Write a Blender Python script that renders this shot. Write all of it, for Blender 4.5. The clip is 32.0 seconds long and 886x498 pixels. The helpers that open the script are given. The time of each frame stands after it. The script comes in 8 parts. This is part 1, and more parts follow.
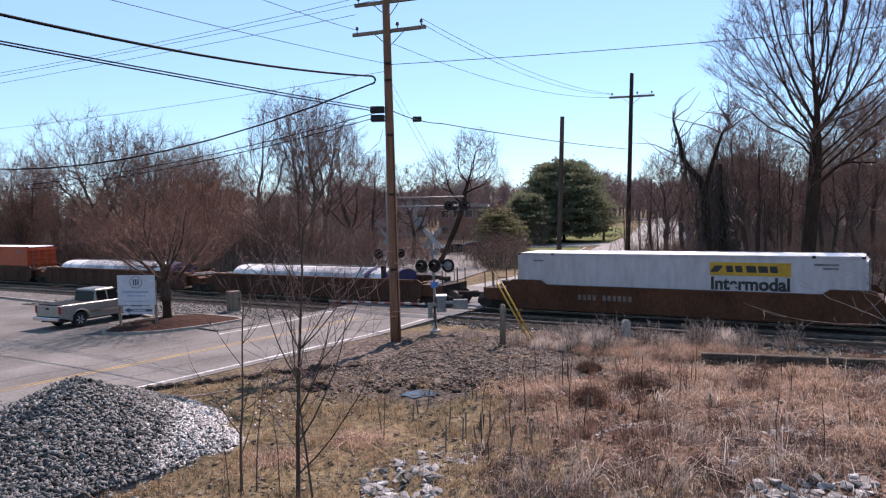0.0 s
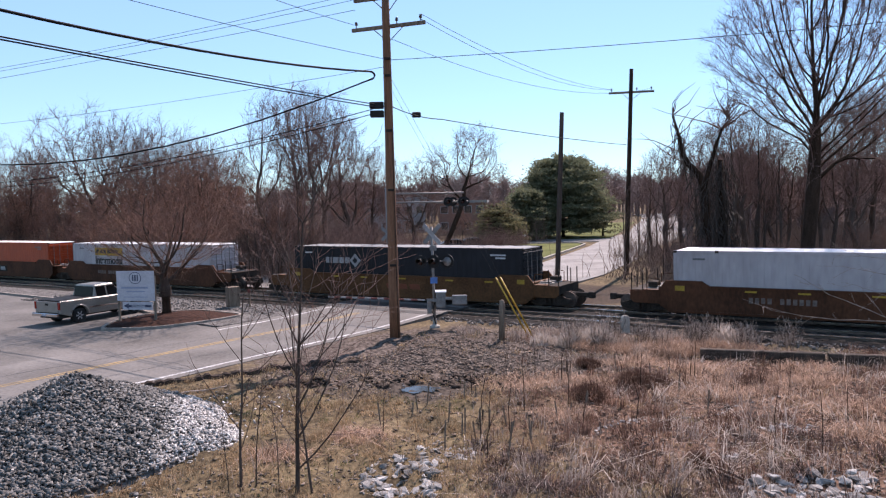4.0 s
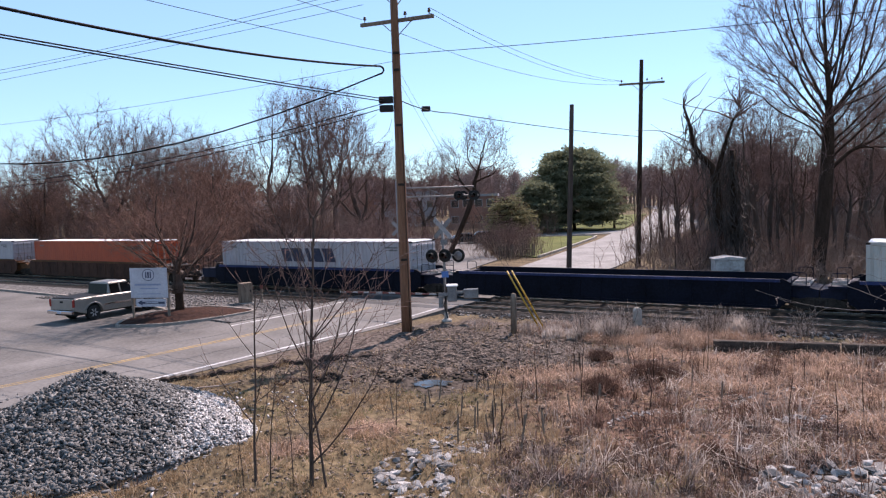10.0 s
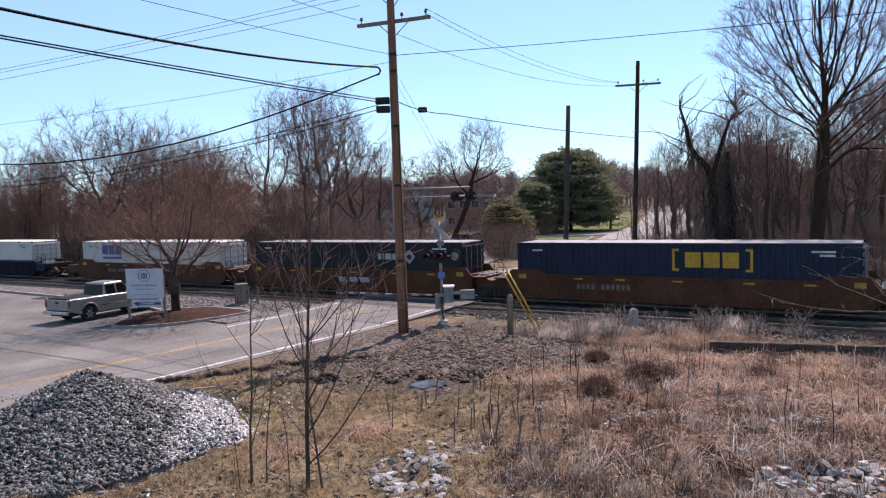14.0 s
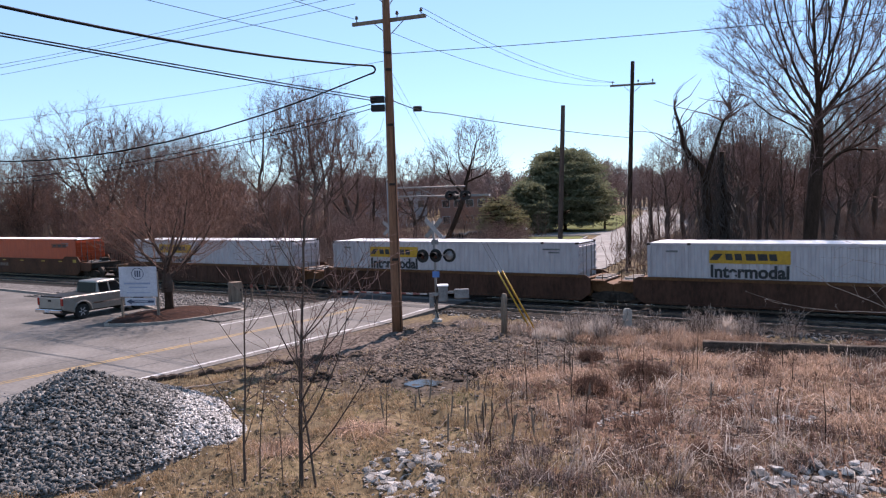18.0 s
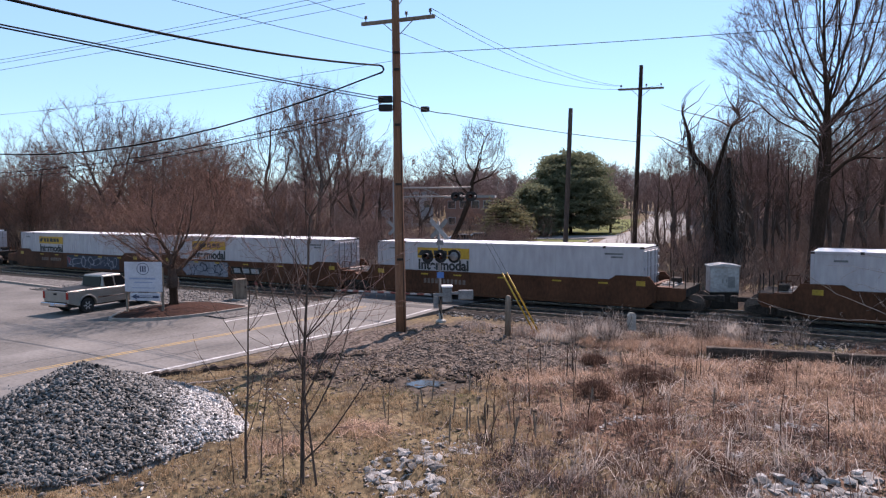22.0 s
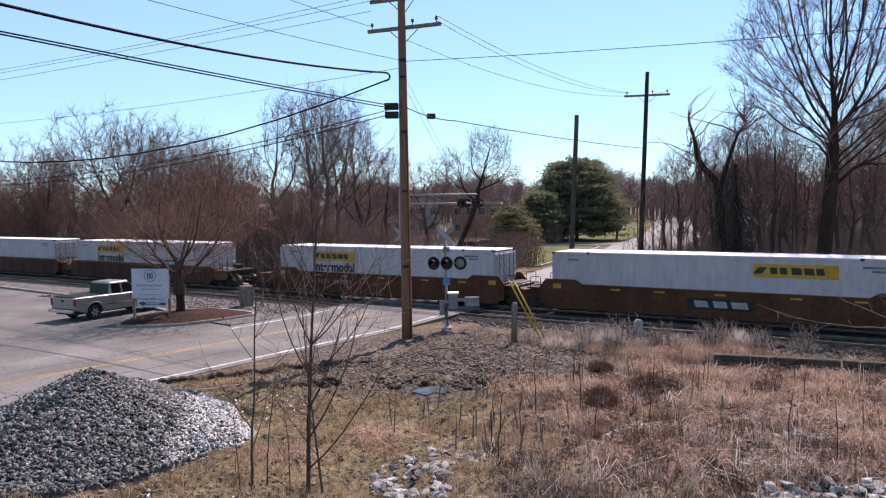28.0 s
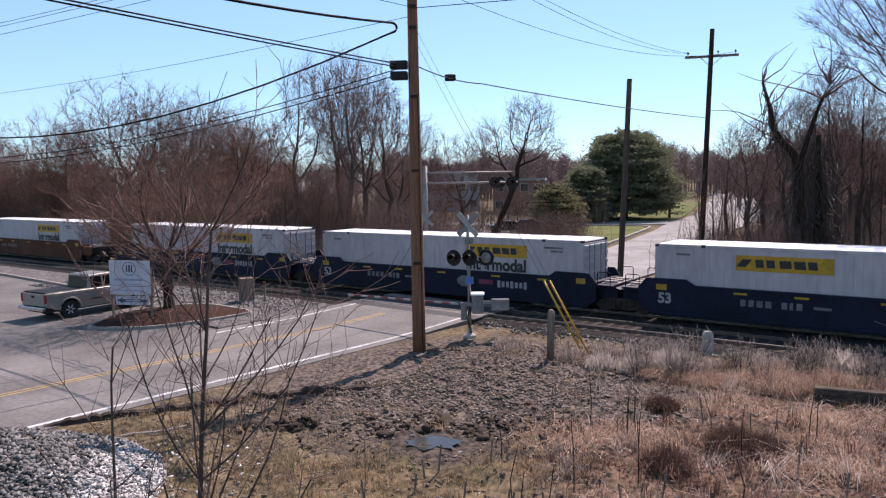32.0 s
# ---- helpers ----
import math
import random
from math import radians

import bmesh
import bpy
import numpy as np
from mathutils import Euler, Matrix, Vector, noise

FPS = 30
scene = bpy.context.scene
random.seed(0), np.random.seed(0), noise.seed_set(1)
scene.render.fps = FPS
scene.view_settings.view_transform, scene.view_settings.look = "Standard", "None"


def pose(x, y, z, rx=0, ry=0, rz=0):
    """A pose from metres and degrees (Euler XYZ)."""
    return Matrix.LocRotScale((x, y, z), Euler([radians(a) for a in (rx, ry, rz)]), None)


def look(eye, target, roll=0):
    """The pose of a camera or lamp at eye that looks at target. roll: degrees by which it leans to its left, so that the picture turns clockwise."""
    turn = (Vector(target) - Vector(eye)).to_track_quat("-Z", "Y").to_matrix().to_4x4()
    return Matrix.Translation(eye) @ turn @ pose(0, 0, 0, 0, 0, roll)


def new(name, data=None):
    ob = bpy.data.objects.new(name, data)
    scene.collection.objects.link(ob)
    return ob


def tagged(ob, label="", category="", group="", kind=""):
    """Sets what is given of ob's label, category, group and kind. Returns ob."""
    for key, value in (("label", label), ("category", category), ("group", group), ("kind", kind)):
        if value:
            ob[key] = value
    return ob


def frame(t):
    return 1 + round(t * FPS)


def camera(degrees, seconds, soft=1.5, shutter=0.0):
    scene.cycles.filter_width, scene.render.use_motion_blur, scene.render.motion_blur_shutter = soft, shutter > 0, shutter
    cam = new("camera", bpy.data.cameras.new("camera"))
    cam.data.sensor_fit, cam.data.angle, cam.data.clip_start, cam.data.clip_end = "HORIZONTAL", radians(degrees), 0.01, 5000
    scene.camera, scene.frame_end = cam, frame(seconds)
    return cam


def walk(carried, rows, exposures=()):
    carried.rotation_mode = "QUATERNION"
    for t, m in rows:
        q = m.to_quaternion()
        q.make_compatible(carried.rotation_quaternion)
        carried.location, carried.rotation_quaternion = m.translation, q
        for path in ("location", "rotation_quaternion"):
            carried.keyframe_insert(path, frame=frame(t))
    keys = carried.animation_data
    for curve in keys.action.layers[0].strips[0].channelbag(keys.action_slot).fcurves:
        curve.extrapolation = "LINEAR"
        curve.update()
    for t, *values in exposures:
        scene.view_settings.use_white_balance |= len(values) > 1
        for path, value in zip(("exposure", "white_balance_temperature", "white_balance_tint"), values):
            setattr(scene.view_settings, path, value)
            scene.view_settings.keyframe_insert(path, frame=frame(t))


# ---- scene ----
cam = camera(61.34, 32.0, soft=1.25)
EYE = Vector((0.0, 0.0, 5.76))


def aim(yaw, pitch, roll, eye=EYE):
    """Handheld aim: degrees to the right, upwards, and lean."""
    a, b = radians(yaw), radians(pitch)
    way = Vector((math.sin(a) * math.cos(b), math.cos(a) * math.cos(b), math.sin(b)))
    return look(eye, Vector(eye) + way * 10, roll)


walk(cam, [
    (0, aim(0.850, -3.124, -1.378)),
    (0.5, aim(0.859, -3.023, -1.480)),
    (1, aim(0.867, -3.071, -1.690)),
    (1.5, aim(0.930, -3.038, -2.120)),
    (2, aim(0.906, -2.909, -1.831)),
    (2.5, aim(1.181, -3.022, -1.634)),
    (3, aim(1.160, -3.123, -1.013)),
    (3.5, aim(1.189, -3.304, -1.388)),
    (5.5, aim(-0.261, -3.882, -0.765)),
    (6, aim(-0.507, -4.120, -1.136)),
    (6.5, aim(-0.586, -4.205, -1.344)),
    (7, aim(-0.375, -4.219, -1.744)),
    (7.5, aim(-0.199, -4.069, -1.969)),
    (8, aim(-0.016, -3.957, -2.156)),
    (8.5, aim(0.004, -3.936, -2.122)),
    (9, aim(0.000, -3.791, -2.161)),
    (9.5, aim(0.007, -3.798, -2.294)),
    (10, aim(0.041, -3.883, -2.012)),
    (10.5, aim(0.209, -3.777, -1.756)),
    (11, aim(0.279, -3.870, -2.065)),
    (11.5, aim(0.144, -4.014, -1.971)),
    (12, aim(0.116, -4.194, -2.198)),
    (12.5, aim(0.079, -4.063, -2.159)),
    (13, aim(0.110, -3.904, -2.194)),
    (13.5, aim(0.258, -3.769, -2.290)),
    (14, aim(0.310, -3.824, -1.958)),
    (14.5, aim(0.259, -3.916, -2.011)),
    (16.5, aim(0.285, -3.833, -1.465)),
    (17, aim(0.439, -3.742, -1.174)),
    (17.5, aim(0.663, -3.802, -1.677)),
    (18, aim(0.739, -3.908, -1.711)),
    (18.5, aim(0.820, -3.815, -1.534)),
    (19, aim(0.913, -3.609, -1.510)),
    (19.5, aim(0.844, -3.611, -1.293)),
    (20, aim(0.741, -3.706, -1.393)),
    (20.5, aim(0.698, -3.781, -1.310)),
    (21, aim(0.626, -3.845, -1.102)),
    (21.5, aim(0.605, -3.845, -1.101)),
    (22, aim(0.358, -3.841, -0.685)),
    (22.5, aim(0.105, -3.820, -0.956)),
    (23, aim(0.077, -3.779, -1.013)),
    (23.5, aim(0.144, -3.690, -0.945)),
    (24, aim(0.191, -3.596, -0.872)),
    (24.5, aim(0.027, -3.537, -0.418)),
    (25, aim(-0.213, -3.404, -0.234)),
    (25.5, aim(-0.048, -3.356, -0.782)),
    (27.5, aim(-0.079, -3.328, -0.770)),
    (28, aim(-0.107, -3.314, -0.750)),
    (28.5, aim(-0.071, -3.270, -0.909)),
    (29, aim(-0.036, -3.268, -0.908)),
    (29.5, aim(0.065, -3.122, -1.114)),
    (30, aim(0.176, -3.098, -1.542)),
    (30.5, aim(0.221, -3.026, -1.453)),
    (31, aim(0.047, -2.861, -1.839)),
    (31.5, aim(-0.897, -3.919, -1.014, (0.07, 1.36, 5.83))),
    (32.0, aim(-3.626, -5.202, -0.883, (0.88, 6.16, 6.03))),
], exposures=[(0, 0.765, 6800, 34), (31, 0.765, 6800, 34), (32, 0.66, 6800, 34)])

# ---- light ----
SUN_TO = Vector((0.45, 0.89, 1.13)).normalized()
world = bpy.data.worlds.new("sky")
scene.world = world
world.use_nodes = True
wn = world.node_tree.nodes
sky = wn.new("ShaderNodeTexSky")
sky.sky_type, sky.sun_disc = "NISHITA", False
sky.sun_elevation = math.asin(SUN_TO.z)
sky.sun_rotation = math.atan2(SUN_TO.x, SUN_TO.y)
sky.air_density, sky.dust_density, sky.ozone_density = 1.0, 0.0, 3.5
wn["Background"].inputs["Strength"].default_value = 0.094
haze = wn.new("ShaderNodeMix")
haze.data_type = "RGBA"
haze.inputs["Factor"].default_value = 0.30
haze.inputs["B"].default_value = (3.9, 7.1, 8.8, 1)
tone = wn.new("ShaderNodeMix")
tone.data_type, tone.blend_type = "RGBA", "MULTIPLY"
tone.inputs["Factor"].default_value = 1.0
tone.inputs["B"].default_value = (0.66, 0.958, 1.06, 1)
world.node_tree.links.new(sky.outputs["Color"], tone.inputs["A"])
world.node_tree.links.new(tone.outputs["Result"], haze.inputs["A"])
world.node_tree.links.new(haze.outputs["Result"], wn["Background"].inputs["Color"])
sun = new("sun", bpy.data.lights.new("sun", "SUN"))
sun.data.energy, sun.data.angle, sun.data.color = 5.0, radians(0.55), (1.0, 0.955, 0.85)
sun.matrix_world = look((0, 0, 60), Vector((0, 0, 60)) - SUN_TO)


# ---- materials ----
def material(name, dark, light, rough=0.8, metal=0.0, scale=4.0, fine=40.0, bump=0.2, spread=0.5, per_object=0.0, spec=0.4, island=0.0, stretch=(1, 1, 1), contrast=1.0):
    """A surface whose colour wanders between two tones at two scales, with fine relief."""
    dark = tuple(c * 0.78 for c in dark)
    light = tuple(c * 0.93 for c in light)
    m = bpy.data.materials.new(name)
    m.use_nodes = True
    nt = m.node_tree
    b = nt.nodes["Principled BSDF"]
    b.inputs["Roughness"].default_value, b.inputs["Metallic"].default_value = rough, metal
    b.inputs["Specular IOR Level"].default_value = spec
    co = nt.nodes.new("ShaderNodeTexCoord")
    mp = nt.nodes.new("ShaderNodeMapping")
    mp.inputs["Scale"].default_value = stretch
    nt.links.new(co.outputs["Object"], mp.inputs["Vector"])
    n1, n2 = nt.nodes.new("ShaderNodeTexNoise"), nt.nodes.new("ShaderNodeTexNoise")
    for n, s, d in ((n1, scale, 4), (n2, fine, 3)):
        n.inputs["Scale"].default_value, n.inputs["Detail"].default_value = s, d
        nt.links.new(mp.outputs["Vector"], n.inputs["Vector"])
    add = nt.nodes.new("ShaderNodeMath")
    add.operation = "MULTIPLY_ADD"
    add.inputs[1].default_value = spread
    nt.links.new(n2.outputs["Fac"], add.inputs[0])
    mul = nt.nodes.new("ShaderNodeMath")
    mul.operation = "MULTIPLY"
    mul.inputs[1].default_value = 1 - spread
    nt.links.new(n1.outputs["Fac"], mul.inputs[0])
    nt.links.new(mul.outputs[0], add.inputs[2])
    rng = nt.nodes.new("ShaderNodeMapRange")
    rng.inputs["From Min"].default_value, rng.inputs["From Max"].default_value = 0.5 - 0.16 / contrast, 0.5 + 0.16 / contrast
    nt.links.new(add.outputs[0], rng.inputs["Value"])
    fac = rng.outputs[0]
    for amount, node, sock in ((per_object, "ShaderNodeObjectInfo", "Random"), (island, "ShaderNodeNewGeometry", "Random Per Island")):
        if amount:
            oi = nt.nodes.new(node)
            mx = nt.nodes.new("ShaderNodeMix")
            mx.inputs["Factor"].default_value = amount
            nt.links.new(fac, mx.inputs["A"])
            nt.links.new(oi.outputs[sock], mx.inputs["B"])
            fac = mx.outputs["Result"]
    mix = nt.nodes.new("ShaderNodeMix")
    mix.data_type = "RGBA"
    mix.inputs["A"].default_value, mix.inputs["B"].default_value = (*dark, 1), (*light, 1)
    nt.links.new(fac, mix.inputs["Factor"])
    nt.links.new(mix.outputs["Result"], b.inputs["Base Color"])
    if bump:
        bp = nt.nodes.new("ShaderNodeBump")
        bp.inputs["Strength"].default_value, bp.inputs["Distance"].default_value = bump, 0.02
        nt.links.new(add.outputs[0], bp.inputs["Height"])
        nt.links.new(bp.outputs["Normal"], b.inputs["Normal"])
    return m


def grey(v, w=None):
    w = v if w is None else w
    return (v, v, w)


def leaf_material(name, dark, light, share=0.4):
    """Foliage that lets some light through."""
    m = material(name, dark, light, 0.8, scale=0.6, fine=4, bump=0, island=0.6)
    nt = m.node_tree
    b, out = nt.nodes["Principled BSDF"], nt.nodes["Material Output"]
    b.inputs["Specular IOR Level"].default_value = 0.1
    tr, mix = nt.nodes.new("ShaderNodeBsdfTranslucent"), nt.nodes.new("ShaderNodeMixShader")
    mix.inputs[0].default_value = share
    nt.links.new(b.inputs["Base Color"].links[0].from_socket, tr.inputs["Color"])
    nt.links.new(b.outputs[0], mix.inputs[1])
    nt.links.new(tr.outputs[0], mix.inputs[2])
    nt.links.new(mix.outputs[0], out.inputs["Surface"])
    return m


def patch(m, centre, reach, dark, light):
    """Lays a second ground colour over a material round a spot, with a ragged edge."""
    nt = m.node_tree
    b = nt.nodes["Principled BSDF"]
    co = nt.nodes.new("ShaderNodeTexCoord")
    sub_ = nt.nodes.new("ShaderNodeVectorMath")
    sub_.operation = "SUBTRACT"
    sub_.inputs[1].default_value = centre
    div = nt.nodes.new("ShaderNodeVectorMath")
    div.operation = "DIVIDE"
    div.inputs[1].default_value = (*reach, 1e6)
    ln = nt.nodes.new("ShaderNodeVectorMath")
    ln.operation = "LENGTH"
    no, no2 = nt.nodes.new("ShaderNodeTexNoise"), nt.nodes.new("ShaderNodeTexNoise")
    no.inputs["Scale"].default_value, no.inputs["Detail"].default_value = 1.3, 5
    no2.inputs["Scale"].default_value, no2.inputs["Detail"].default_value = 7, 4
    ad = nt.nodes.new("ShaderNodeMath")
    ad.operation = "ADD"
    rg = nt.nodes.new("ShaderNodeMapRange")
    rg.inputs["From Min"].default_value, rg.inputs["From Max"].default_value = 1.65, 1.30
    soil, mix = nt.nodes.new("ShaderNodeMix"), nt.nodes.new("ShaderNodeMix")
    soil.data_type = mix.data_type = "RGBA"
    soil.inputs["A"].default_value, soil.inputs["B"].default_value = (*dark, 1), (*light, 1)
    link = nt.links.new
    link(co.outputs["Object"], sub_.inputs[0])
    link(sub_.outputs[0], div.inputs[0])
    link(div.outputs[0], ln.inputs[0])
    link(co.outputs["Object"], no.inputs["Vector"])
    link(co.outputs["Object"], no2.inputs["Vector"])
    link(ln.outputs["Value"], ad.inputs[0])
    link(no.outputs["Fac"], ad.inputs[1])
    link(ad.outputs[0], rg.inputs["Value"])
    rg2 = nt.nodes.new("ShaderNodeMapRange")
    rg2.inputs["From Min"].default_value, rg2.inputs["From Max"].default_value = 0.38, 0.66
    link(no2.outputs["Fac"], rg2.inputs["Value"])
    link(rg2.outputs[0], soil.inputs["Factor"])
    link(b.inputs["Base Color"].links[0].from_socket, mix.inputs["A"])
    link(soil.outputs["Result"], mix.inputs["B"])
    link(rg.outputs[0], mix.inputs["Factor"])
    link(mix.outputs["Result"], b.inputs["Base Color"])


ASPHALT = material("worn_asphalt", (0.106, 0.098, 0.091), (0.20, 0.188, 0.176), 0.88, scale=0.28, fine=7, bump=0.15, spread=0.4, spec=0.2)
GROUND = material("dry_ground", (0.045, 0.034, 0.022), (0.20, 0.15, 0.088), 0.95, scale=0.7, fine=6, bump=1.0, spread=0.6, contrast=1.3, spec=0.08)
patch(GROUND, (9.0, 20.0, 0), (7.0, 7.5), (0.035, 0.021, 0.016), (0.20, 0.125, 0.09))
# dark litter beyond the tracks, with the woods' shadow put into its colour
for spot in ((5.5, 47.5, 0), (10.0, 45.5, 0), (17.5, 41.5, 0), (25.0, 37.5, 0), (33.0, 33.0, 0), (22.0, 52.0, 0)):
    patch(GROUND, spot, (6.5, 4.5), (0.025, 0.018, 0.014), (0.085, 0.062, 0.046))
patch(GROUND, (0.4, 28.6, 0), (7.5, 6.2), (0.035, 0.027, 0.023), (0.16, 0.128, 0.109))
patch(GROUND, (0.2, 22.6, 0), (2.6, 1.2), (0.025, 0.02, 0.017), (0.10, 0.08, 0.065))
# lot asphalt in a darker tone than the road
LOT_ASPHALT = material("darker_lot_asphalt", (0.085, 0.079, 0.073), (0.172, 0.161, 0.15), 0.88, scale=0.28, fine=7, bump=0.15, spread=0.4, spec=0.2)
BALLAST = material("ballast_grey", (0.035, 0.033, 0.031), (0.20, 0.19, 0.182), 0.95, scale=2, fine=10, bump=1.0, spread=0.75, contrast=1.3, spec=0.08)
STONE = material("crushed_stone", (0.012, 0.0125, 0.0122), (0.255, 0.25, 0.243), 0.7, scale=1.2, fine=20, bump=0, island=0.85, spec=0.08)
PALE_GRAVEL = material("pale_gravel", (0.14, 0.135, 0.13), (0.68, 0.66, 0.64), 0.8, scale=2, fine=18, bump=0, island=0.8)
PALE_STONE = material("pale_rubble", (0.055, 0.052, 0.05), (0.50, 0.48, 0.46), 0.85, scale=4, fine=24, bump=0.5, per_object=0.7, spec=0.1)
# oily track stone, its colour darkened further for the train's shadow
TRACK_BALLAST = material("oily_shaded_ballast", (0.006, 0.0055, 0.0055), (0.034, 0.031, 0.029), 0.95, scale=2, fine=10, bump=1.0, spread=0.75, spec=0.08)
WHITE_LINE = material("white_road_paint", (0.24, 0.235, 0.23), (0.66, 0.65, 0.64), 0.7, scale=1.2, fine=14, bump=0.05, contrast=1.6)
YELLOW_LINE = material("yellow_road_paint", (0.17, 0.125, 0.07), (0.40, 0.255, 0.085), 0.7, scale=0.8, fine=14, bump=0.05)
TAR = material("dark_road_tar", (0.02, 0.02, 0.02), (0.05, 0.05, 0.05), 0.5, scale=4, fine=30)
CONCRETE = material("concrete", (0.27, 0.255, 0.225), (0.44, 0.42, 0.38), 0.9, scale=1.5, fine=20, bump=0.25, spec=0.12)
MULCH = material("mulch", (0.022, 0.011, 0.008), (0.075, 0.036, 0.026), 0.95, scale=6, fine=40, bump=1.0, spec=0.08)
POLE_WOOD = material("pole_wood", (0.12, 0.05, 0.026), (0.27, 0.125, 0.066), 0.8, scale=2.5, fine=14, bump=0.4, stretch=(6, 6, 0.35))
OLD_WOOD = material("weathered_wood", (0.10, 0.075, 0.06), (0.30, 0.235, 0.18), 0.85, scale=2.5, fine=14, bump=0.4, stretch=(5, 5, 0.5), spec=0.08)
BARK = material("bark", (0.024, 0.0145, 0.010), (0.070, 0.045, 0.033), 0.95, scale=2.2, fine=16, bump=0.6, stretch=(3, 3, 0.6), spec=0.08)
GREY_BARK = material("grey_brown_bark", (0.045, 0.032, 0.026), (0.135, 0.100, 0.083), 0.95, scale=2.2, fine=16, bump=0.5, stretch=(3, 3, 0.6), spec=0.08, per_object=0.4)
TWIG = material("twig", (0.10, 0.062, 0.052), (0.24, 0.155, 0.135), 0.9, scale=1.5, fine=10, bump=0, island=0.4, spec=0.08)
PALE_TWIG = leaf_material("pale_twig", (0.34, 0.28, 0.245), (0.72, 0.62, 0.55), 0.35)
RED_TWIG = material("reddish_twig", (0.13, 0.070, 0.052), (0.30, 0.172, 0.128), 0.9, scale=1.5, fine=10, bump=0, island=0.4, spec=0.08)
STEEL = material("galvanised_steel", (0.17, 0.158, 0.148), (0.29, 0.272, 0.258), 0.6, metal=0.3, scale=3, fine=30, bump=0.05)
BLACK = material("black_paint", grey(0.008), grey(0.022), 0.5, scale=3, fine=30, bump=0.05, spec=0.2)
RUBBER = material("rubber", grey(0.015), grey(0.04), 0.8, scale=3, fine=30, bump=0.1, spec=0.08)
WIRE = material("wire_dark", grey(0.008), grey(0.02), 0.7, scale=3, fine=30, bump=0, spec=0.08)
RAIL = material("rail_steel", (0.10, 0.07, 0.05), (0.22, 0.16, 0.12), 0.55, metal=0.5, scale=3, fine=20, bump=0.2)
RAIL_TOP = material("rail_head", grey(0.45), grey(0.6), 0.25, metal=1.0, scale=3, fine=20, bump=0.0)
TIE = material("tie_wood", (0.022, 0.018, 0.015), (0.075, 0.06, 0.05), 0.95, scale=3, fine=20, bump=0.5, per_object=0.4, spec=0.08)


# ---- mesh tools ----
class Mesh:
    """Collects vertices and faces."""

    def __init__(self):
        self.v, self.f = [], []

    def add(self, v, f):
        k = len(self.v)
        self.v += [tuple(p) for p in v]
        self.f += [tuple(i + k for i in q) for q in f]
        return self

    def box(self, x0, x1, y0, y1, z0, z1, m=None):
        v = [Vector((x, y, z)) for x in (x0, x1) for y in (y0, y1) for z in (z0, z1)]
        if m:
            v = [m @ p for p in v]
        return self.add(v, [(0, 1, 3, 2), (4, 6, 7, 5), (0, 4, 5, 1), (2, 3, 7, 6), (0, 2, 6, 4), (1, 5, 7, 3)])

    def prism(self, poly, y0, y1, m=None):
        """A polygon in x and z, pushed from y0 to y1."""
        n = len(poly)
        v = [Vector((x, y0, z)) for x, z in poly] + [Vector((x, y1, z)) for x, z in poly]
        if m:
            v = [m @ p for p in v]
        f = [tuple(range(n)), tuple(range(2 * n - 1, n - 1, -1))]
        return self.add(v, f + [(i, i + n, (i + 1) % n + n, (i + 1) % n) for i in range(n)])

    def tube(self, points, radii, sides=8, cap=True):
        pts = [Vector(p) for p in points]
        if not hasattr(radii, "__len__"):
            radii = [radii] * len(pts)
        k, rings = len(self.v), []
        for i, p in enumerate(pts):
            way = (pts[min(i + 1, len(pts) - 1)] - pts[max(i - 1, 0)]).normalized()
            side = way.cross(Vector((0, 0, 1)) if abs(way.z) < 0.9 else Vector((1, 0, 0))).normalized()
            up = side.cross(way)
            for j in range(sides):
                a = 2 * math.pi * j / sides
                self.v.append(tuple(p + (side * math.cos(a) + up * math.sin(a)) * radii[i]))
        for i in range(len(pts) - 1):
            for j in range(sides):
                a, b = k + i * sides + j, k + i * sides + (j + 1) % sides
                self.f.append((a, b, b + sides, a + sides))
        if cap:
            self.f.append(tuple(k + j for j in range(sides - 1, -1, -1)))
            self.f.append(tuple(k + (len(pts) - 1) * sides + j for j in range(sides)))
        return self

    def lathe(self, profile, sides=16, m=None):
        """(radius, z) pairs turned round z."""
        k = len(self.v)
        for r, z in profile:
            for j in range(sides):
                a = 2 * math.pi * j / sides
                p = Vector((r * math.cos(a), r * math.sin(a), z))
                self.v.append(tuple(m @ p if m else p))
        for i in range(len(profile) - 1):
            for j in range(sides):
                a, b = k + i * sides + j, k + i * sides + (j + 1) % sides
                self.f.append((a, b, b + sides, a + sides))
        self.f.append(tuple(k + j for j in range(sides - 1, -1, -1)))
        self.f.append(tuple(k + (len(profile) - 1) * sides + j for j in range(sides)))
        return self

    def data(self, name, mat, bevel=0.0, smooth=False):
        me = bpy.data.meshes.new(name)
        me.from_pydata(self.v, [], self.f)
        bm = bmesh.new()
        bm.from_mesh(me)
        bmesh.ops.recalc_face_normals(bm, faces=bm.faces)
        if bevel:
            bmesh.ops.bevel(bm, geom=list(bm.edges), offset=bevel, segments=1, affect="EDGES", clamp_overlap=True)
        bm.to_mesh(me)
        bm.free()
        me.materials.append(mat)
        if smooth:
            me.polygons.foreach_set("use_smooth", [True] * len(me.polygons))
        return me


def raw_mesh(name, verts, faces, mat, smooth=False):
    me = bpy.data.meshes.new(name)
    me.from_pydata(verts, [], faces)
    me.materials.append(mat)
    if smooth:
        me.polygons.foreach_set("use_smooth", [True] * len(me.polygons))
    return me


def thing(name, label, category, m=None, group="", kind=""):
    ob = tagged(new(name), label, category, group, kind)
    ob.empty_display_size = 0.2
    if m is not None:
        ob.matrix_world = m
    return ob


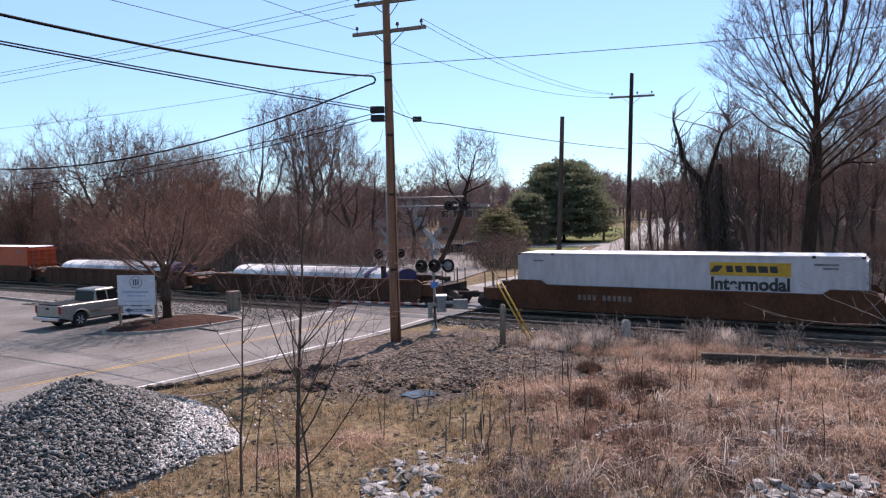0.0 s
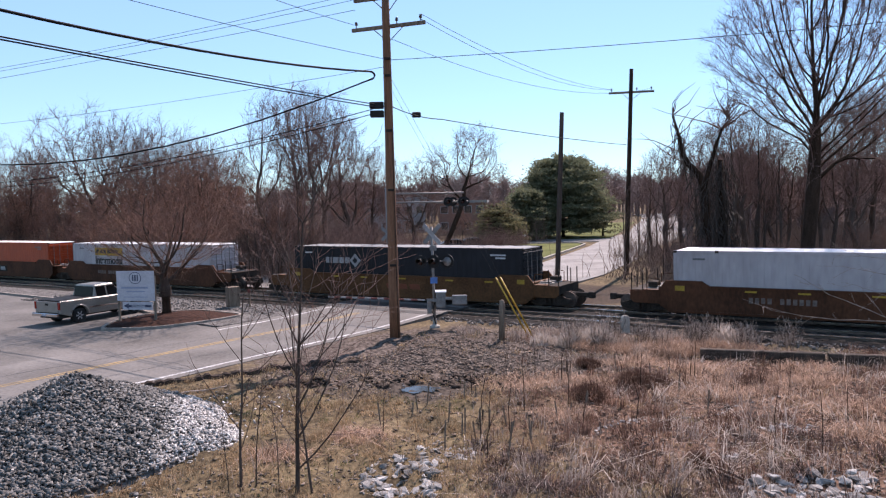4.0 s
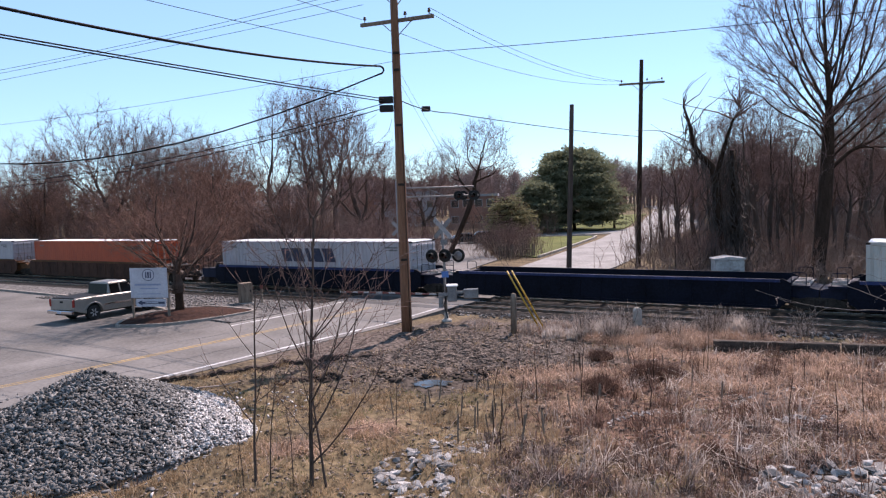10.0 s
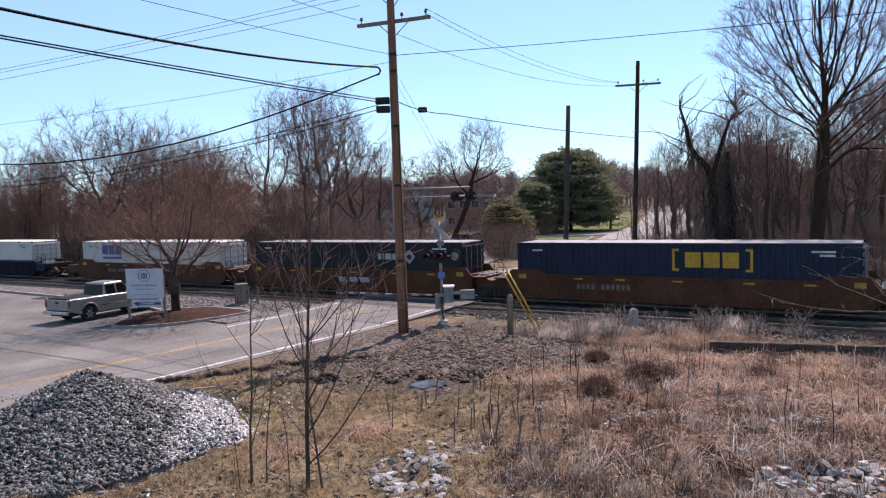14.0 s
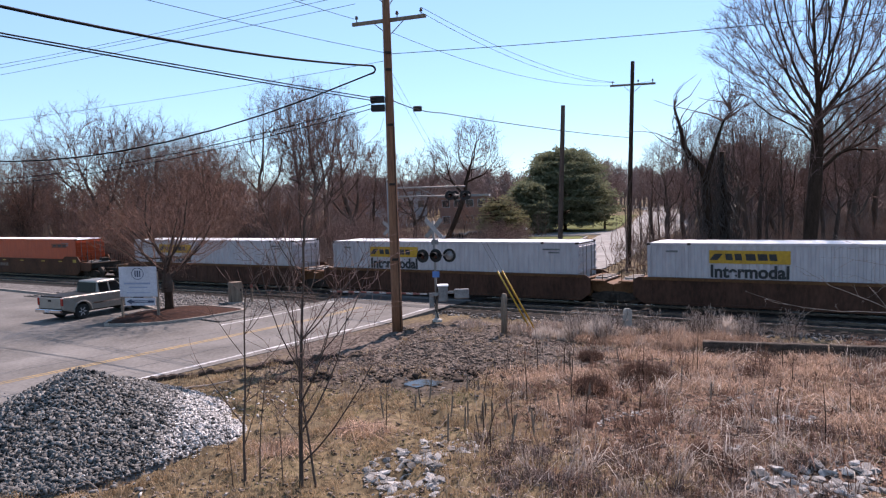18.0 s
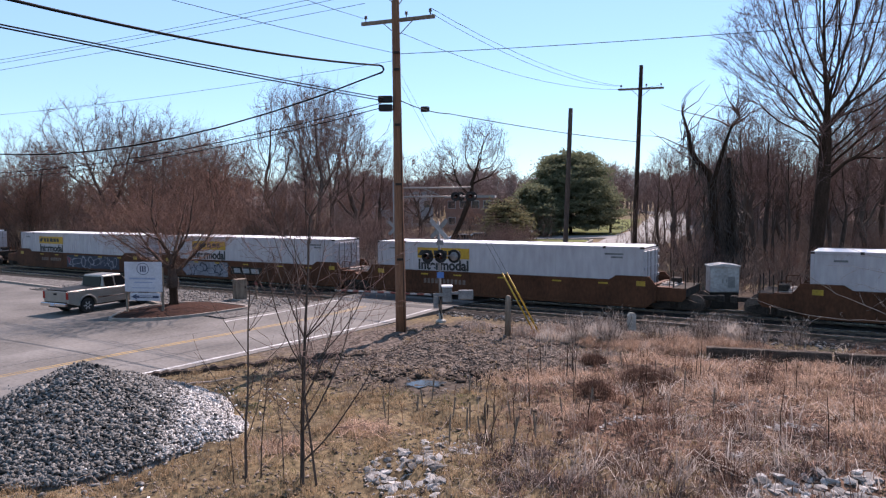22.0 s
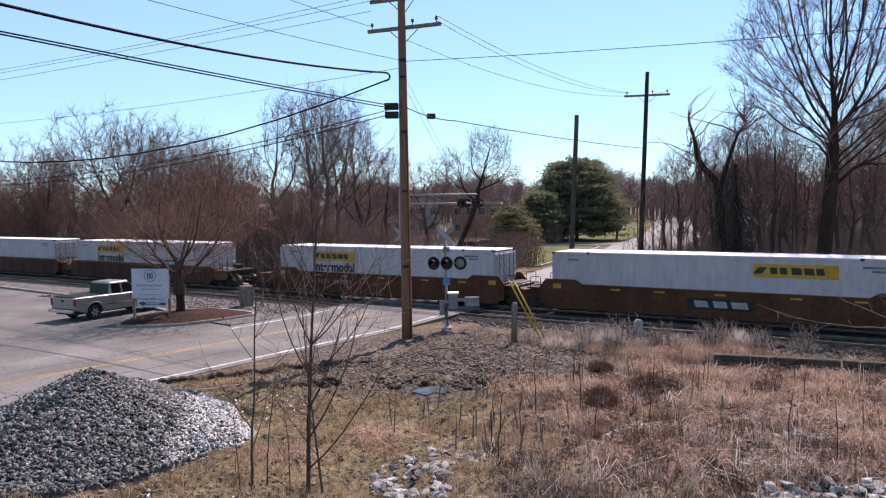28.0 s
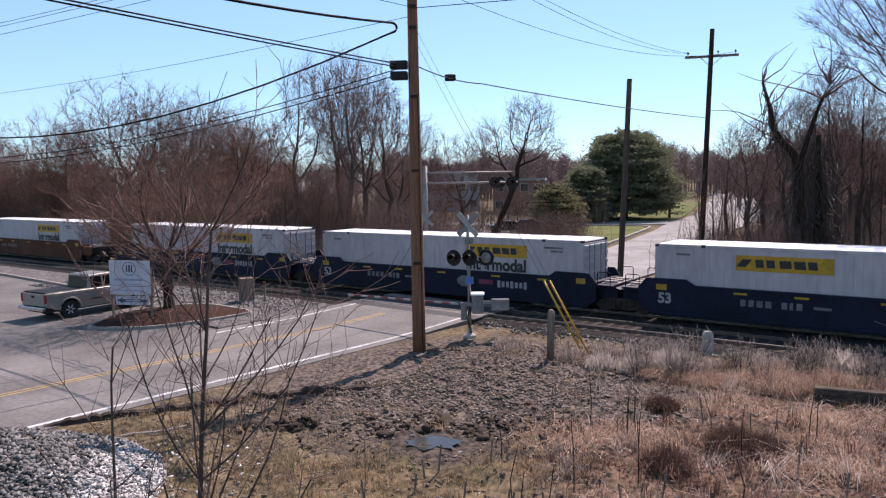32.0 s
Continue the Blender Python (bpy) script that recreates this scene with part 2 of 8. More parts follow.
def part(name, mesh, mat, parent, label="", bevel=0.0, smooth=False, m=None):
    me = mesh.data(name, mat, bevel, smooth) if isinstance(mesh, Mesh) else mesh
    ob = new(name, me)
    ob.parent = parent
    if m is not None:
        ob.matrix_basis = m
    if label:
        tagged(ob, label)
    return ob


def solid(name, mesh, mat, label, category="", kind="", m=None, bevel=0.0, smooth=False, group=""):
    me = mesh.data(name, mat, bevel, smooth) if isinstance(mesh, Mesh) else mesh
    ob = tagged(new(name, me), label, category, group, kind)
    if m is not None:
        ob.matrix_world = m
    return ob


# ---- plan ----
TRACK = radians(57.53)
ALONG = Vector((-math.sin(TRACK), math.cos(TRACK), 0))
ACROSS = Vector((math.cos(TRACK), math.sin(TRACK), 0))
TURN = 147.53
MAIN_N, NEAR_N, RAIL_Z = 37.2, 33.7, 0.20
ROAD_DIR = Vector((0.5935, 0.8048, 0))
ROAD_SIDE = Vector((-0.8048, 0.5935, 0))
ROAD_0 = Vector((-10.39, 24.16, 0))


def track_point(n, s, z=0.0):
    return ACROSS * n + ALONG * s + Vector((0, 0, z))


def road_point(along, side, z=0.0):
    return ROAD_0 + ROAD_DIR * along + ROAD_SIDE * side + Vector((0, 0, z))


def smooth_step(a, b, x):
    t = min(1, max(0, (x - a) / (b - a)))
    return t * t * (3 - 2 * t)


def ground_z(x, y):
    """Height of the land."""
    n = x * ACROSS.x + y * ACROSS.y
    side = (x - ROAD_0.x) * ROAD_SIDE.x + (y - ROAD_0.y) * ROAD_SIDE.y
    along = (x - ROAD_0.x) * ROAD_DIR.x + (y - ROAD_0.y) * ROAD_DIR.y
    z = 0.0
    bed = smooth_step(29.5, 31.8, n) * (1 - smooth_step(39.5, 43, n))
    z += (RAIL_Z - 0.24) * bed
    wild = smooth_step(0.3, 2.5, -side) * (1 - bed) if n < 34 else 0
    z += wild * (0.16 * noise.noise((x * 0.35, y * 0.35, 0)) + 0.15 * noise.noise((x * 1.3, y * 1.3, 3)) + 0.09 * noise.noise((x * 3.1, y * 3.1, 7)))
    far = max(0, math.hypot(x, y) - 130)
    if n > 42:
        z += 0.25 * smooth_step(45, 60, n) * noise.noise((x * 0.05, y * 0.05, 5)) + 1.5 * smooth_step(0, 260, far)
    if n < 42:
        z -= 0.03 * smooth_step(-0.6, 0.2, side) * (1 - bed)
    return z


def ground_sheet():
    def axis(marks):
        out = []
        for a, b, step in marks:
            out += list(np.arange(a, b, step))
        return out + [marks[-1][1]]
    xs = axis([(-2400, -400, 250), (-400, -80, 20), (-80, -14, 3), (-14, 20, 0.25), (20, 80, 3), (80, 400, 20), (400, 2400, 250)])
    ys = axis([(-800, -100, 100), (-100, 8, 12), (8, 34, 0.25), (34, 60, 1), (60, 200, 5), (200, 600, 25), (600, 3000, 300)])
    verts = [(x, y, ground_z(x, y)) for y in ys for x in xs]
    w = len(xs)
    faces = [(j * w + i, j * w + i + 1, (j + 1) * w + i + 1, (j + 1) * w + i) for j in range(len(ys) - 1) for i in range(w - 1)]
    ob = new("ground", raw_mesh("ground", verts, faces, GROUND, True))
    return tagged(ob, "dry winter ground with dead grass, soil and mud", kind="structure")


ground_sheet()


def ribbon(name, pts, label, mat, z=0.004, kind="structure", thick=0.02):
    """A strip from pairs of left and right points, with thickness."""
    n = len(pts)
    v = [(p.x, p.y, p.z + z) for a, b in pts for p in (a, b)]
    v += [(x, y, q - thick) for x, y, q in v]
    f = [(2 * i, 2 * i + 1, 2 * i + 3, 2 * i + 2) for i in range(n - 1)]
    k = 2 * n
    f += [(2 * i + 1, 2 * i, 2 * i + k, 2 * i + 1 + k) for i in (0, n - 1)]
    f += [(2 * i, 2 * i + 2, 2 * i + 2 + k, 2 * i + k) for i in range(n - 1)]
    f += [(2 * i + 3, 2 * i + 1, 2 * i + 1 + k, 2 * i + 3 + k) for i in range(n - 1)]
    me = raw_mesh(name, v, f, mat)
    bm = bmesh.new()
    bm.from_mesh(me)
    bmesh.ops.recalc_face_normals(bm, faces=bm.faces)
    bm.to_mesh(me)
    bm.free()
    return tagged(new(name, me), label, kind=kind)


def road_z(along):
    """The road climbs to the rails and falls again."""
    return 0.02 + (RAIL_Z - 0.02) * smooth_step(12, 19, along) * (1 - smooth_step(27, 36, along))


# ---- road, lot and tracks ----
def road_strip(name, a0, a1, s0, s1, label, mat, lift, thick=0.02, step=1.0):
    k = max(2, int((a1 - a0) / step) + 1)
    pts = []
    for i in range(k):
        a = a0 + (a1 - a0) * i / (k - 1)
        pts.append((road_point(a, s1, road_z(a)), road_point(a, s0, road_z(a))))
    return ribbon(name, pts, label, mat, lift, thick=thick)


road_strip("road", -40, 33, -0.45, 7.3, "worn grey asphalt two-lane road over the tracks", ASPHALT, 0.0, 0.25)
road_strip("edge_line", -30, 17.0, -0.02, 0.14, "white painted edge line", WHITE_LINE, 0.004, 0.003)
road_strip("far_edge_line", 9.2, 17.0, 6.55, 6.69, "white painted edge line", WHITE_LINE, 0.004, 0.003)
road_strip("centre_line", -30, 16.0, 3.62, 3.74, "yellow painted double centre line", YELLOW_LINE, 0.004, 0.003)
road_strip("centre_line_twin", -30, 16.0, 3.86, 3.98, "yellow painted double centre line", YELLOW_LINE, 0.004, 0.003)


def lot():
    pts = []
    for i in range(40):
        s = 7.3 + i * 1.6
        pts.append((road_point(9.6 + 2.2 * smooth_step(0, 14, s - 7.3), s, 0.02), road_point(-40, s, 0.02)))
    return ribbon("parking_lot", pts, "worn grey asphalt parking lot", LOT_ASPHALT, -0.002, thick=0.2)


lot()


PALE_ROAD = material("pale_worn_road", (0.20, 0.193, 0.185), (0.35, 0.338, 0.325), 0.9, scale=0.4, fine=8, bump=0.1, spec=0.05)


def far_road():
    centre = [(2.3, 47.1), (5.2, 51), (9.6, 57.4), (15.2, 70), (22.8, 90), (30.5, 108), (39.5, 128), (48, 155), (57, 182), (65, 210), (71, 232), (73, 250)]
    pts = []
    for i, (x, y) in enumerate(centre):
        a, b = Vector((*centre[max(0, i - 1)], 0)), Vector((*centre[min(len(centre) - 1, i + 1)], 0))
        w = (b - a).normalized()
        side = Vector((-w.y, w.x, 0)) * (3.75 if i < 5 else 5.4)
        c = Vector((x, y, 0))
        pts.append((c + side + Vector((0, 0, ground_z(*(c + side).xy) + 0.10)), c - side + Vector((0, 0, ground_z(*(c - side).xy) + 0.10))))
    return ribbon("far_road", pts, "pale worn road curving up past a pine", PALE_ROAD, 0.0, thick=0.4)


far_road()


def side_road():
    pts = []
    for i in range(8):
        x = 31 - i * 8
        pts.append((Vector((x, 112, ground_z(x, 112) + 0.12)), Vector((x, 104, ground_z(x, 104) + 0.12))))
    return ribbon("side_road", pts, "pale side road beyond the tracks", PALE_ROAD, 0.0, thick=0.4)


side_road()


def trackbed(name, n):
    """Ballast shoulder, as a low trapezoid along the rails."""
    m = Mesh()
    prof = [(-2.6, -0.12), (-1.7, 0.06), (1.7, 0.06), (2.6, -0.12)]
    for s0, s1 in ((-140, 0), (0, 60), (60, 220)):
        v, k = [], int((s1 - s0) / 2)
        for i in range(k + 1):
            s = s0 + (s1 - s0) * i / k
            v += [tuple(track_point(n + y, s, z)) for y, z in prof]
        m.add(v, [(4 * i + j, 4 * i + j + 1, 4 * i + j + 5, 4 * i + j + 4) for i in range(k) for j in range(3)])
    return solid(name, m, TRACK_BALLAST, "dark oily crushed stone ballast bed, darkened further for train shade", kind="structure")


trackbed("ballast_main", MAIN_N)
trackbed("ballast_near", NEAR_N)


def track(name, n):
    t = thing(name, "railway track with worn steel rails on dark ties", "railway track")
    for k in (-1, 1):
        foot, head = Mesh(), Mesh()
        c = n + k * 0.7525
        for s0, s1 in ((-140, 220),):
            for y0, y1, z0, z1, mm in ((-0.07, 0.07, 0.03, 0.05, foot), (-0.012, 0.012, 0.05, 0.165, foot), (-0.036, 0.036, 0.165, 0.20, head)):
                v = [track_point(c + y, s, z) for s in (s0, s1) for y in (y0, y1) for z in (z0, z1)]
                mm.add(v, [(0, 1, 3, 2), (4, 6, 7, 5), (0, 4, 5, 1), (2, 3, 7, 6), (0, 2, 6, 4), (1, 5, 7, 3)])
        r = part("rail", foot, RAIL, t)
        part("rail_head", head, RAIL_TOP, r, "polished rail head")
    me = Mesh().box(-0.115, 0.115, -1.3, 1.3, -0.1, 0.075).data("tie", TIE)
    for i in range(150):
        p = track_point(n, -30 + i * 0.56, 0.0)
        ob = part("tie", me, TIE, t, m=pose(p.x, p.y, random.uniform(0, 0.012), 0, 0, TURN + random.uniform(-1, 1)))
    return t


track("track_near", NEAR_N)
track("track_main", MAIN_N)

# ---- train ----
SPEED = 19.8
RUST = material("rust_brown_paint", (0.052, 0.019, 0.009), (0.125, 0.046, 0.021), 0.75, scale=0.9, fine=9, bump=0.1, stretch=(1, 1, 0.5), per_object=0.15, spec=0.2)
TAN_CAR = material("faded_yellow_paint", (0.075, 0.032, 0.013), (0.16, 0.070, 0.028), 0.75, scale=0.9, fine=9, bump=0.1, per_object=0.1, spec=0.2)
GREY_CAR = material("grimy_grey_brown_paint", (0.042, 0.018, 0.011), (0.098, 0.042, 0.026), 0.8, scale=0.8, fine=8, bump=0.1, stretch=(1, 1, 0.4), spec=0.2)
NAVY = material("navy_paint", (0.0035, 0.005, 0.014), (0.010, 0.014, 0.037), 0.65, scale=0.9, fine=9, bump=0.1, per_object=0.1, spec=0.2)
# navy for the ribbed sides, near-black because their shade is in the colour
NAVY_SHADED = material("shaded_navy_paint", (0.003, 0.0035, 0.007), (0.008, 0.010, 0.020), 0.7, scale=0.9, fine=9, bump=0.1, spec=0.1)
CHORD_BLUE = material("blue_chord_paint", (0.012, 0.022, 0.07), (0.025, 0.042, 0.13), 0.55, scale=0.9, fine=9, bump=0.1, spec=0.2)
DARK_STEEL = material("grimy_steel", (0.02, 0.016, 0.014), (0.07, 0.055, 0.045), 0.8, scale=2, fine=14, bump=0.2, spec=0.08)
WHEEL_STEEL = material("wheel_steel", (0.05, 0.035, 0.028), (0.14, 0.10, 0.08), 0.6, metal=0.4, scale=3, fine=14, bump=0.1)
DULL_STEEL = material("worn_platform_steel", (0.20, 0.17, 0.15), (0.45, 0.40, 0.36), 0.7, metal=0.2, scale=3, fine=14, bump=0.1)
# container side white is darkened for shade; the roof sheet keeps full white
WHITE_BOX = material("shaded_white_container_paint", (0.365, 0.33, 0.335), (0.49, 0.45, 0.455), 0.5, scale=0.5, fine=6, bump=0.02, stretch=(0.6, 1, 0.2), per_object=0.2)
CREAM_BOX = material("cream_container_paint", (0.44, 0.42, 0.37), (0.57, 0.55, 0.50), 0.5, scale=0.5, fine=6, bump=0.02, stretch=(0.6, 1, 0.2), per_object=0.2)
ORANGE_BOX = material("orange_container_paint", (0.35, 0.040, 0.007), (0.49, 0.066, 0.011), 0.5, scale=0.5, fine=6, bump=0.02, stretch=(0.6, 1, 0.2), per_object=0.2)
DARK_BOX = material("charcoal_container_paint", (0.007, 0.008, 0.011), (0.016, 0.018, 0.023), 0.5, spec=0.2, scale=0.5, fine=6, bump=0.02, stretch=(0.6, 1, 0.2))
BLUE_BOX = material("blue_container_paint", (0.006, 0.012, 0.028), (0.014, 0.025, 0.05), 0.5, spec=0.2, scale=0.5, fine=6, bump=0.02, stretch=(0.6, 1, 0.2))
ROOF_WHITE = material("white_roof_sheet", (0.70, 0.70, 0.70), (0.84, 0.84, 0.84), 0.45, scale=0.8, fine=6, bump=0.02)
ROOF_DULL = material("dull_grey_roof_sheet", grey(0.16), grey(0.26), 0.6, scale=0.8, fine=6, bump=0.02, spec=0.2)
GOLD = material("golden_yellow_panel", (0.42, 0.218, 0.009), (0.56, 0.305, 0.015), 0.5, scale=1, fine=8, bump=0.02)
FADED = material("faded_dark_orange", (0.16, 0.035, 0.012), (0.22, 0.05, 0.016), 0.6, scale=2, fine=9, bump=0)
INK = material("black_lettering", grey(0.015), grey(0.03), 0.6, scale=2, fine=9, bump=0)
INK_BLUE = material("navy_lettering", (0.015, 0.02, 0.045), (0.03, 0.035, 0.07), 0.6, scale=2, fine=9, bump=0)
ROYAL = material("blue_lettering", (0.02, 0.05, 0.20), (0.04, 0.08, 0.28), 0.6, scale=2, fine=9, bump=0)
FAINT_INK = material("faint_stencil_paint", (0.11, 0.075, 0.06), (0.2, 0.15, 0.125), 0.7, scale=2, fine=9, bump=0)
DULL_INK = material("dull_grey_lettering", grey(0.10), grey(0.17), 0.6, scale=2, fine=9, bump=0)
PALE_INK = material("pale_lettering", grey(0.45), grey(0.62), 0.6, scale=2, fine=9, bump=0)
FADED_PALE = material("faded_pale_lettering", grey(0.24), grey(0.36), 0.6, scale=2, fine=9, bump=0)
REFLECT = material("yellow_reflector_strip", (0.30, 0.18, 0.015), (0.48, 0.29, 0.02), 0.4, scale=2, fine=9, bump=0)
SILVER = material("dull_white_sheet", (0.26, 0.25, 0.26), (0.72, 0.70, 0.69), 0.5, metal=0.1, scale=0.35, fine=3, bump=0.08, spread=0.3, contrast=1.6)
PURPLE = material("dark_purple_paint", (0.03, 0.02, 0.07), (0.05, 0.035, 0.11), 0.5, scale=1, fine=8, bump=0.02)
SPRAY_DARK = material("navy_spray", (0.010, 0.012, 0.026), (0.028, 0.032, 0.06), 0.6, scale=1.2, fine=5, bump=0)
SPRAY_PALE = material("pale_spray", (0.12, 0.12, 0.14), (0.27, 0.27, 0.30), 0.6, scale=1.2, fine=5, bump=0)
SPRAY_RED = material("purple_red_spray", (0.14, 0.02, 0.04), (0.22, 0.04, 0.07), 0.6, scale=1.2, fine=5, bump=0)

LONG, WIDE, TALL = 16.15, 2.59, 2.90
BASE_Z, TOP_Z = 0.40, 3.30


def lettering(words, size, mat, name="lettering"):
    """Flat raised letters that face +y, read from there."""
    cu = bpy.data.curves.new("letters", "FONT")
    cu.body, cu.size, cu.extrude, cu.offset, cu.align_x, cu.align_y = words, size, 0.004, size * 0.034, "CENTER", "CENTER"
    ob = bpy.data.objects.new("letters", cu)
    me = bpy.data.meshes.new_from_object(ob)
    bpy.data.objects.remove(ob)
    me.name = name
    me.materials.clear()
    me.materials.append(mat)
    me.transform(Matrix.Rotation(math.pi, 4, "Z") @ Matrix.Rotation(math.pi / 2, 4, "X"))
    return me


def container_shell(kind, mat, corrugated=True):
    """Prototype meshes of one 53-foot box: side, end, roof, posts, rails."""
    out = {}
    hl, hw = LONG / 2, WIDE / 2
    for side, sg in (("near", 1), ("far", -1)):
        m = Mesh()
        pitch, depth = 0.30, (0.035 if corrugated else 0.008)
        k = int((LONG - 0.24) / pitch)
        xs = []
        for i in range(k):
            x = -hl + 0.12 + i * (LONG - 0.24) / k
            w = (LONG - 0.24) / k
            if corrugated:
                xs += [(x, 0), (x + w * 0.46, 0), (x + w * 0.56, depth), (x + w * 0.9, depth)]
            else:
                xs += [(x, 0), (x + w * 0.94, 0), (x + w * 0.95, depth), (x + w * 0.99, depth)]
        xs.append((hl - 0.12, 0))
        v = []
        for x, dp in xs:
            y = sg * (hw - 0.02 - dp)
            v += [(x, y, 0.16), (x, y, TALL - 0.12), (x, y - sg * 0.03, TALL - 0.12), (x, y - sg * 0.03, 0.16)]
        f = []
        for i in range(len(xs) - 1):
            a, b = 4 * i, 4 * i + 4
            f += [(a, b, b + 1, a + 1), (a + 3, a + 2, b + 2, b + 3)]
        m.add(v, f)
        out["side_panel_" + side] = m.data("side_panel", mat)
    ridge = []
    for i in range(28):
        x0, x1 = -hl + 0.06 + i * (LONG - 0.12) / 28, -hl + 0.06 + (i + 1) * (LONG - 0.12) / 28
        z = TALL - (0.010 if i % 2 else 0.022)
        ridge += [(x0 + 0.02, z), (x1 - 0.02, z)]
    m = Mesh().prism([(-hl + 0.06, TALL - 0.07)] + ridge + [(hl - 0.06, TALL - 0.07)], -hw + 0.055, hw - 0.055)
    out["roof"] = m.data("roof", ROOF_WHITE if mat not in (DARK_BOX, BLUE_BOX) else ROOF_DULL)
    for name, z0, z1 in (("top_rail", TALL - 0.13, TALL), ("bottom_rail", 0.0, 0.17)):
        for sg in (1, -1):
            out[f"{name}_{sg}"] = Mesh().box(-hl, hl, sg * hw - 0.06 * (sg > 0), sg * hw + 0.06 * (sg < 0), z0, z1).data(name, mat, 0.01)
    post = Mesh().box(-0.08, 0.08, -0.07, 0.07, 0.17, TALL - 0.13).data("corner_post", mat, 0.015)
    out["post"] = post
    cast = Mesh().box(-0.09, 0.09, -0.085, 0.085, -0.0, 0.12).data("corner_casting", DARK_STEEL, 0.015)
    out["casting"] = cast
    front = Mesh()
    for i in range(8):
        y0 = -hw + 0.1 + i * (WIDE - 0.2) / 8
        front.box(hl - 0.05, hl - (0.0 if i % 2 else 0.03), y0, y0 + (WIDE - 0.2) / 8, 0.16, TALL - 0.12)
    out["front_wall"] = front.data("front_wall", mat)
    prof = [(-hl + 0.05, TALL - 0.13), (-hl + 0.05, 0.17), (-hl + 0.01, 0.17)]
    for z in (0.55, 0.98, 1.41, 1.84, 2.27, 2.62):
        prof += [(-hl + 0.01, z - 0.12), (-hl - 0.07, z - 0.09), (-hl - 0.07, z + 0.05), (-hl + 0.01, z + 0.06)]
    door = Mesh().prism(prof + [(-hl + 0.01, TALL - 0.13)], 0.01, hw - 0.09)
    out["door"] = door.data("door", mat)
    bar = Mesh()
    for y in (0.35, 0.85):
        bar.tube([(-hl - 0.10, y, 0.2), (-hl - 0.10, y, TALL - 0.18)], 0.02, 6)
        bar.box(-hl - 0.12, -hl - 0.075, y - 0.18, y + 0.03, 1.05, 1.11)
    out["bar"] = bar.data("lock_rod", STEEL)
    return out


SHELLS = {}


def container(kind, u, label, mat, corrugated=True):
    key = (mat.name, corrugated)
    if key not in SHELLS:
        SHELLS[key] = container_shell(kind, mat, corrugated)
    sh = SHELLS[key]
    t = thing("container", label, "container", group="containers on the train")
    part("side_panel", sh["side_panel_near"], mat, t)
    part("side_panel", sh["side_panel_far"], mat, t)
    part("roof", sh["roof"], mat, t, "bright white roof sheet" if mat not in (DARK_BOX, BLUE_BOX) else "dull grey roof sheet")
    for nm in ("top_rail", "bottom_rail"):
        for sg in (1, -1):
            part(nm, sh[f"{nm}_{sg}"], mat, t)
    for sx in (1, -1):
        for sy in (1, -1):
            part("corner_post", sh["post"], mat, t, m=pose(sx * (LONG / 2 - 0.08), sy * (WIDE / 2 - 0.07), 0))
            for z in (0, TALL - 0.12):
                part("corner_casting", sh["casting"], mat, t, m=pose(sx * (LONG / 2 - 0.085), sy * (WIDE / 2 - 0.083), z))
    for sx in (6.1, -6.1):
        for z in (0, TALL - 0.12):
            part("lift_fitting", sh["casting"], mat, t, m=pose(sx, WIDE / 2 - 0.079, z + 0.004 * (z > 0)))
    for x, w, z in ((-6.6, 0.95, 2.52), (-6.75, 0.6, 2.36), (6.9, 0.55, 2.5), (6.9, 0.4, 0.55)):
        panel(t, "stencil_bar", x, z, w, 0.085, DULL_INK if mat is not DARK_BOX and mat is not BLUE_BOX else PALE_INK, lift=0.004)
    part("front_wall", sh["front_wall"], mat, t)
    for r in (0, 180):
        d = part("door", sh["door"], mat, t, m=Matrix.Diagonal((1, 1 if r == 0 else -1, 1, 1)))
        part("lock_rod", sh["bar"], STEEL, d, "steel lock rods")
    return t


def panel(t, name, x, z, w, h, mat, label="", lift=0.012, slant=0.0, y=WIDE / 2):
    """A thin flat panel on the near side, centred on x and z."""
    a = slant * h / 2
    m = Mesh().prism([(x - w / 2 + a, z - h / 2), (x + w / 2 + a, z - h / 2), (x + w / 2 - a, z + h / 2), (x - w / 2 - a, z + h / 2)], y - 0.02, y + lift)
    return part(name, m, mat, t, label)


INTERMODAL = lettering("Intermodal", 0.80, INK, "intermodal_lettering")


def yellow_panel_marks(t, x, with_word=True, z=2.27):
    panel(t, "logo_panel", x, z, 3.45, 0.6, GOLD, "golden yellow panel with dark bars")
    for k, w in ((-0.85, 0.3), (-0.45, 0.3), (0.08, 0.42), (0.58, 0.4), (1.02, 0.32)):
        panel(t, "logo_bar", x - k, z, w, 0.30, INK, lift=0.018, slant=-0.15)
    panel(t, "logo_mark", x + 1.42, z, 0.36, 0.3, INK, lift=0.018, slant=0.8)
    if with_word:
        part("lettering", INTERMODAL, INK_BLUE, t, "navy lettering", m=pose(x, WIDE / 2, z - 0.70) @ Matrix.Diagonal((0.96, 1, 1.0, 1)))


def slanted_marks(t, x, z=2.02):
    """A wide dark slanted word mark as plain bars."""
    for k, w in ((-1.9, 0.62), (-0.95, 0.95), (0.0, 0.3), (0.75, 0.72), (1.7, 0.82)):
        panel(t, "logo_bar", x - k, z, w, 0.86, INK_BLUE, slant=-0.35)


def block_marks(t, x, mat, z=2.25, sub=True):
    for k in (-0.85, 0.0, 0.85):
        panel(t, "logo_bar", x - k, z, 0.72, 0.72, mat)
    if sub:
        panel(t, "logo_line", x, z - 0.62, 2.4, 0.16, mat)


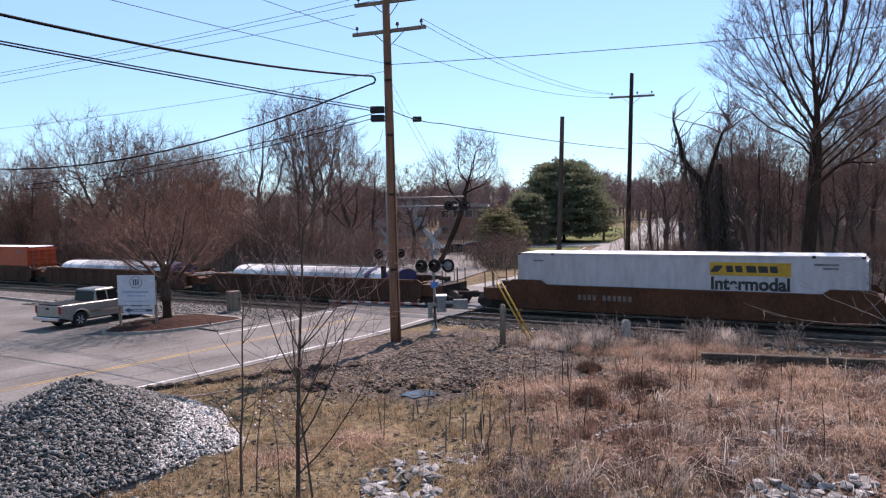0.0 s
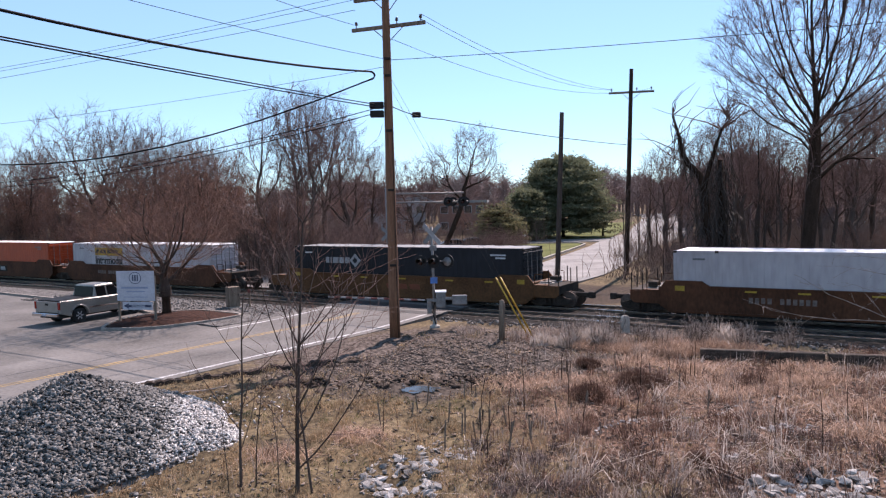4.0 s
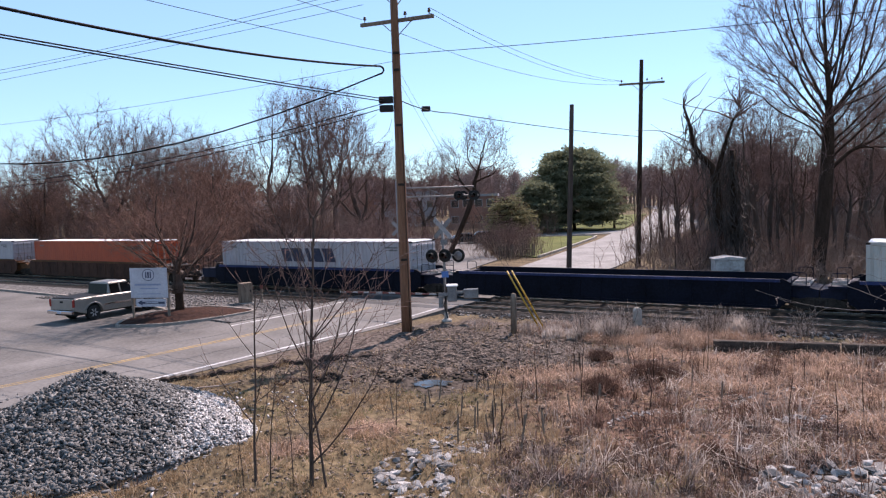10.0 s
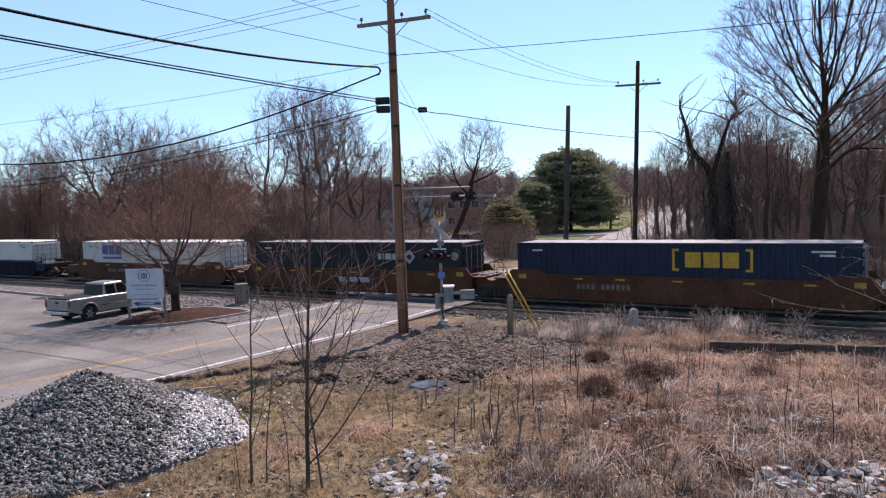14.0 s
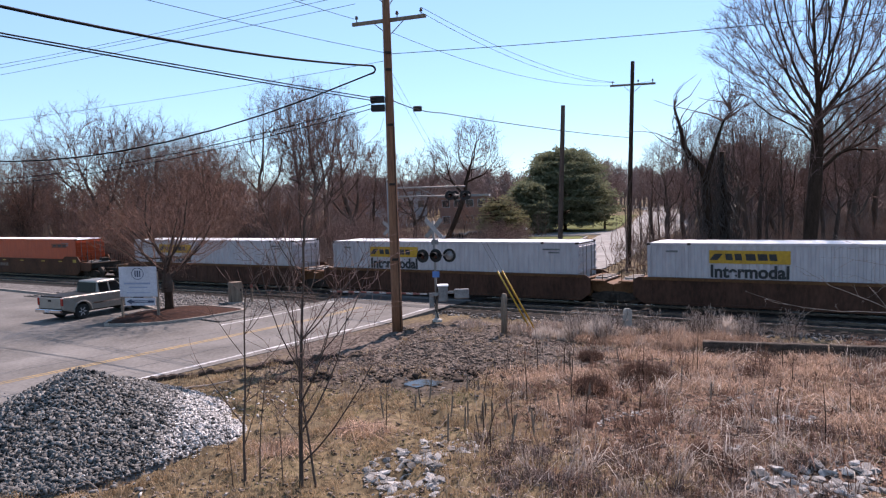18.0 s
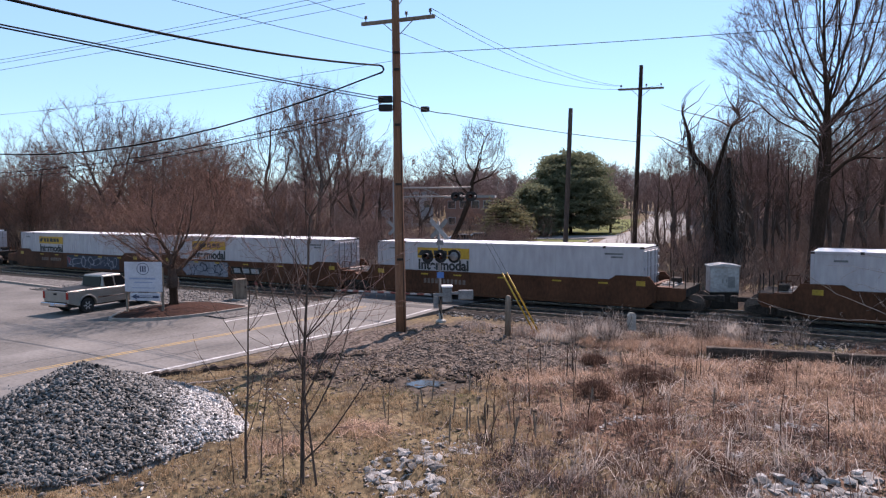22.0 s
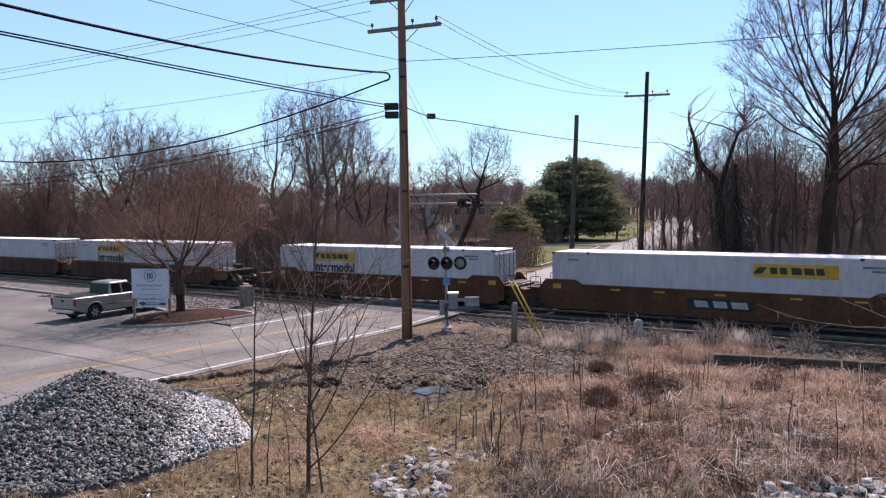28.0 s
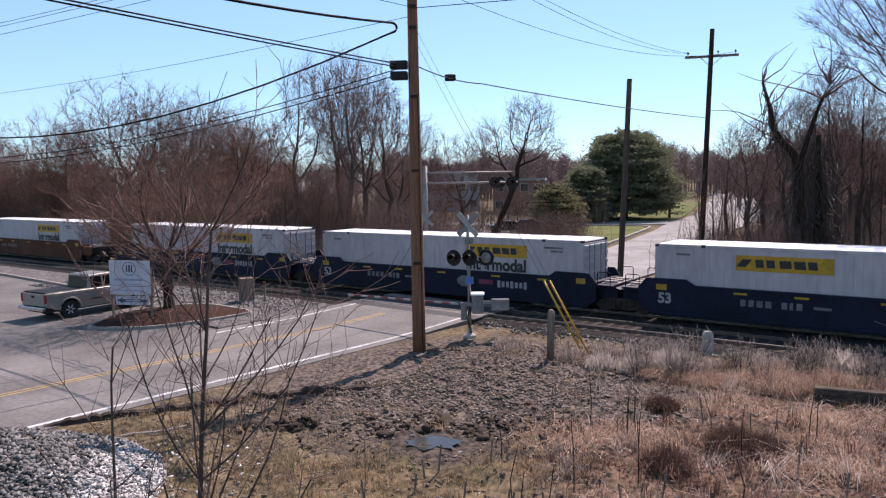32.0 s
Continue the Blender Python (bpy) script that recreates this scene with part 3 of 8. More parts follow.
def diamond_marks(t, x, z=2.05):
    for k, w in ((-0.95, 0.26), (-0.66, 0.09), (-0.30, 0.44), (0.18, 0.36), (0.62, 0.34)):
        panel(t, "logo_bar", x - k, z, w, 0.36, FADED_PALE)
    for r, mat, lift in ((0.42, FADED_PALE, 0.012), (0.19, DARK_BOX, 0.016)):
        c = x - 1.22
        m = Mesh().prism([(c, z - r), (c + r, z), (c, z + r), (c - r, z)], WIDE / 2 - 0.02, WIDE / 2 + lift)
        part("logo_diamond", m, mat, t)


# well cars: the deep side sills, end platforms and trucks
def car_side(ribbed, raised):
    m = Mesh()
    hl = 8.75
    low, high, end = 1.66, 1.88, 1.45
    if raised:
        poly = [(-hl, 0.75), (-hl + 0.5, 0.36), (hl - 0.5, 0.36), (hl, 0.75), (hl, end), (hl - 0.35, high), (hl - 2.0, high), (hl - 2.35, low), (-hl + 2.35, low), (-hl + 2.0, high), (-hl + 0.35, high), (-hl, end)]
    else:
        poly = [(-hl, 0.75), (-hl + 0.5, 0.36), (hl - 0.5, 0.36), (hl, 0.75), (hl, 1.5), (hl - 0.3, low), (-hl + 0.3, low), (-hl, 1.5)]
    m.prism(poly, 1.33, 1.42)
    if not ribbed:
        m.box(-hl + 2.4, hl - 2.4, 1.42, 1.47, low - 0.13, low - 0.003)
    m.box(-hl + 0.6, hl - 0.6, 1.42, 1.46, 0.36, 0.47)
    if ribbed:
        for i in range(15):
            x = -hl + 0.9 + i * (2 * hl - 1.8) / 14
            m.box(x - 0.03, x + 0.03, 1.42, 1.445, 0.47, low - 0.13)
    return m


CARS = {}


def car_meshes(kind, mat):
    key = (kind, mat.name)
    if key in CARS:
        return CARS[key]
    d = {}
    near = car_side(kind == "ribbed", kind != "ribbed")
    d["side"] = near.data("side_sill", mat)
    if kind == "ribbed":
        d["side"] = near.data("side_sill", GREY_CAR if mat is not NAVY else NAVY_SHADED)
        d["chord"] = Mesh().box(-8.3, 8.3, 1.42, 1.48, 1.52, 1.655).data("top_chord", mat if mat is not NAVY else CHORD_BLUE)
    fl = Mesh()
    for i in range(9):
        x = -8 + i * 2
        fl.box(x - 0.12, x + 0.12, -1.33, 1.33, 0.30, 0.39)
    fl.box(-8.3, 8.3, -0.2, 0.2, 0.30, 0.37)
    d["floor"] = fl.data("floor_frame", DARK_STEEL)
    e = Mesh()
    e.prism([(8.4, 0.9), (9.2, 0.75), (9.82, 0.85), (9.82, 1.18), (9.3, 1.32), (8.4, 1.42)], -1.05, 1.05)
    e.box(8.45, 8.7, -1.33, 1.33, 0.6, 1.5)
    e.box(8.7, 9.5, -1.38, -0.9, 1.32, 1.40)
    e.box(8.7, 9.5, 0.9, 1.38, 1.32, 1.40)
    d["end"] = e.data("end_platform", mat)
    deck = Mesh().box(8.75, 9.45, -0.85, 0.85, 1.36, 1.43)
    for y in (-0.6, 0, 0.6):
        deck.box(8.8, 9.4, y - 0.1, y + 0.1, 1.43, 1.52)
    d["deck"] = deck.data("walkway", DULL_STEEL)
    for nm, y in (("rail", -1.3), ("rail_2", 1.3)):
        g = Mesh().tube([(8.75, y, 1.38), (8.75, y, 1.9), (8.8, y, 1.95), (9.3, y, 1.95), (9.35, y, 1.9), (9.35, y, 1.38)], 0.02, 6)
        d[nm] = g.data("grab_rail", mat)
    w = Mesh()
    w.lathe([(0.12, -0.78), (0.42, -0.76), (0.42, -0.66), (0.46, -0.65), (0.46, -0.62), (0.10, -0.60)], 16)
    w.lathe([(0.08, -0.6), (0.08, 0.6)], 8)
    w.lathe([(0.10, 0.60), (0.46, 0.62), (0.46, 0.65), (0.42, 0.66), (0.42, 0.76), (0.12, 0.78)], 16)
    d["wheel"] = w.data("wheelset", WHEEL_STEEL, smooth=False)
    fr = Mesh()
    for y in (-1.0, 1.0):
        fr.prism([(-1.15, 0.36), (-0.9, 0.28), (-0.4, 0.20), (0.4, 0.20), (0.9, 0.28), (1.15, 0.36), (1.15, 0.56), (0.5, 0.72), (-0.5, 0.72), (-1.15, 0.56)], y - 0.08, y + 0.08)
        for x in (-0.25, 0, 0.25):
            fr.lathe([(0.07, 0.28), (0.07, 0.62)], 8, pose(x, y + (0.12 if y > 0 else -0.12), 0))
    fr.box(-0.2, 0.2, -1.0, 1.0, 0.35, 0.7)
    d["truck"] = fr.data("truck_frame", DARK_STEEL)
    st = Mesh().box(-0.25, 0.25, 1.47, 1.475, 1.32, 1.40)
    d["strip"] = st.data("reflector", REFLECT)
    d["plate"] = Mesh().box(-0.22, 0.22, 1.42, 1.427, 1.40, 1.64).data("reflector_plate", REFLECT)
    d["knuckle"] = Mesh().box(9.7, 11.35, -0.12, 0.12, 0.72, 0.95).box(11.3, 11.6, -0.2, 0.16, 0.66, 1.0).data("coupler", DARK_STEEL, 0.03)
    plate = [(8.72, 0.74), (9.95, 0.74), (10.15, 0.92), (10.15, 1.36), (8.72, 1.36)]
    d["end_sill"] = Mesh().prism(plate, 1.33, 1.39).data("end_sill", mat)
    d["end_deck"] = Mesh().box(9.5, 10.2, -1.32, 1.32, 1.33, 1.38).box(10.02, 10.14, -1.32, 1.32, 0.95, 1.33).data("end_deck", DARK_STEEL)
    post = Mesh().tube([(10.1, 1.3, 1.36), (10.1, 1.3, 2.2)], 0.028, 6)
    d["post"] = post.data("stanchion", DARK_STEEL)
    d["brake"] = Mesh().box(9.0, 9.45, 0.1, 0.75, 1.43, 1.72).data("brake_housing", DARK_STEEL, 0.04)
    CARS[key] = d
    return d


def truck(parent, x, d):
    fr = part("truck_frame", d["truck"], DARK_STEEL, parent, m=pose(x, 0, RAIL_Z - 0.08))
    for dx in (-0.88, 0.88):
        part("wheelset", d["wheel"], WHEEL_STEEL, fr, "steel wheels on an axle", m=pose(dx, 0, 0.50) @ pose(0, 0, 0, 90))


def well_car(kind, mat, label, gap_ahead, gap_behind, reflectors=True):
    d = car_meshes(kind, mat)
    t = thing("well_car", label, "rail car", group="well cars of the train")
    part("side_sill", d["side"], mat, t)
    part("side_sill", d["side"], mat, t, m=pose(0, 0, 0, 0, 0, 180))
    if "chord" in d:
        for r in (0, 180):
            part("top_chord", d["chord"], mat, t, "painted top chord", m=pose(0, 0, 0, 0, 0, r))
    part("floor_frame", d["floor"], DARK_STEEL, t)
    for r, gap in ((0, gap_ahead), (180, gap_behind)):
        m = pose(0, 0, 0, 0, 0, r)
        part("end_platform", d["end"], mat, t, m=m)
        part("walkway", d["deck"], DULL_STEEL, t, "bare steel walkway", m=m)
        part("grab_rail", d["rail"], mat, t, m=m)
        part("grab_rail", d["rail_2"], mat, t, m=m)
        sg = 1 if r == 0 else -1
        if gap > 21.5:
            truck(t, sg * 9.55, d)
            part("coupler", d["knuckle"], DARK_STEEL, t, m=m)
            part("end_sill", d["end_sill"], mat, t, m=m)
            part("end_sill", d["end_sill"], mat, t, m=m @ Matrix.Diagonal((1, -1, 1, 1)))
            part("end_deck", d["end_deck"], DARK_STEEL, t, m=m)
            part("brake_housing", d["brake"], DARK_STEEL, t, m=m)
            for dx, dy in ((0, 0), (0, -0.9), (0, -2.6), (-0.55, 0), (-0.55, -2.6)):
                part("stanchion", d["post"], DARK_STEEL, t, m=m @ pose(dx, dy, 0))
        elif r == 180:
            truck(t, -gap / 2, d)
    if kind == "plain" and reflectors:
        for x in (-6.1, -3.6, -0.4, 2.4, 4.6):
            part("reflector", d["strip"], REFLECT, t, m=pose(x, 0, 0.11))
        for x in (-8.0, 7.75):
            on_end = mat is NAVY and x > 0 and gap_ahead > 21.5
            part("reflector_plate", d["plate"], REFLECT, t, "orange-yellow reflector plate", m=pose(9.4, -0.03, -0.38) if on_end else pose(x, 0, 0))
    return t


def graffiti(c, x, w, dark, seed):
    """Overlapping sprayed bubble shapes with outlines, on a ragged field."""
    rng = random.Random(seed)
    ground, line = (SPRAY_DARK, SPRAY_PALE) if dark else (SPRAY_PALE, SPRAY_DARK)
    n = 22
    low = [(x - w / 2 + w * k / n, 0.50 + 0.05 * rng.random()) for k in range(n + 1)]
    top = [(x + w / 2 - w * k / n, 1.50 + 0.09 * rng.random()) for k in range(n + 1)]
    part("graffiti_field", Mesh().prism(low + top, 1.40, 1.424), ground, c, "sprayed graffiti ground")
    for k in range(int(w / 0.62)):
        cx, cz = x - w / 2 + 0.5 + k * 0.62 + rng.uniform(-0.15, 0.15), 1.0 + rng.uniform(-0.15, 0.15)
        rx, rz, tilt, bite, lift = rng.uniform(0.22, 0.62), rng.uniform(0.26, 0.46), rng.uniform(-1.2, 1.2), rng.choice((2, 3, 5)), 0.0012 * (k % 3)

        def blob(f):
            out = []
            for q in range(20):
                a = 2 * math.pi * q / 20
                r = f * (1 + 0.34 * math.sin(bite * a + 1.7 * k))
                u, v = rx * r * math.cos(a), rz * r * math.sin(a)
                out.append((cx + u * math.cos(tilt) - v * math.sin(tilt), cz + u * math.sin(tilt) + v * math.cos(tilt)))
            return out
        part("graffiti_outline", Mesh().prism(blob(0.92), 1.40, 1.428 + lift), line, c)
        part("graffiti_fill", Mesh().prism(blob(0.78 - 0.12 * (k % 2)), 1.40, 1.4286 + lift), SPRAY_RED if dark and k == 10 else ground, c)


UNITS = [
    (72.2, "ribbed", RUST, "orange", ""), (52.5, "ribbed", RUST, "low", ""), (32.3, "ribbed", RUST, "low", ""),
    (9.35, "plain", RUST, "white", "R"), (-10.27, "plain", RUST, "orange", "T"), (-29.95, "plain", RUST, "white", "L"),
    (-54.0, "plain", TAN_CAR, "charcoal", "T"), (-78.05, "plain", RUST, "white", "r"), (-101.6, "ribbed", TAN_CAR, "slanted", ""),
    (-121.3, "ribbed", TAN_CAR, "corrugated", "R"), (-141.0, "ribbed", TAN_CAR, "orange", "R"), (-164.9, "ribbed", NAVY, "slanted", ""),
    (-184.6, "ribbed", NAVY, "none", ""), (-204.3, "ribbed", NAVY, "cream", ""), (-228.0, "plain", RUST, "cream", ""),
    (-247.75, "plain", RUST, "charcoal", "RT"), (-267.4, "plain", RUST, "blue", ""), (-291.0, "plain", RUST, "orange", ""),
    (-314.7, "ribbed", TAN_CAR, "corrugated", "L"), (-334.2, "ribbed", TAN_CAR, "corrugated", "L"), (-353.9, "ribbed", TAN_CAR, "corrugated", "L"),
    (-377.3, "plain", RUST, "corrugated", "LG"), (-396.9, "plain", RUST, "white", "LGT"), (-416.5, "plain", RUST, "white", "L"),
    (-440.0, "plain", RUST, "white", "l"), (-464.3, "ribbed", TAN_CAR, "corrugated", "R"), (-483.9, "ribbed", TAN_CAR, "corrugated", "L"),
    (-503.4, "ribbed", TAN_CAR, "corrugated", "L"), (-526.7, "plain", RUST, "white", "L"), (-546.3, "plain", RUST, "white", "rT"),
    (-565.7, "plain", RUST, "corrugated", "R"), (-589.2, "plain", NAVY, "white", "R"), (-608.6, "plain", NAVY, "white", "R"),
    (-628.0, "plain", NAVY, "white", "lS"), (-647.7, "plain", NAVY, "white", "R"),
]
CARRIED = []


def train():
    boxes = {"white": (WHITE_BOX, False, "white 53-foot container with a yellow sign panel"), "corrugated": (WHITE_BOX, True, "white corrugated container with a yellow sign panel"),
             "orange": (ORANGE_BOX, False, "orange 53-foot container with a white roof"), "charcoal": (DARK_BOX, False, "charcoal grey 53-foot container with pale marks"),
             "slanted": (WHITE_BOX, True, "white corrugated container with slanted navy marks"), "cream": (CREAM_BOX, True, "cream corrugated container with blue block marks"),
             "blue": (BLUE_BOX, True, "dark blue container with yellow block marks")}
    cars = {"rust_brown_paint": "rust-brown well car with deep side sills", "faded_yellow_paint": "faded yellow-brown well car with deep side sills", "navy_paint": "navy blue well car with deep side sills"}
    for i, (u, kind, mat, load, marks) in enumerate(UNITS):
        ahead = UNITS[i - 1][0] - u if i else 23.6
        behind = u - UNITS[i + 1][0] if i + 1 < len(UNITS) else 23.6
        c = well_car(kind, mat, cars[mat.name] + (", empty" if load == "none" else ""), ahead, behind, u < -40)
        CARRIED.append((c, u, 0.0))
        if "T" in marks:
            panel(c, "name_plate", -0.4, 1.02, 3.0, 0.52, DARK_STEEL if mat is not TAN_CAR else TAN_CAR, "dark plate with pale bars", y=1.42, lift=0.02)
            for k, w in ((-0.85, 0.6), (0, 0.6), (0.85, 0.7)):
                panel(c, "name_bar", -0.4 - k, 1.02, w, 0.30, FADED_PALE if mat is not TAN_CAR else FADED, y=1.43, lift=0.02, slant=-0.3)
        else:
            if mat is NAVY and kind == "plain":
                oval = Mesh().lathe([(0.02, 0.0), (0.34, 0.0), (0.34, 0.02), (0.02, 0.02)], 20, pose(-1.8, 1.42, 1.12, -90) @ Matrix.Diagonal((1.4, 0.8, 1, 1)))
                part("logo_oval", oval, DULL_INK, c, "pale oval mark")
                panel(c, "red_bar", -3.0, 1.15, 0.8, 0.22, SPRAY_RED, y=1.42, lift=0.006)
                for k in range(7):
                    panel(c, "name_bar", -3.75 - 0.24 * k, 1.10, 0.15, 0.26 if k % 3 else 0.34, FADED_PALE, y=1.42, lift=0.006)
            if mat is NAVY and kind == "plain":
                for k, w in ((0, 0.2), (0.3, 0.2), (0.6, 0.22), (0.92, 0.22), (1.5, 0.2), (1.78, 0.12), (2.02, 0.2), (2.6, 0.6)):
                    panel(c, "stencil_bar", 4.6 - k - w / 2, 1.12, w, 0.26 if w < 0.5 else 0.1, DULL_INK, y=1.42, lift=0.006)
            elif kind == "plain":
                for k in (0, 0.26, 0.52, 0.78, 1.3, 1.56, 1.82, 2.08, 2.34, 2.6):
                    panel(c, "stencil_bar", 4.6 - k, 1.08, 0.17, 0.26, FAINT_INK, y=1.42, lift=0.006)
        if "G" in marks:
            graffiti(c, -2.5 if "T" not in marks else 3.6, 7.0 if "T" not in marks else 4.4, "T" not in marks, i)
        if mat is NAVY and kind == "plain":
            part("lettering", lettering("53", 0.58, FADED_PALE), FADED_PALE, c, "pale number", m=pose(7.6, 1.42, 1.05))
        if load == "none":
            continue
        if load == "low":
            t = low_load()
            CARRIED.append((t, u, BASE_Z))
            continue
        m, cor, lab = boxes[load]
        t = container(load, u, lab, m, cor)
        CARRIED.append((t, u, BASE_Z))
        if load in ("white", "corrugated"):
            x = {"R": -3.48, "r": -3.5, "L": 3.45, "l": 3.1}[marks[0]]
            yellow_panel_marks(t, x, marks[0] not in "rl")
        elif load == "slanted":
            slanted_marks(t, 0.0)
        elif load == "cream":
            block_marks(t, 4.25, ROYAL)
        elif load == "blue":
            block_marks(t, -1.94, GOLD, z=2.1, sub=False)
            for k in (-1.75, 1.75):
                panel(t, "logo_bracket", -1.94 - k, 2.1, 0.12, 1.05, GOLD)
                for q in (-0.47, 0.47):
                    panel(t, "logo_bracket", -1.94 - k * 0.93, 2.1 + q, 0.26, 0.11, GOLD, lift=0.016)
        elif load == "charcoal":
            diamond_marks(t, -3.3 if u < -200 else 4.4)
        elif load == "orange":
            x = 4.3 if u > -50 else -5.75
            panel(t, "logo_bar", x, 2.35, 2.1, 0.36, FADED)
            for k in (-0.6, 0.1, 0.75):
                panel(t, "logo_bar", x - k, 2.35, 0.45, 0.14, INK, lift=0.018)


def low_load():
    """A low load with a rounded pale cover, a dark end and a rod along the top."""
    t = thing("covered_load", "long low load under a rounded white cover with purple patches", "container")

    def arch(k, lift=0.0):
        return [(1.2 * k, 0.0)] + [(1.2 * k * math.cos(a), 1.20 + (0.58 * k + lift) * math.sin(a)) for a in [math.pi * q / 12 for q in range(13)]] + [(-1.2 * k, 0.0)]
    turn = Matrix.Rotation(math.pi / 2, 4, "Z")
    for i in range(8):
        x0 = -5.7 + i * 1.45
        part("cover_panel", Mesh().prism(arch(1.0 - 0.012 * (i % 2)), x0, x0 + 1.43, turn), SILVER, t)
        part("hoop", Mesh().prism(arch(1.012), x0 + 1.40, x0 + 1.45, turn), DULL_STEEL, t, "thin steel hoop")
    part("end_cap", Mesh().prism(arch(0.96), 5.92, 6.75, turn), PURPLE, t, "dark purple end")
    part("purple_patch", Mesh().prism(arch(1.016), 4.45, 4.80, turn), PURPLE, t, "dark purple band")
    part("tail_panel", Mesh().prism(arch(0.97), -6.9, -5.95, turn), SILVER, t)
    part("tail_post", Mesh().box(-5.93, -5.75, 0.9, 1.24, 0.0, 2.0), DARK_STEEL, t, bevel=0.02)
    part("ridge_rod", Mesh().tube([(-6.6, 0.35, 1.86), (0, 0.35, 1.90), (6.2, 0.35, 1.86)], 0.035, 6), DULL_STEEL, t)
    return t


train()


# ---- poles and wires ----
GLASS_BROWN = material("glazed_porcelain", (0.06, 0.03, 0.02), (0.12, 0.06, 0.04), 0.25, scale=4, fine=20, bump=0)
YELLOW_TUBE = material("yellow_plastic_guard", (0.44, 0.235, 0.014), (0.60, 0.335, 0.026), 0.5, scale=3, fine=20, bump=0.02)


def insulator_mesh():
    return Mesh().lathe([(0.02, 0), (0.02, 0.12), (0.07, 0.13), (0.075, 0.17), (0.045, 0.19), (0.06, 0.21), (0.06, 0.24), (0.03, 0.27)], 10).data("insulator", GLASS_BROWN, smooth=True)


INSULATOR = insulator_mesh()


def crossarm(parent, a, b, pole_at, thick=0.06):
    a, b = Vector(a), Vector(b)
    w = (b - a).normalized()
    side = Vector((-w.y, w.x, 0))
    m = Mesh()
    for off in (0.15,):
        v = [p + side * (off + q) + Vector((0, 0, r)) for p in (a, b) for q in (-thick, thick) for r in (-0.075, 0.075)]
        m.add(v, [(0, 1, 3, 2), (4, 6, 7, 5), (0, 4, 5, 1), (2, 3, 7, 6), (0, 2, 6, 4), (1, 5, 7, 3)])
    arm = part("crossarm", m, OLD_WOOD, parent, "weathered wooden crossarm", bevel=0.01)
    for k in (0.06, 0.62, 0.94):
        p = a.lerp(b, k) + side * 0.15
        part("insulator", INSULATOR, GLASS_BROWN, arm, "brown glazed insulator", m=pose(p.x, p.y, p.z + 0.075))
    for k in (0.28, 0.72):
        p = a.lerp(b, k) + side * 0.19
        q = Vector((pole_at.x, pole_at.y, a.z - 0.62)) + side * 0.2
        part("brace", Mesh().tube([p, q], 0.02, 5), STEEL, arm, "steel brace")
    return arm


def utility_pole(label, base, top, r0, r1, wood, arms):
    t = thing("utility_pole", label, "utility pole")
    base, top = Vector(base), Vector(top)
    pts = [base.lerp(top, k / 8) for k in range(9)]
    part("pole", Mesh().tube(pts, [r0 + (r1 - r0) * k / 8 for k in range(9)], 14), wood, t, smooth=True)
    for a, b in arms:
        k = (a[2] - base.z) / (top.z - base.z)
        crossarm(t, a, b, base.lerp(top, k))
    return t


NEAR_POLE = utility_pole("tall brown wooden utility pole beside the road", (-1.65, 32, -0.1), (-1.68, 32, 15.4), 0.235, 0.155, POLE_WOOD,
                         [((-3.23, 32.55, 13.28), (-0.08, 31.25, 13.28)), ((-3.1, 32.45, 14.5), (-0.4, 31.4, 14.5))])
for k, (dz, w) in enumerate(((9.98, 0.26), (9.62, 0.24))):
    part("splice_box", Mesh().box(-2.2 - w, -1.86, 31.75, 32.05, dz - 0.14, dz + 0.14), BLACK, NEAR_POLE, "black cable splice box", bevel=0.03)
part("ground_rod", Mesh().tube([(-1.5, 31.8, 0.0), (-1.53, 31.84, 9.0)], 0.012, 5), WIRE, NEAR_POLE)
for z in (3.2, 6.4, 8.9, 11.2, 11.9):
    part("bolt_plate", Mesh().box(-1.78, -1.52, 31.74, 31.80, z - 0.05, z + 0.05), DARK_STEEL, NEAR_POLE)
utility_pole("dark weathered utility pole beyond the tracks", (14.67, 56, -0.1), (15.2, 56, 15.45), 0.19, 0.14, BARK, [((13.55, 56.2, 13.73), (16.78, 55.6, 13.76))])
utility_pole("bare grey wooden pole with no crossarm", (8.42, 50, -0.1), (8.90, 50, 11.65), 0.18, 0.14, GREY_BARK, [])


def wire(name, ends, sag, r, label, side=5):
    """A cable that hangs between supports."""
    pts = []
    for a, b in zip(ends, ends[1:]):
        a, b = Vector(a), Vector(b)
        for k in range(13):
            f = k / 12
            p = a.lerp(b, f)
            p.z -= sag * 4 * f * (1 - f)
            if not (pts and k == 0):
                pts.append(p)
    return solid(name, Mesh().tube(pts, r, side), WIRE, label, "cable", smooth=True)


wire("thick_cable", [(-2.42, 32, 11.42), (-11.2, 13.5, 10.33)], 0.36, 0.042, "thick black bundled cable strung to the pole")
wire("thick_cable", [(-2.42, 32, 11.08), (-34, 48, 9.85)], 1.95, 0.036, "thick black cable sagging away from the pole")


def drip_loop():
    pts = [(-2.42 + 0.2 * math.sin(math.pi * k / 12), 32.0, 11.25 + 0.17 * math.cos(math.pi * k / 12)) for k in range(13)]
    return solid("cable_loop", Mesh().tube(pts, 0.042, 7), WIRE, "black cable bent in a loop at the pole", "cable", smooth=True)


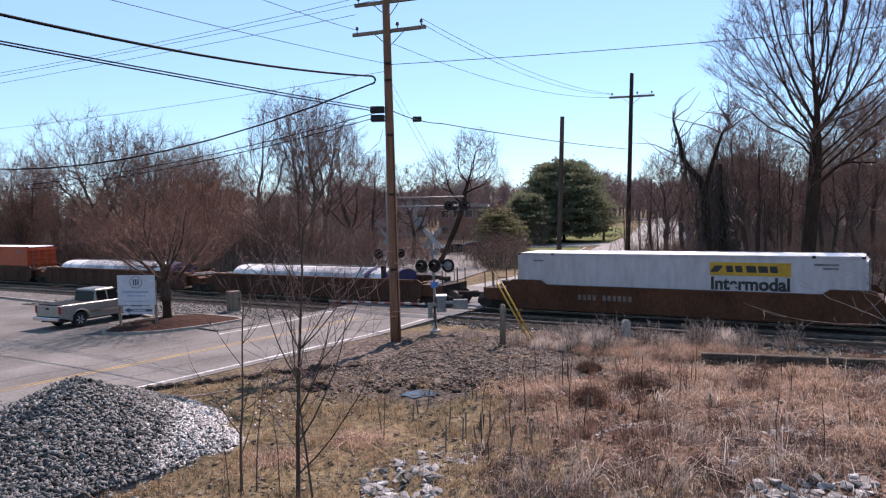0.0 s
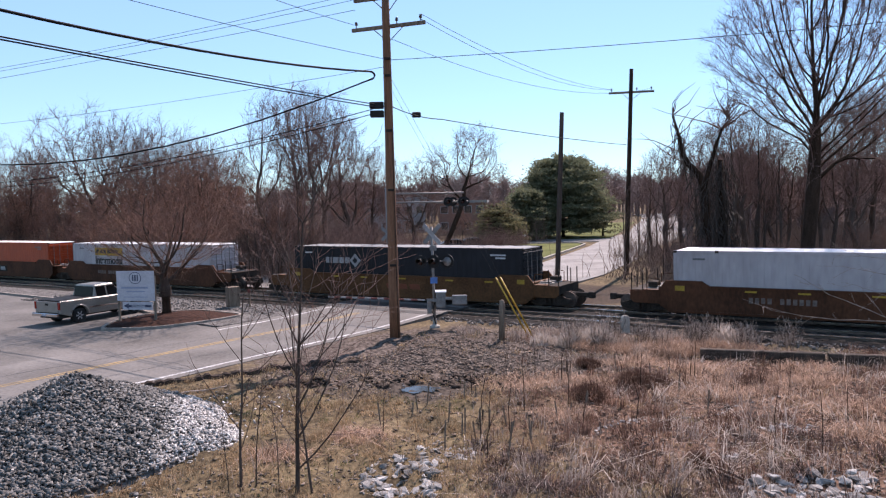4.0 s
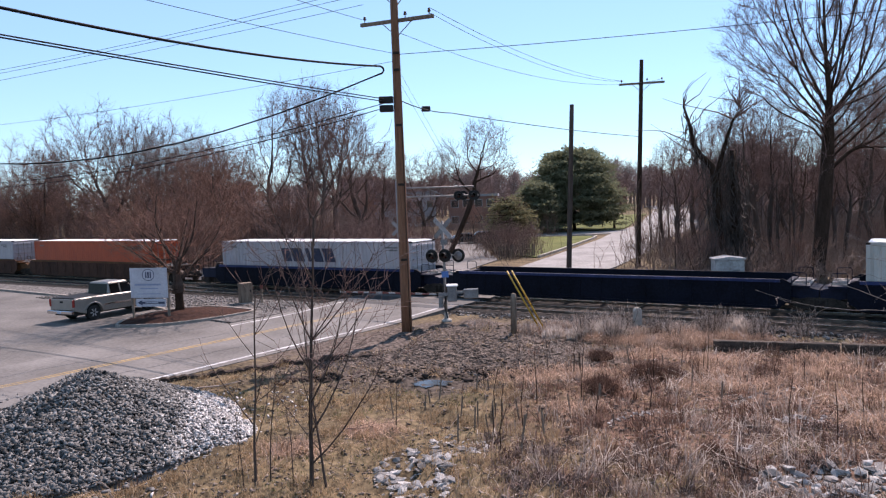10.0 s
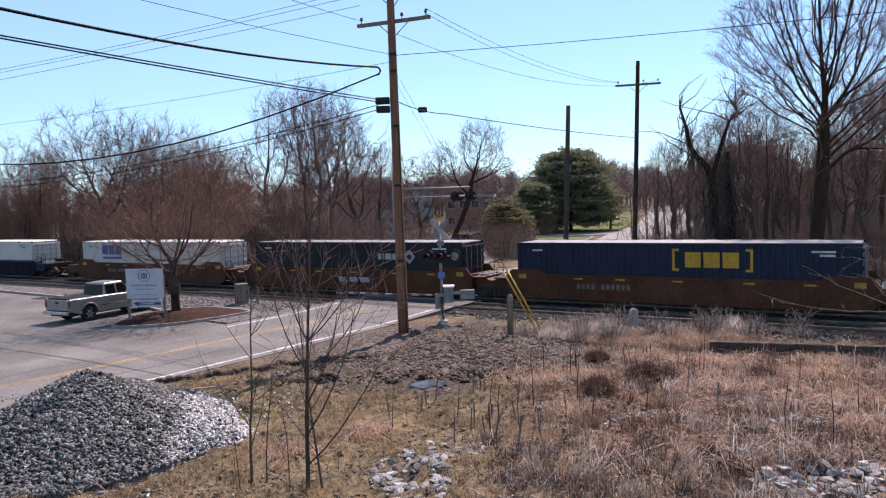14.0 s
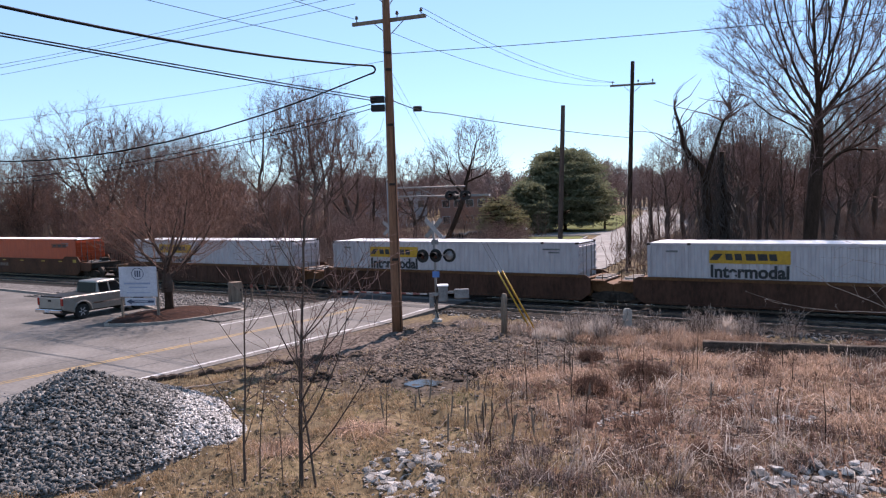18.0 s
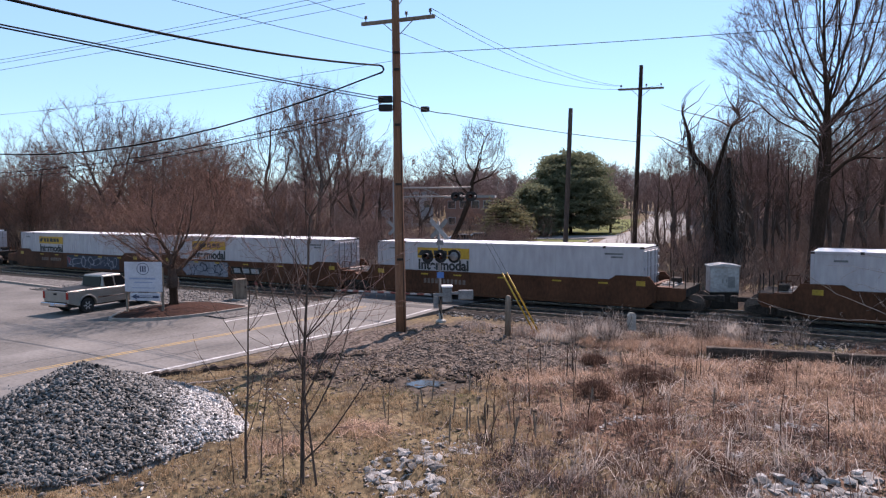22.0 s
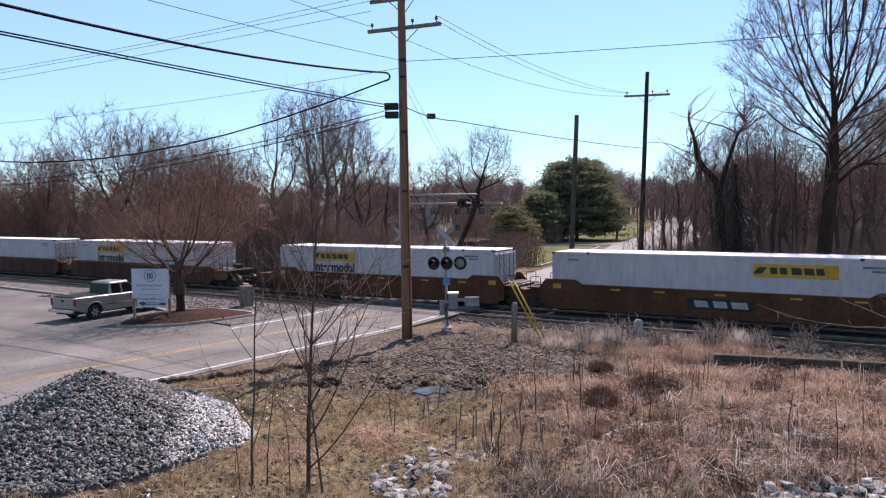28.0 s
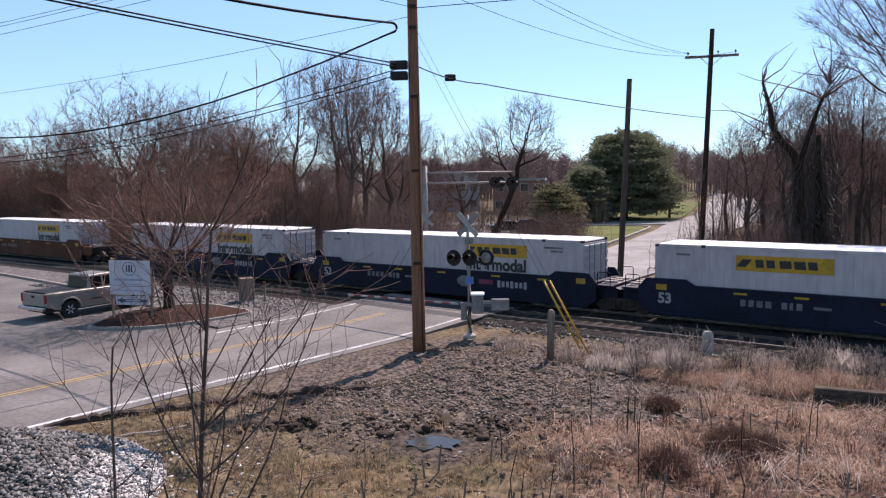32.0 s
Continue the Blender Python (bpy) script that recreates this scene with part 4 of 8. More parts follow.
drip_loop()
for dz in (0, -0.11):
    wire("service_cable", [(-2.1, 32, 10.02 + dz), (-12.2, 14.0, 9.95 + dz * 0.5)], 0.06, 0.022, "black service cable strung to the pole")
    wire("drop_cable", [(-2.1, 32, 9.9 + dz * 1.8), (-36, 54, 8.0 + dz * 3)], 0.9, 0.018, "black drop cable sagging to a far pole")
wire("thin_wire", [(-1.8, 32, 11.6), (-36, 55, 11.95)], 0.3, 0.010, "thin dark overhead power wire")
wire("thin_wire", [(-2.95, 32.5, 14.8), (-37.5, 45.4, 12.9)], 0.4, 0.011, "thin dark overhead power wire")
wire("thin_wire", [(-0.5, 31.5, 14.75), (-37.5, 45.2, 12.5)], 0.3, 0.011, "thin dark overhead power wire")
wire("thin_wire", [(-3.0, 32.45, 14.1), (-37.5, 45.0, 11.95)], 0.15, 0.011, "thin dark overhead power wire")
wire("thin_wire", [(-1.8, 31.9, 11.92), (-14.5, 16, 12.6)], 0.2, 0.011, "thin dark overhead power wire")
wire("bright_wire", [(-3.1, 32.55, 13.5), (-9, 18, 12.9)], 0.15, 0.011, "thin dark overhead power wire")
wire("thin_wire", [(-0.6, 31.6, 14.8), (-4.5, 18, 14.6)], 0.1, 0.011, "thin dark overhead power wire")
wire("thin_wire", [(-1.6, 31.9, 11.86), (19.5, 26.0, 11.95)], 0.12, 0.014, "thin dark overhead power wire")
wire("thin_wire", [(-0.25, 31.3, 13.42), (13.7, 56.1, 13.95)], 0.72, 0.011, "thin overhead wire to the far pole")
wire("thin_wire", [(-0.2, 31.3, 13.6), (13.9, 56.1, 13.95)], 0.6, 0.011, "thin overhead wire to the far pole")
wire("thin_wire", [(-1.45, 32, 12.75), (16.5, 55.8, 13.95)], 1.1, 0.011, "thin overhead wire to the far pole")
wire("branch_cable", [(-1.5, 32, 9.92), (0.6, 35.5, 9.75), (14.8, 56, 9.85)], 0.12, 0.022, "black cable strung to the far pole")
solid("cable_clamp", Mesh().box(-0.72, -0.32, 33.9, 34.1, 9.68, 9.92), BLACK, "black clamp on the overhead cable", "cable clamp", bevel=0.04)


def guy(x, y, tx, ty, tz):
    t = thing("guy_wire", "steel guy wire with a yellow plastic guard", "guy wire", group="guy wires of the pole")
    a, b = Vector((x, y, 0.0)), Vector((tx, ty, tz))
    part("strand", Mesh().tube([a, b], 0.006, 5), BLACK, t)
    w = (b - a).normalized()
    part("guard", Mesh().tube([a + w * 0.05, a + w * 2.95], 0.034, 8), YELLOW_TUBE, t, "yellow plastic guard", smooth=True)
    return t


guy(4.24, 31.3, -1.5, 31.95, 11.05)
guy(4.05, 31.2, -1.5, 31.9, 10.6)


# ---- crossing signals ----
SIGN_BACK = material("sign_back_metal", grey(0.14), grey(0.26), 0.5, metal=0.3, scale=3, fine=20, bump=0.03)
WHITE_SIGN = material("white_sign_sheet", grey(0.70), grey(0.82), 0.45, scale=2, fine=20, bump=0.02)
# gate board white and red, darkened in colour for their shaded face
GATE_WHITE = material("shaded_white_board", grey(0.24), grey(0.40), 0.6, scale=2, fine=12, bump=0.02)
RED_STRIPE = material("red_reflective", (0.13, 0.03, 0.025), (0.20, 0.05, 0.04), 0.5, scale=3, fine=20, bump=0.02)
RED_LENS = material("red_lens", (0.018, 0.005, 0.004), (0.032, 0.007, 0.006), 0.12, scale=3, fine=20, bump=0)
BLUE_SIGN = material("blue_sign_sheet", (0.05, 0.16, 0.42), (0.08, 0.22, 0.52), 0.5, scale=3, fine=20, bump=0.02)


def flasher_meshes():
    d = {}
    d["disc"] = Mesh().lathe([(0.31, 0.0), (0.31, 0.015), (0.0, 0.02)], 24).data("background_disc", BLACK)
    ring = Mesh()
    k = 24
    v = []
    for i in range(k):
        a = 2 * math.pi * i / k
        for r, z in ((0.32, 0), (0.32, 0.04), (0.205, 0.04), (0.205, 0)):
            v.append((r * math.cos(a), r * math.sin(a), z))
    ring.add(v, [(4 * i + j, 4 * i + (j + 1) % 4, 4 * ((i + 1) % k) + (j + 1) % 4, 4 * ((i + 1) % k) + j) for i in range(k) for j in range(4)])
    d["ring"] = ring.data("ring", BLACK)
    hood = Mesh()
    v, n = [], 13
    for i in range(n):
        a = math.pi * (-0.12 + 1.24 * i / (n - 1))
        for r in (0.16, 0.15):
            v += [(r * math.cos(a), r * math.sin(a), 0.02), (r * math.cos(a), r * math.sin(a), 0.34 - 0.16 * (1 - math.sin(max(0, min(math.pi, a)))))]
    hood.add(v, [q for i in range(n - 1) for q in ((4 * i, 4 * i + 4, 4 * i + 5, 4 * i + 1), (4 * i + 2, 4 * i + 3, 4 * i + 7, 4 * i + 6), (4 * i + 1, 4 * i + 5, 4 * i + 7, 4 * i + 3))])
    d["hood"] = hood.data("hood", BLACK)
    d["lens"] = Mesh().lathe([(0.145, 0.02), (0.12, 0.05), (0.0, 0.065)], 20).data("lens", RED_LENS, smooth=True)
    d["can"] = Mesh().lathe([(0.0, -0.16), (0.12, -0.15), (0.16, 0.0)], 16).data("housing", BLACK, smooth=True)
    return d


FLASH = flasher_meshes()


def flasher(parent, p, facing, ring=False):
    m = pose(*p, 0, 0, facing) @ pose(0, 0, 0, 90)
    if ring:
        d = part("background_ring", FLASH["ring"], BLACK, parent, "black ring round a signal lamp seen from behind", m=m)
        part("housing", Mesh().lathe([(0.0, -0.05), (0.17, -0.04), (0.205, 0.0)], 18), SIGN_BACK, d, smooth=True)
    else:
        d = part("signal_lamp", FLASH["disc"], BLACK, parent, "black disc with a hooded red lens", m=m)
        for k in ("hood", "lens", "can"):
            part({"can": "housing"}.get(k, k), FLASH[k], BLACK, d)
    return d


def crossbuck(parent, c, facing, mat):
    b = None
    for r in (45, -45):
        m = pose(*c, 0, 0, facing) @ pose(0, 0.0 if r > 0 else 0.02, 0, 0, r, 0)
        b = part("crossbuck_blade", Mesh().box(-0.60, 0.60, -0.008, 0.008, -0.10, 0.10), mat if r > 0 else SIGN_BACK, parent, "crossbuck blade", m=m)
    return b


def gate_signal():
    t = thing("crossing_signal", "railway crossing signal with lamps, crossbuck and lowered gate", "crossing signal", pose(0.08, 34.5, 0))
    part("mast", Mesh().tube([(0, 0, 0.35), (-0.05, 0, 4.72)], 0.062, 12), STEEL, t, "galvanised mast", smooth=True)
    part("base", Mesh().lathe([(0.24, -0.1), (0.24, 0.12), (0.10, 0.2), (0.09, 0.45)], 12), CONCRETE, t)
    part("lamp_bar", Mesh().tube([(-0.62, 0.02, 3.12), (0.72, 0.02, 3.12)], 0.03, 8), STEEL, t)
    for x in (-0.58, 0.02):
        flasher(t, (x, -0.16, 3.12), -26)
    flasher(t, (0.64, -0.02, 3.10), 155, True)
    crossbuck(t, (-0.05, -0.08, 4.38), -30, GATE_WHITE)
    part("track_count_sign", Mesh().box(-0.16, 0.16, -0.09, -0.075, 3.62, 3.86), SIGN_BACK, t)
    part("blue_plate", Mesh().box(-0.16, 0.16, -0.085, -0.07, 2.1, 2.38), BLUE_SIGN, t, "small blue emergency notice")
    box = part("gate_mechanism", Mesh().box(0.08, 0.52, -0.28, 0.28, 0.98, 1.68), SIGN_BACK, t, "grey gate drive housing", bevel=0.03)
    part("cover", Mesh().box(0.04, 0.56, -0.32, 0.32, 1.68, 1.75), WHITE_SIGN, box, bevel=0.02)
    part("control_box", Mesh().box(-0.34, -0.12, -0.14, 0.14, 0.7, 1.25), SIGN_BACK, t, bevel=0.02)
    part("weight_arm", Mesh().box(0.5, 1.0, -0.33, -0.27, 1.36, 1.48), SIGN_BACK, t)
    part("counterweight", Mesh().box(0.82, 1.5, -0.42, -0.2, 1.12, 1.56), SIGN_BACK, t, "pale counterweight", bevel=0.03)
    arm = part("gate_arm", Mesh().box(-0.35, 0.1, -0.36, -0.28, 1.28, 1.42), SIGN_BACK, t, m=None)
    ang = math.degrees(math.atan2(ROAD_SIDE.y, ROAD_SIDE.x))
    me_r = Mesh().box(0, 0.405, -0.02, 0.02, -0.04, 0.04).data("gate_board", RED_STRIPE)
    me_w = Mesh().box(0, 0.405, -0.02, 0.02, -0.04, 0.04).data("gate_board", GATE_WHITE)
    for i in range(15):
        part("gate_board", me_r if i % 2 else me_w, WHITE_SIGN, arm, "red board" if i % 2 else "white board", m=pose(-0.2, -0.3, 1.35, 0, 1.6, ang) @ pose(0.3 + i * 0.41, 0, 0))
    for i in (5, 10, 14):
        part("gate_lamp", Mesh().box(-0.04, 0.04, -0.04, 0.04, 0.06, 0.16), RED_LENS, arm, m=pose(-0.2, -0.3, 1.35, 0, 1.6, ang) @ pose(0.3 + i * 0.41, 0, 0))
    cable = [(0.0, -0.09, 1.2), (-0.1, -0.16, 0.8), (-0.02, -0.14, 0.5), (0.05, -0.1, 0.2)]
    part("conduit", Mesh().tube(cable, 0.025, 6), BLACK, t, smooth=True)
    return t


gate_signal()


def cantilever_signal():
    t = thing("cantilever_signal", "steel cantilever signal over the road beyond the tracks", "crossing signal", pose(-2.8, 49, 0))
    part("mast", Mesh().tube([(0, 0, -0.1), (0, 0, 6.9)], 0.13, 12), STEEL, t, smooth=True)
    part("upper_chord", Mesh().tube([(0, 0, 6.5), (5.0, 0, 6.48)], 0.055, 8), STEEL, t, smooth=True)
    part("lower_chord", Mesh().tube([(0, 0, 5.92), (5.3, 0, 5.9)], 0.055, 8), STEEL, t, smooth=True)
    part("strut", Mesh().tube([(1.9, 0, 6.45), (3.0, 0, 5.94)], 0.035, 6), STEEL, t)
    for x in (3.95, 4.9):
        flasher(t, (x, -0.2, 5.9), 15)
    for x in (4.3, 5.1):
        flasher(t, (x, 0.2, 5.9), 200)
    part("lamp_bar", Mesh().tube([(-0.75, -0.05, 2.88), (0.8, -0.05, 2.88)], 0.03, 8), STEEL, t)
    for x in (-0.7, 0.72):
        flasher(t, (x, -0.2, 2.88), 15)
    crossbuck(t, (0.0, -0.16, 3.9), 15, SIGN_BACK)
    return t


cantilever_signal()


def posts():
    ob = solid("wooden_post", Mesh().lathe([(0.13, -0.1), (0.125, 1.5), (0.10, 1.68), (0.04, 1.72)], 12), OLD_WOOD, "grey weathered wooden post in the weeds", "post", smooth=True)
    ob.matrix_world = pose(2.86, 30.92, 0, 0, 1)
    m = Mesh().prism([(-0.18, -0.1), (0.18, -0.1), (0.18, 0.64), (0.1, 0.76), (-0.1, 0.76), (-0.18, 0.64)], -0.09, 0.09)
    solid("concrete_marker", m, CONCRETE, "short grey concrete marker post in dry weeds", "marker post", m=pose(8.31, 31.95, 0, 0, 0, 10), bevel=0.02)
    t = thing("relay_cabinet", "small weathered brown trackside equipment cabinet", "cabinet", pose(-11.6, 43.4, 0, 0, 0, 30))
    part("cabinet_body", Mesh().box(-0.35, 0.35, -0.28, 0.28, 0.1, 1.25), OLD_WOOD, t, bevel=0.02)
    part("cabinet_door", Mesh().box(-0.31, 0.31, -0.30, -0.281, 0.18, 1.18), OLD_WOOD, t)
    part("hasp", Mesh().box(0.2, 0.26, -0.32, -0.30, 0.7, 0.85), DARK_STEEL, t)
    part("plinth", Mesh().box(-0.42, 0.42, -0.35, 0.35, -0.15, 0.1), CONCRETE, t)
    t = thing("trackside_marker", "small post with a red top beside the tracks", "marker post", pose(-10.6, 43.2, 0))
    part("stake", Mesh().box(-0.05, 0.05, -0.03, 0.03, -0.1, 1.0), OLD_WOOD, t)
    part("marker_head", Mesh().box(-0.08, 0.08, -0.05, -0.03, 0.9, 1.1), RED_STRIPE, t, "faded red marker")


posts()


# ---- lot: island, sign, pickup ----
CURB = material("kerb_concrete", (0.17, 0.145, 0.122), (0.34, 0.30, 0.26), 0.85, scale=2, fine=20, bump=0.25)


def island():
    pts = [(-16.3, 36.7), (-15.7, 36.1), (-13.6, 36.2), (-11.9, 37.4), (-10.6, 38.9), (-10.2, 39.9), (-11.2, 40.9), (-13.4, 42.2), (-15.4, 41.3), (-16.5, 39.2)]
    fine = []
    n = len(pts)
    for i in range(n):
        p0, p1, p2, p3 = (Vector(pts[(i + k - 1) % n]) for k in range(4))
        for k in range(5):
            f = k / 5
            fine.append(0.5 * ((2 * p1) + (p2 - p0) * f + (2 * p0 - 5 * p1 + 4 * p2 - p3) * f * f + (3 * p1 - p0 - 3 * p2 + p3) * f ** 3))
    c = Vector((-13.3, 39.4))
    t = thing("kerbed_island", "kerbed planting island with brown mulch", "traffic island")
    m = Mesh()
    k = len(fine)
    v = []
    for p in fine:
        w = (c - p).normalized()
        for off, z in ((0, 0.0), (0.02, 0.15), (0.17, 0.15), (0.17, 0.05)):
            q = p + w * off
            v.append((q.x, q.y, z))
    m.add(v, [(4 * i + j, 4 * ((i + 1) % k) + j, 4 * ((i + 1) % k) + j + 1, 4 * i + j + 1) for i in range(k) for j in range(3)])
    part("kerb", m, CURB, t)
    m = Mesh()
    rings = [[p + (c - p).normalized() * 0.16 for p in fine]]
    for f in (0.25, 0.5, 0.75):
        rings.append([p.lerp(c, f) for p in rings[0]])
    v = [(p.x, p.y, 0.10 + 0.12 * j * (4 - j) / 4 + 0.05 * noise.noise((p.x * 2, p.y * 2, 1))) for j, r in enumerate(rings) for p in r] + [(c.x, c.y, 0.25)]
    f = [(j * k + i, j * k + (i + 1) % k, (j + 1) * k + (i + 1) % k, (j + 1) * k + i) for j in range(3) for i in range(k)]
    f += [(3 * k + i, 3 * k + (i + 1) % k, 4 * k) for i in range(k)]
    m.add(v, f)
    part("mulch_bed", m, MULCH, t, "reddish-brown mulch", smooth=True)


island()


def back_kerb():
    pts = []
    for i in range(36):
        s = 8.0 + i * 1.6
        a = 9.6 + 2.2 * smooth_step(0, 14, s - 7.3)
        if s > 13.5:
            pts.append((road_point(a + 0.18, s, 0.16), road_point(a, s, 0.16)))
    ribbon("kerb", pts, "low concrete kerb along the lot", CURB, 0.0, thick=0.25)
    pts = []
    for i in range(40):
        s = 7.3 + i * 1.6
        a = 9.8 + 2.2 * smooth_step(0, 14, s - 7.3)
        pts.append((road_point(16.6, s, 0.05), road_point(a, s, 0.05)))
    ribbon("gravel_verge", pts, "grey gravel verge beside the tracks", BALLAST, 0.0, thick=0.2)


back_kerb()

SIGN_WHITE = material("sign_panel_white", (0.45, 0.43, 0.47), (0.56, 0.54, 0.58), 0.5, scale=1.5, fine=14, bump=0.02)
SIGN_FAINT = material("faint_text_blue", (0.22, 0.25, 0.36), (0.30, 0.33, 0.44), 0.6, scale=2, fine=14, bump=0)
SIGN_BLUE = material("sign_text_blue", (0.03, 0.04, 0.075), (0.06, 0.07, 0.12), 0.6, scale=2, fine=14, bump=0)


def lot_sign():
    t = thing("lot_sign", "white panel sign on wooden posts with unreadable text", "sign", pose(-15.15, 38.35, 0, 0, 0, -12))
    for x in (-1.02, 1.02):
        part("post", Mesh().box(x - 0.055, x + 0.055, -0.05, 0.05, -0.1, 2.45), OLD_WOOD, t, bevel=0.008)
    p = part("sign_panel", Mesh().box(-1.06, 1.06, -0.09, -0.052, 1.18, 2.72), SIGN_WHITE, t)
    a = part("arrow_panel", Mesh().box(-0.78, 0.92, -0.085, -0.052, 0.72, 1.12), SIGN_WHITE, t)
    part("arrow", Mesh().prism([(-0.72, 0.92), (-0.42, 1.06), (-0.42, 0.98), (0.85, 0.98), (0.85, 0.86), (-0.42, 0.86), (-0.42, 0.78)], -0.095, -0.084), SIGN_BLUE, a, "dark arrow")
    part("arrow_word_bar", Mesh().box(-0.25, 0.5, -0.099, -0.094, 0.895, 0.945), SIGN_WHITE, a)
    for k in range(20):
        b = 2 * math.pi * k / 20
        part("emblem_ring", Mesh().box(-0.055, 0.055, -0.098, -0.089, -0.016, 0.016), SIGN_BLUE, p, m=pose(0.0 + 0.33 * math.cos(b), 0, 2.36 + 0.29 * math.sin(b), 0, 90 - math.degrees(b), 0))
    for x, w in ((-0.13, 0.07), (0.0, 0.09), (0.13, 0.07)):
        part("emblem_bar", Mesh().box(x - w / 2, x + w / 2, -0.098, -0.089, 2.2, 2.52), SIGN_BLUE, p)
    for x, w, z, h in ((-0.05, 1.5, 1.86, 0.09), (0.0, 1.05, 1.66, 0.05), (0.0, 1.35, 1.38, 0.04)):
        part("text_bar", Mesh().box(x - w / 2, x + w / 2, -0.098, -0.089, z - h / 2, z + h / 2), SIGN_FAINT, p)


lot_sign()

PAINT = material("silver_tan_car_paint", (0.24, 0.218, 0.192), (0.29, 0.265, 0.235), 0.3, metal=0.2, scale=2, fine=20, bump=0, spec=0.6)
CHROME = material("chrome", grey(0.6), grey(0.75), 0.12, metal=1.0, scale=2, fine=20, bump=0)
CAR_GLASS = material("tinted_car_glass", grey(0.006), grey(0.010), 0.1, scale=2, fine=20, bump=0, spec=0.12)
TAIL_RED = material("tail_lamp_red", (0.25, 0.01, 0.008), (0.35, 0.02, 0.015), 0.2, scale=2, fine=20, bump=0)
TRIM_BLACK = material("black_trim", grey(0.02), grey(0.035), 0.55, scale=2, fine=20, bump=0.02, spec=0.08)


ALLOY = material("pale_alloy", grey(0.34), grey(0.46), 0.45, metal=0.2, scale=2, fine=20, bump=0)


def wheel_parts(parent, p, r=0.39, w=0.26, name="wheel"):
    tyre = Mesh().lathe([(r * 0.62, -w / 2), (r * 0.94, -w / 2), (r, -w * 0.32), (r, w * 0.32), (r * 0.94, w / 2), (r * 0.62, w / 2)], 24)
    t = part("tyre", tyre, RUBBER, parent, "black tyre", m=pose(*p) @ pose(0, 0, 0, 90), smooth=False)
    rim = Mesh().lathe([(0.05, -w * 0.42), (r * 0.3, -w * 0.40), (r * 0.5, -w * 0.34), (r * 0.63, -w * 0.46), (r * 0.63, w * 0.46), (0.05, w * 0.42)], 20)
    part("rim", rim, ALLOY, t, "pale alloy rim", smooth=False)
    for k in range(6):
        part("spoke", Mesh().box(0.06, r * 0.56, -0.03, 0.03, -0.02, 0.02), ALLOY, t, m=pose(0, 0, 0, 0, 0, 60 * k) @ pose(0, 0, w * 0.43) )
    return t


def pickup():
    """Nose along +x, wheels on z = 0."""
    t = thing("pickup_truck", "silver-tan crew pickup truck parked in the lot", "pickup truck", pose(-19.25, 39.45, 0.02, 0, 0, 62))

    def arch(x, r):
        return [(x + r * math.cos(a), 0.42 + r * math.sin(a)) for a in [math.pi * (1 - k / 8) for k in range(9)]]
    lower = [(-1.12, 0.62)] + arch(0, 0.50)[0:] + arch(3.55, 0.50) + [(4.42, 0.45), (4.52, 0.62), (4.50, 1.02), (4.25, 1.14), (2.75, 1.22), (-1.10, 1.24), (-1.16, 1.1)]
    for y0, y1, nm in ((-0.98, -0.84, "near_body_side"), (0.84, 0.98, "far_body_side")):
        part("body_side", Mesh().prism(lower, y0, y1), PAINT, t, bevel=0.02)
    for y in (-1, 1):
        part("beltline", Mesh().add([(x, y * w, z) for x in (-1.08, 2.72) for w, z in ((0.985, 1.06), (0.985, 1.13), (0.90, 1.262), (0.84, 1.262), (0.84, 1.06))], [(0, 1, 2, 3, 4), (9, 8, 7, 6, 5)] + [(i, i + 5, (i + 1) % 5 + 5, (i + 1) % 5) for i in range(5)]), PAINT, t)
        for x in (0, 3.55):
            part("wheel_arch", Mesh().tube([(x + 0.53 * math.cos(math.pi * k / 10), y * 0.985, 0.42 + 0.53 * math.sin(math.pi * k / 10)) for k in range(11)], 0.045, 6), PAINT, t, "flared wheel arch", smooth=True)
    part("bed_floor", Mesh().box(-1.08, 1.25, -0.84, 0.84, 0.62, 0.74), TRIM_BLACK, t)
    part("tailgate", Mesh().box(-1.16, -1.08, -0.84, 0.84, 0.66, 1.22), PAINT, t, bevel=0.02)
    part("tailgate_handle", Mesh().box(-1.175, -1.16, -0.12, 0.12, 1.02, 1.12), TRIM_BLACK, t)
    # flat black sheet added over the open bed for its dark inside
    part("bed_dark_sheet", Mesh().box(-1.05, 1.2, -0.86, 0.86, 1.22, 1.28), TRIM_BLACK, t, "flat black sheet for the dark inside of the bed", bevel=0.02)
    bump = part("rear_bumper", Mesh().box(-1.34, -1.16, -0.98, 0.98, 0.46, 0.64), CHROME, t, "chrome rear bumper", bevel=0.03)
    part("plate", Mesh().box(-1.35, -1.335, -0.16, 0.16, 0.5, 0.62), SIGN_WHITE, bump)
    for y in (-0.91, 0.91):
        part("tail_lamp", Mesh().box(-1.175, -1.10, y - 0.075, y + 0.075, 0.82, 1.2), TAIL_RED, t, "red tail lamp", bevel=0.015)
    part("hood", Mesh().prism([(2.7, 1.0), (4.46, 0.98), (4.44, 1.08), (4.2, 1.17), (2.75, 1.26)], -0.84, 0.84), PAINT, t, bevel=0.02)
    part("grille", Mesh().box(4.44, 4.53, -0.7, 0.7, 0.62, 1.0), TRIM_BLACK, t)
    part("front_bumper", Mesh().box(4.42, 4.62, -0.96, 0.96, 0.42, 0.66), CHROME, t, bevel=0.03)
    cabin = Mesh()
    lo = [(1.27, -0.92, 1.2), (2.85, -0.92, 1.2), (2.85, 0.92, 1.2), (1.27, 0.92, 1.2)]
    hi = [(1.36, -0.74, 1.86), (2.25, -0.74, 1.88), (2.25, 0.74, 1.88), (1.36, 0.74, 1.86)]
    lo[0], lo[3] = (0.98, -0.92, 1.2), (0.98, 0.92, 1.2)
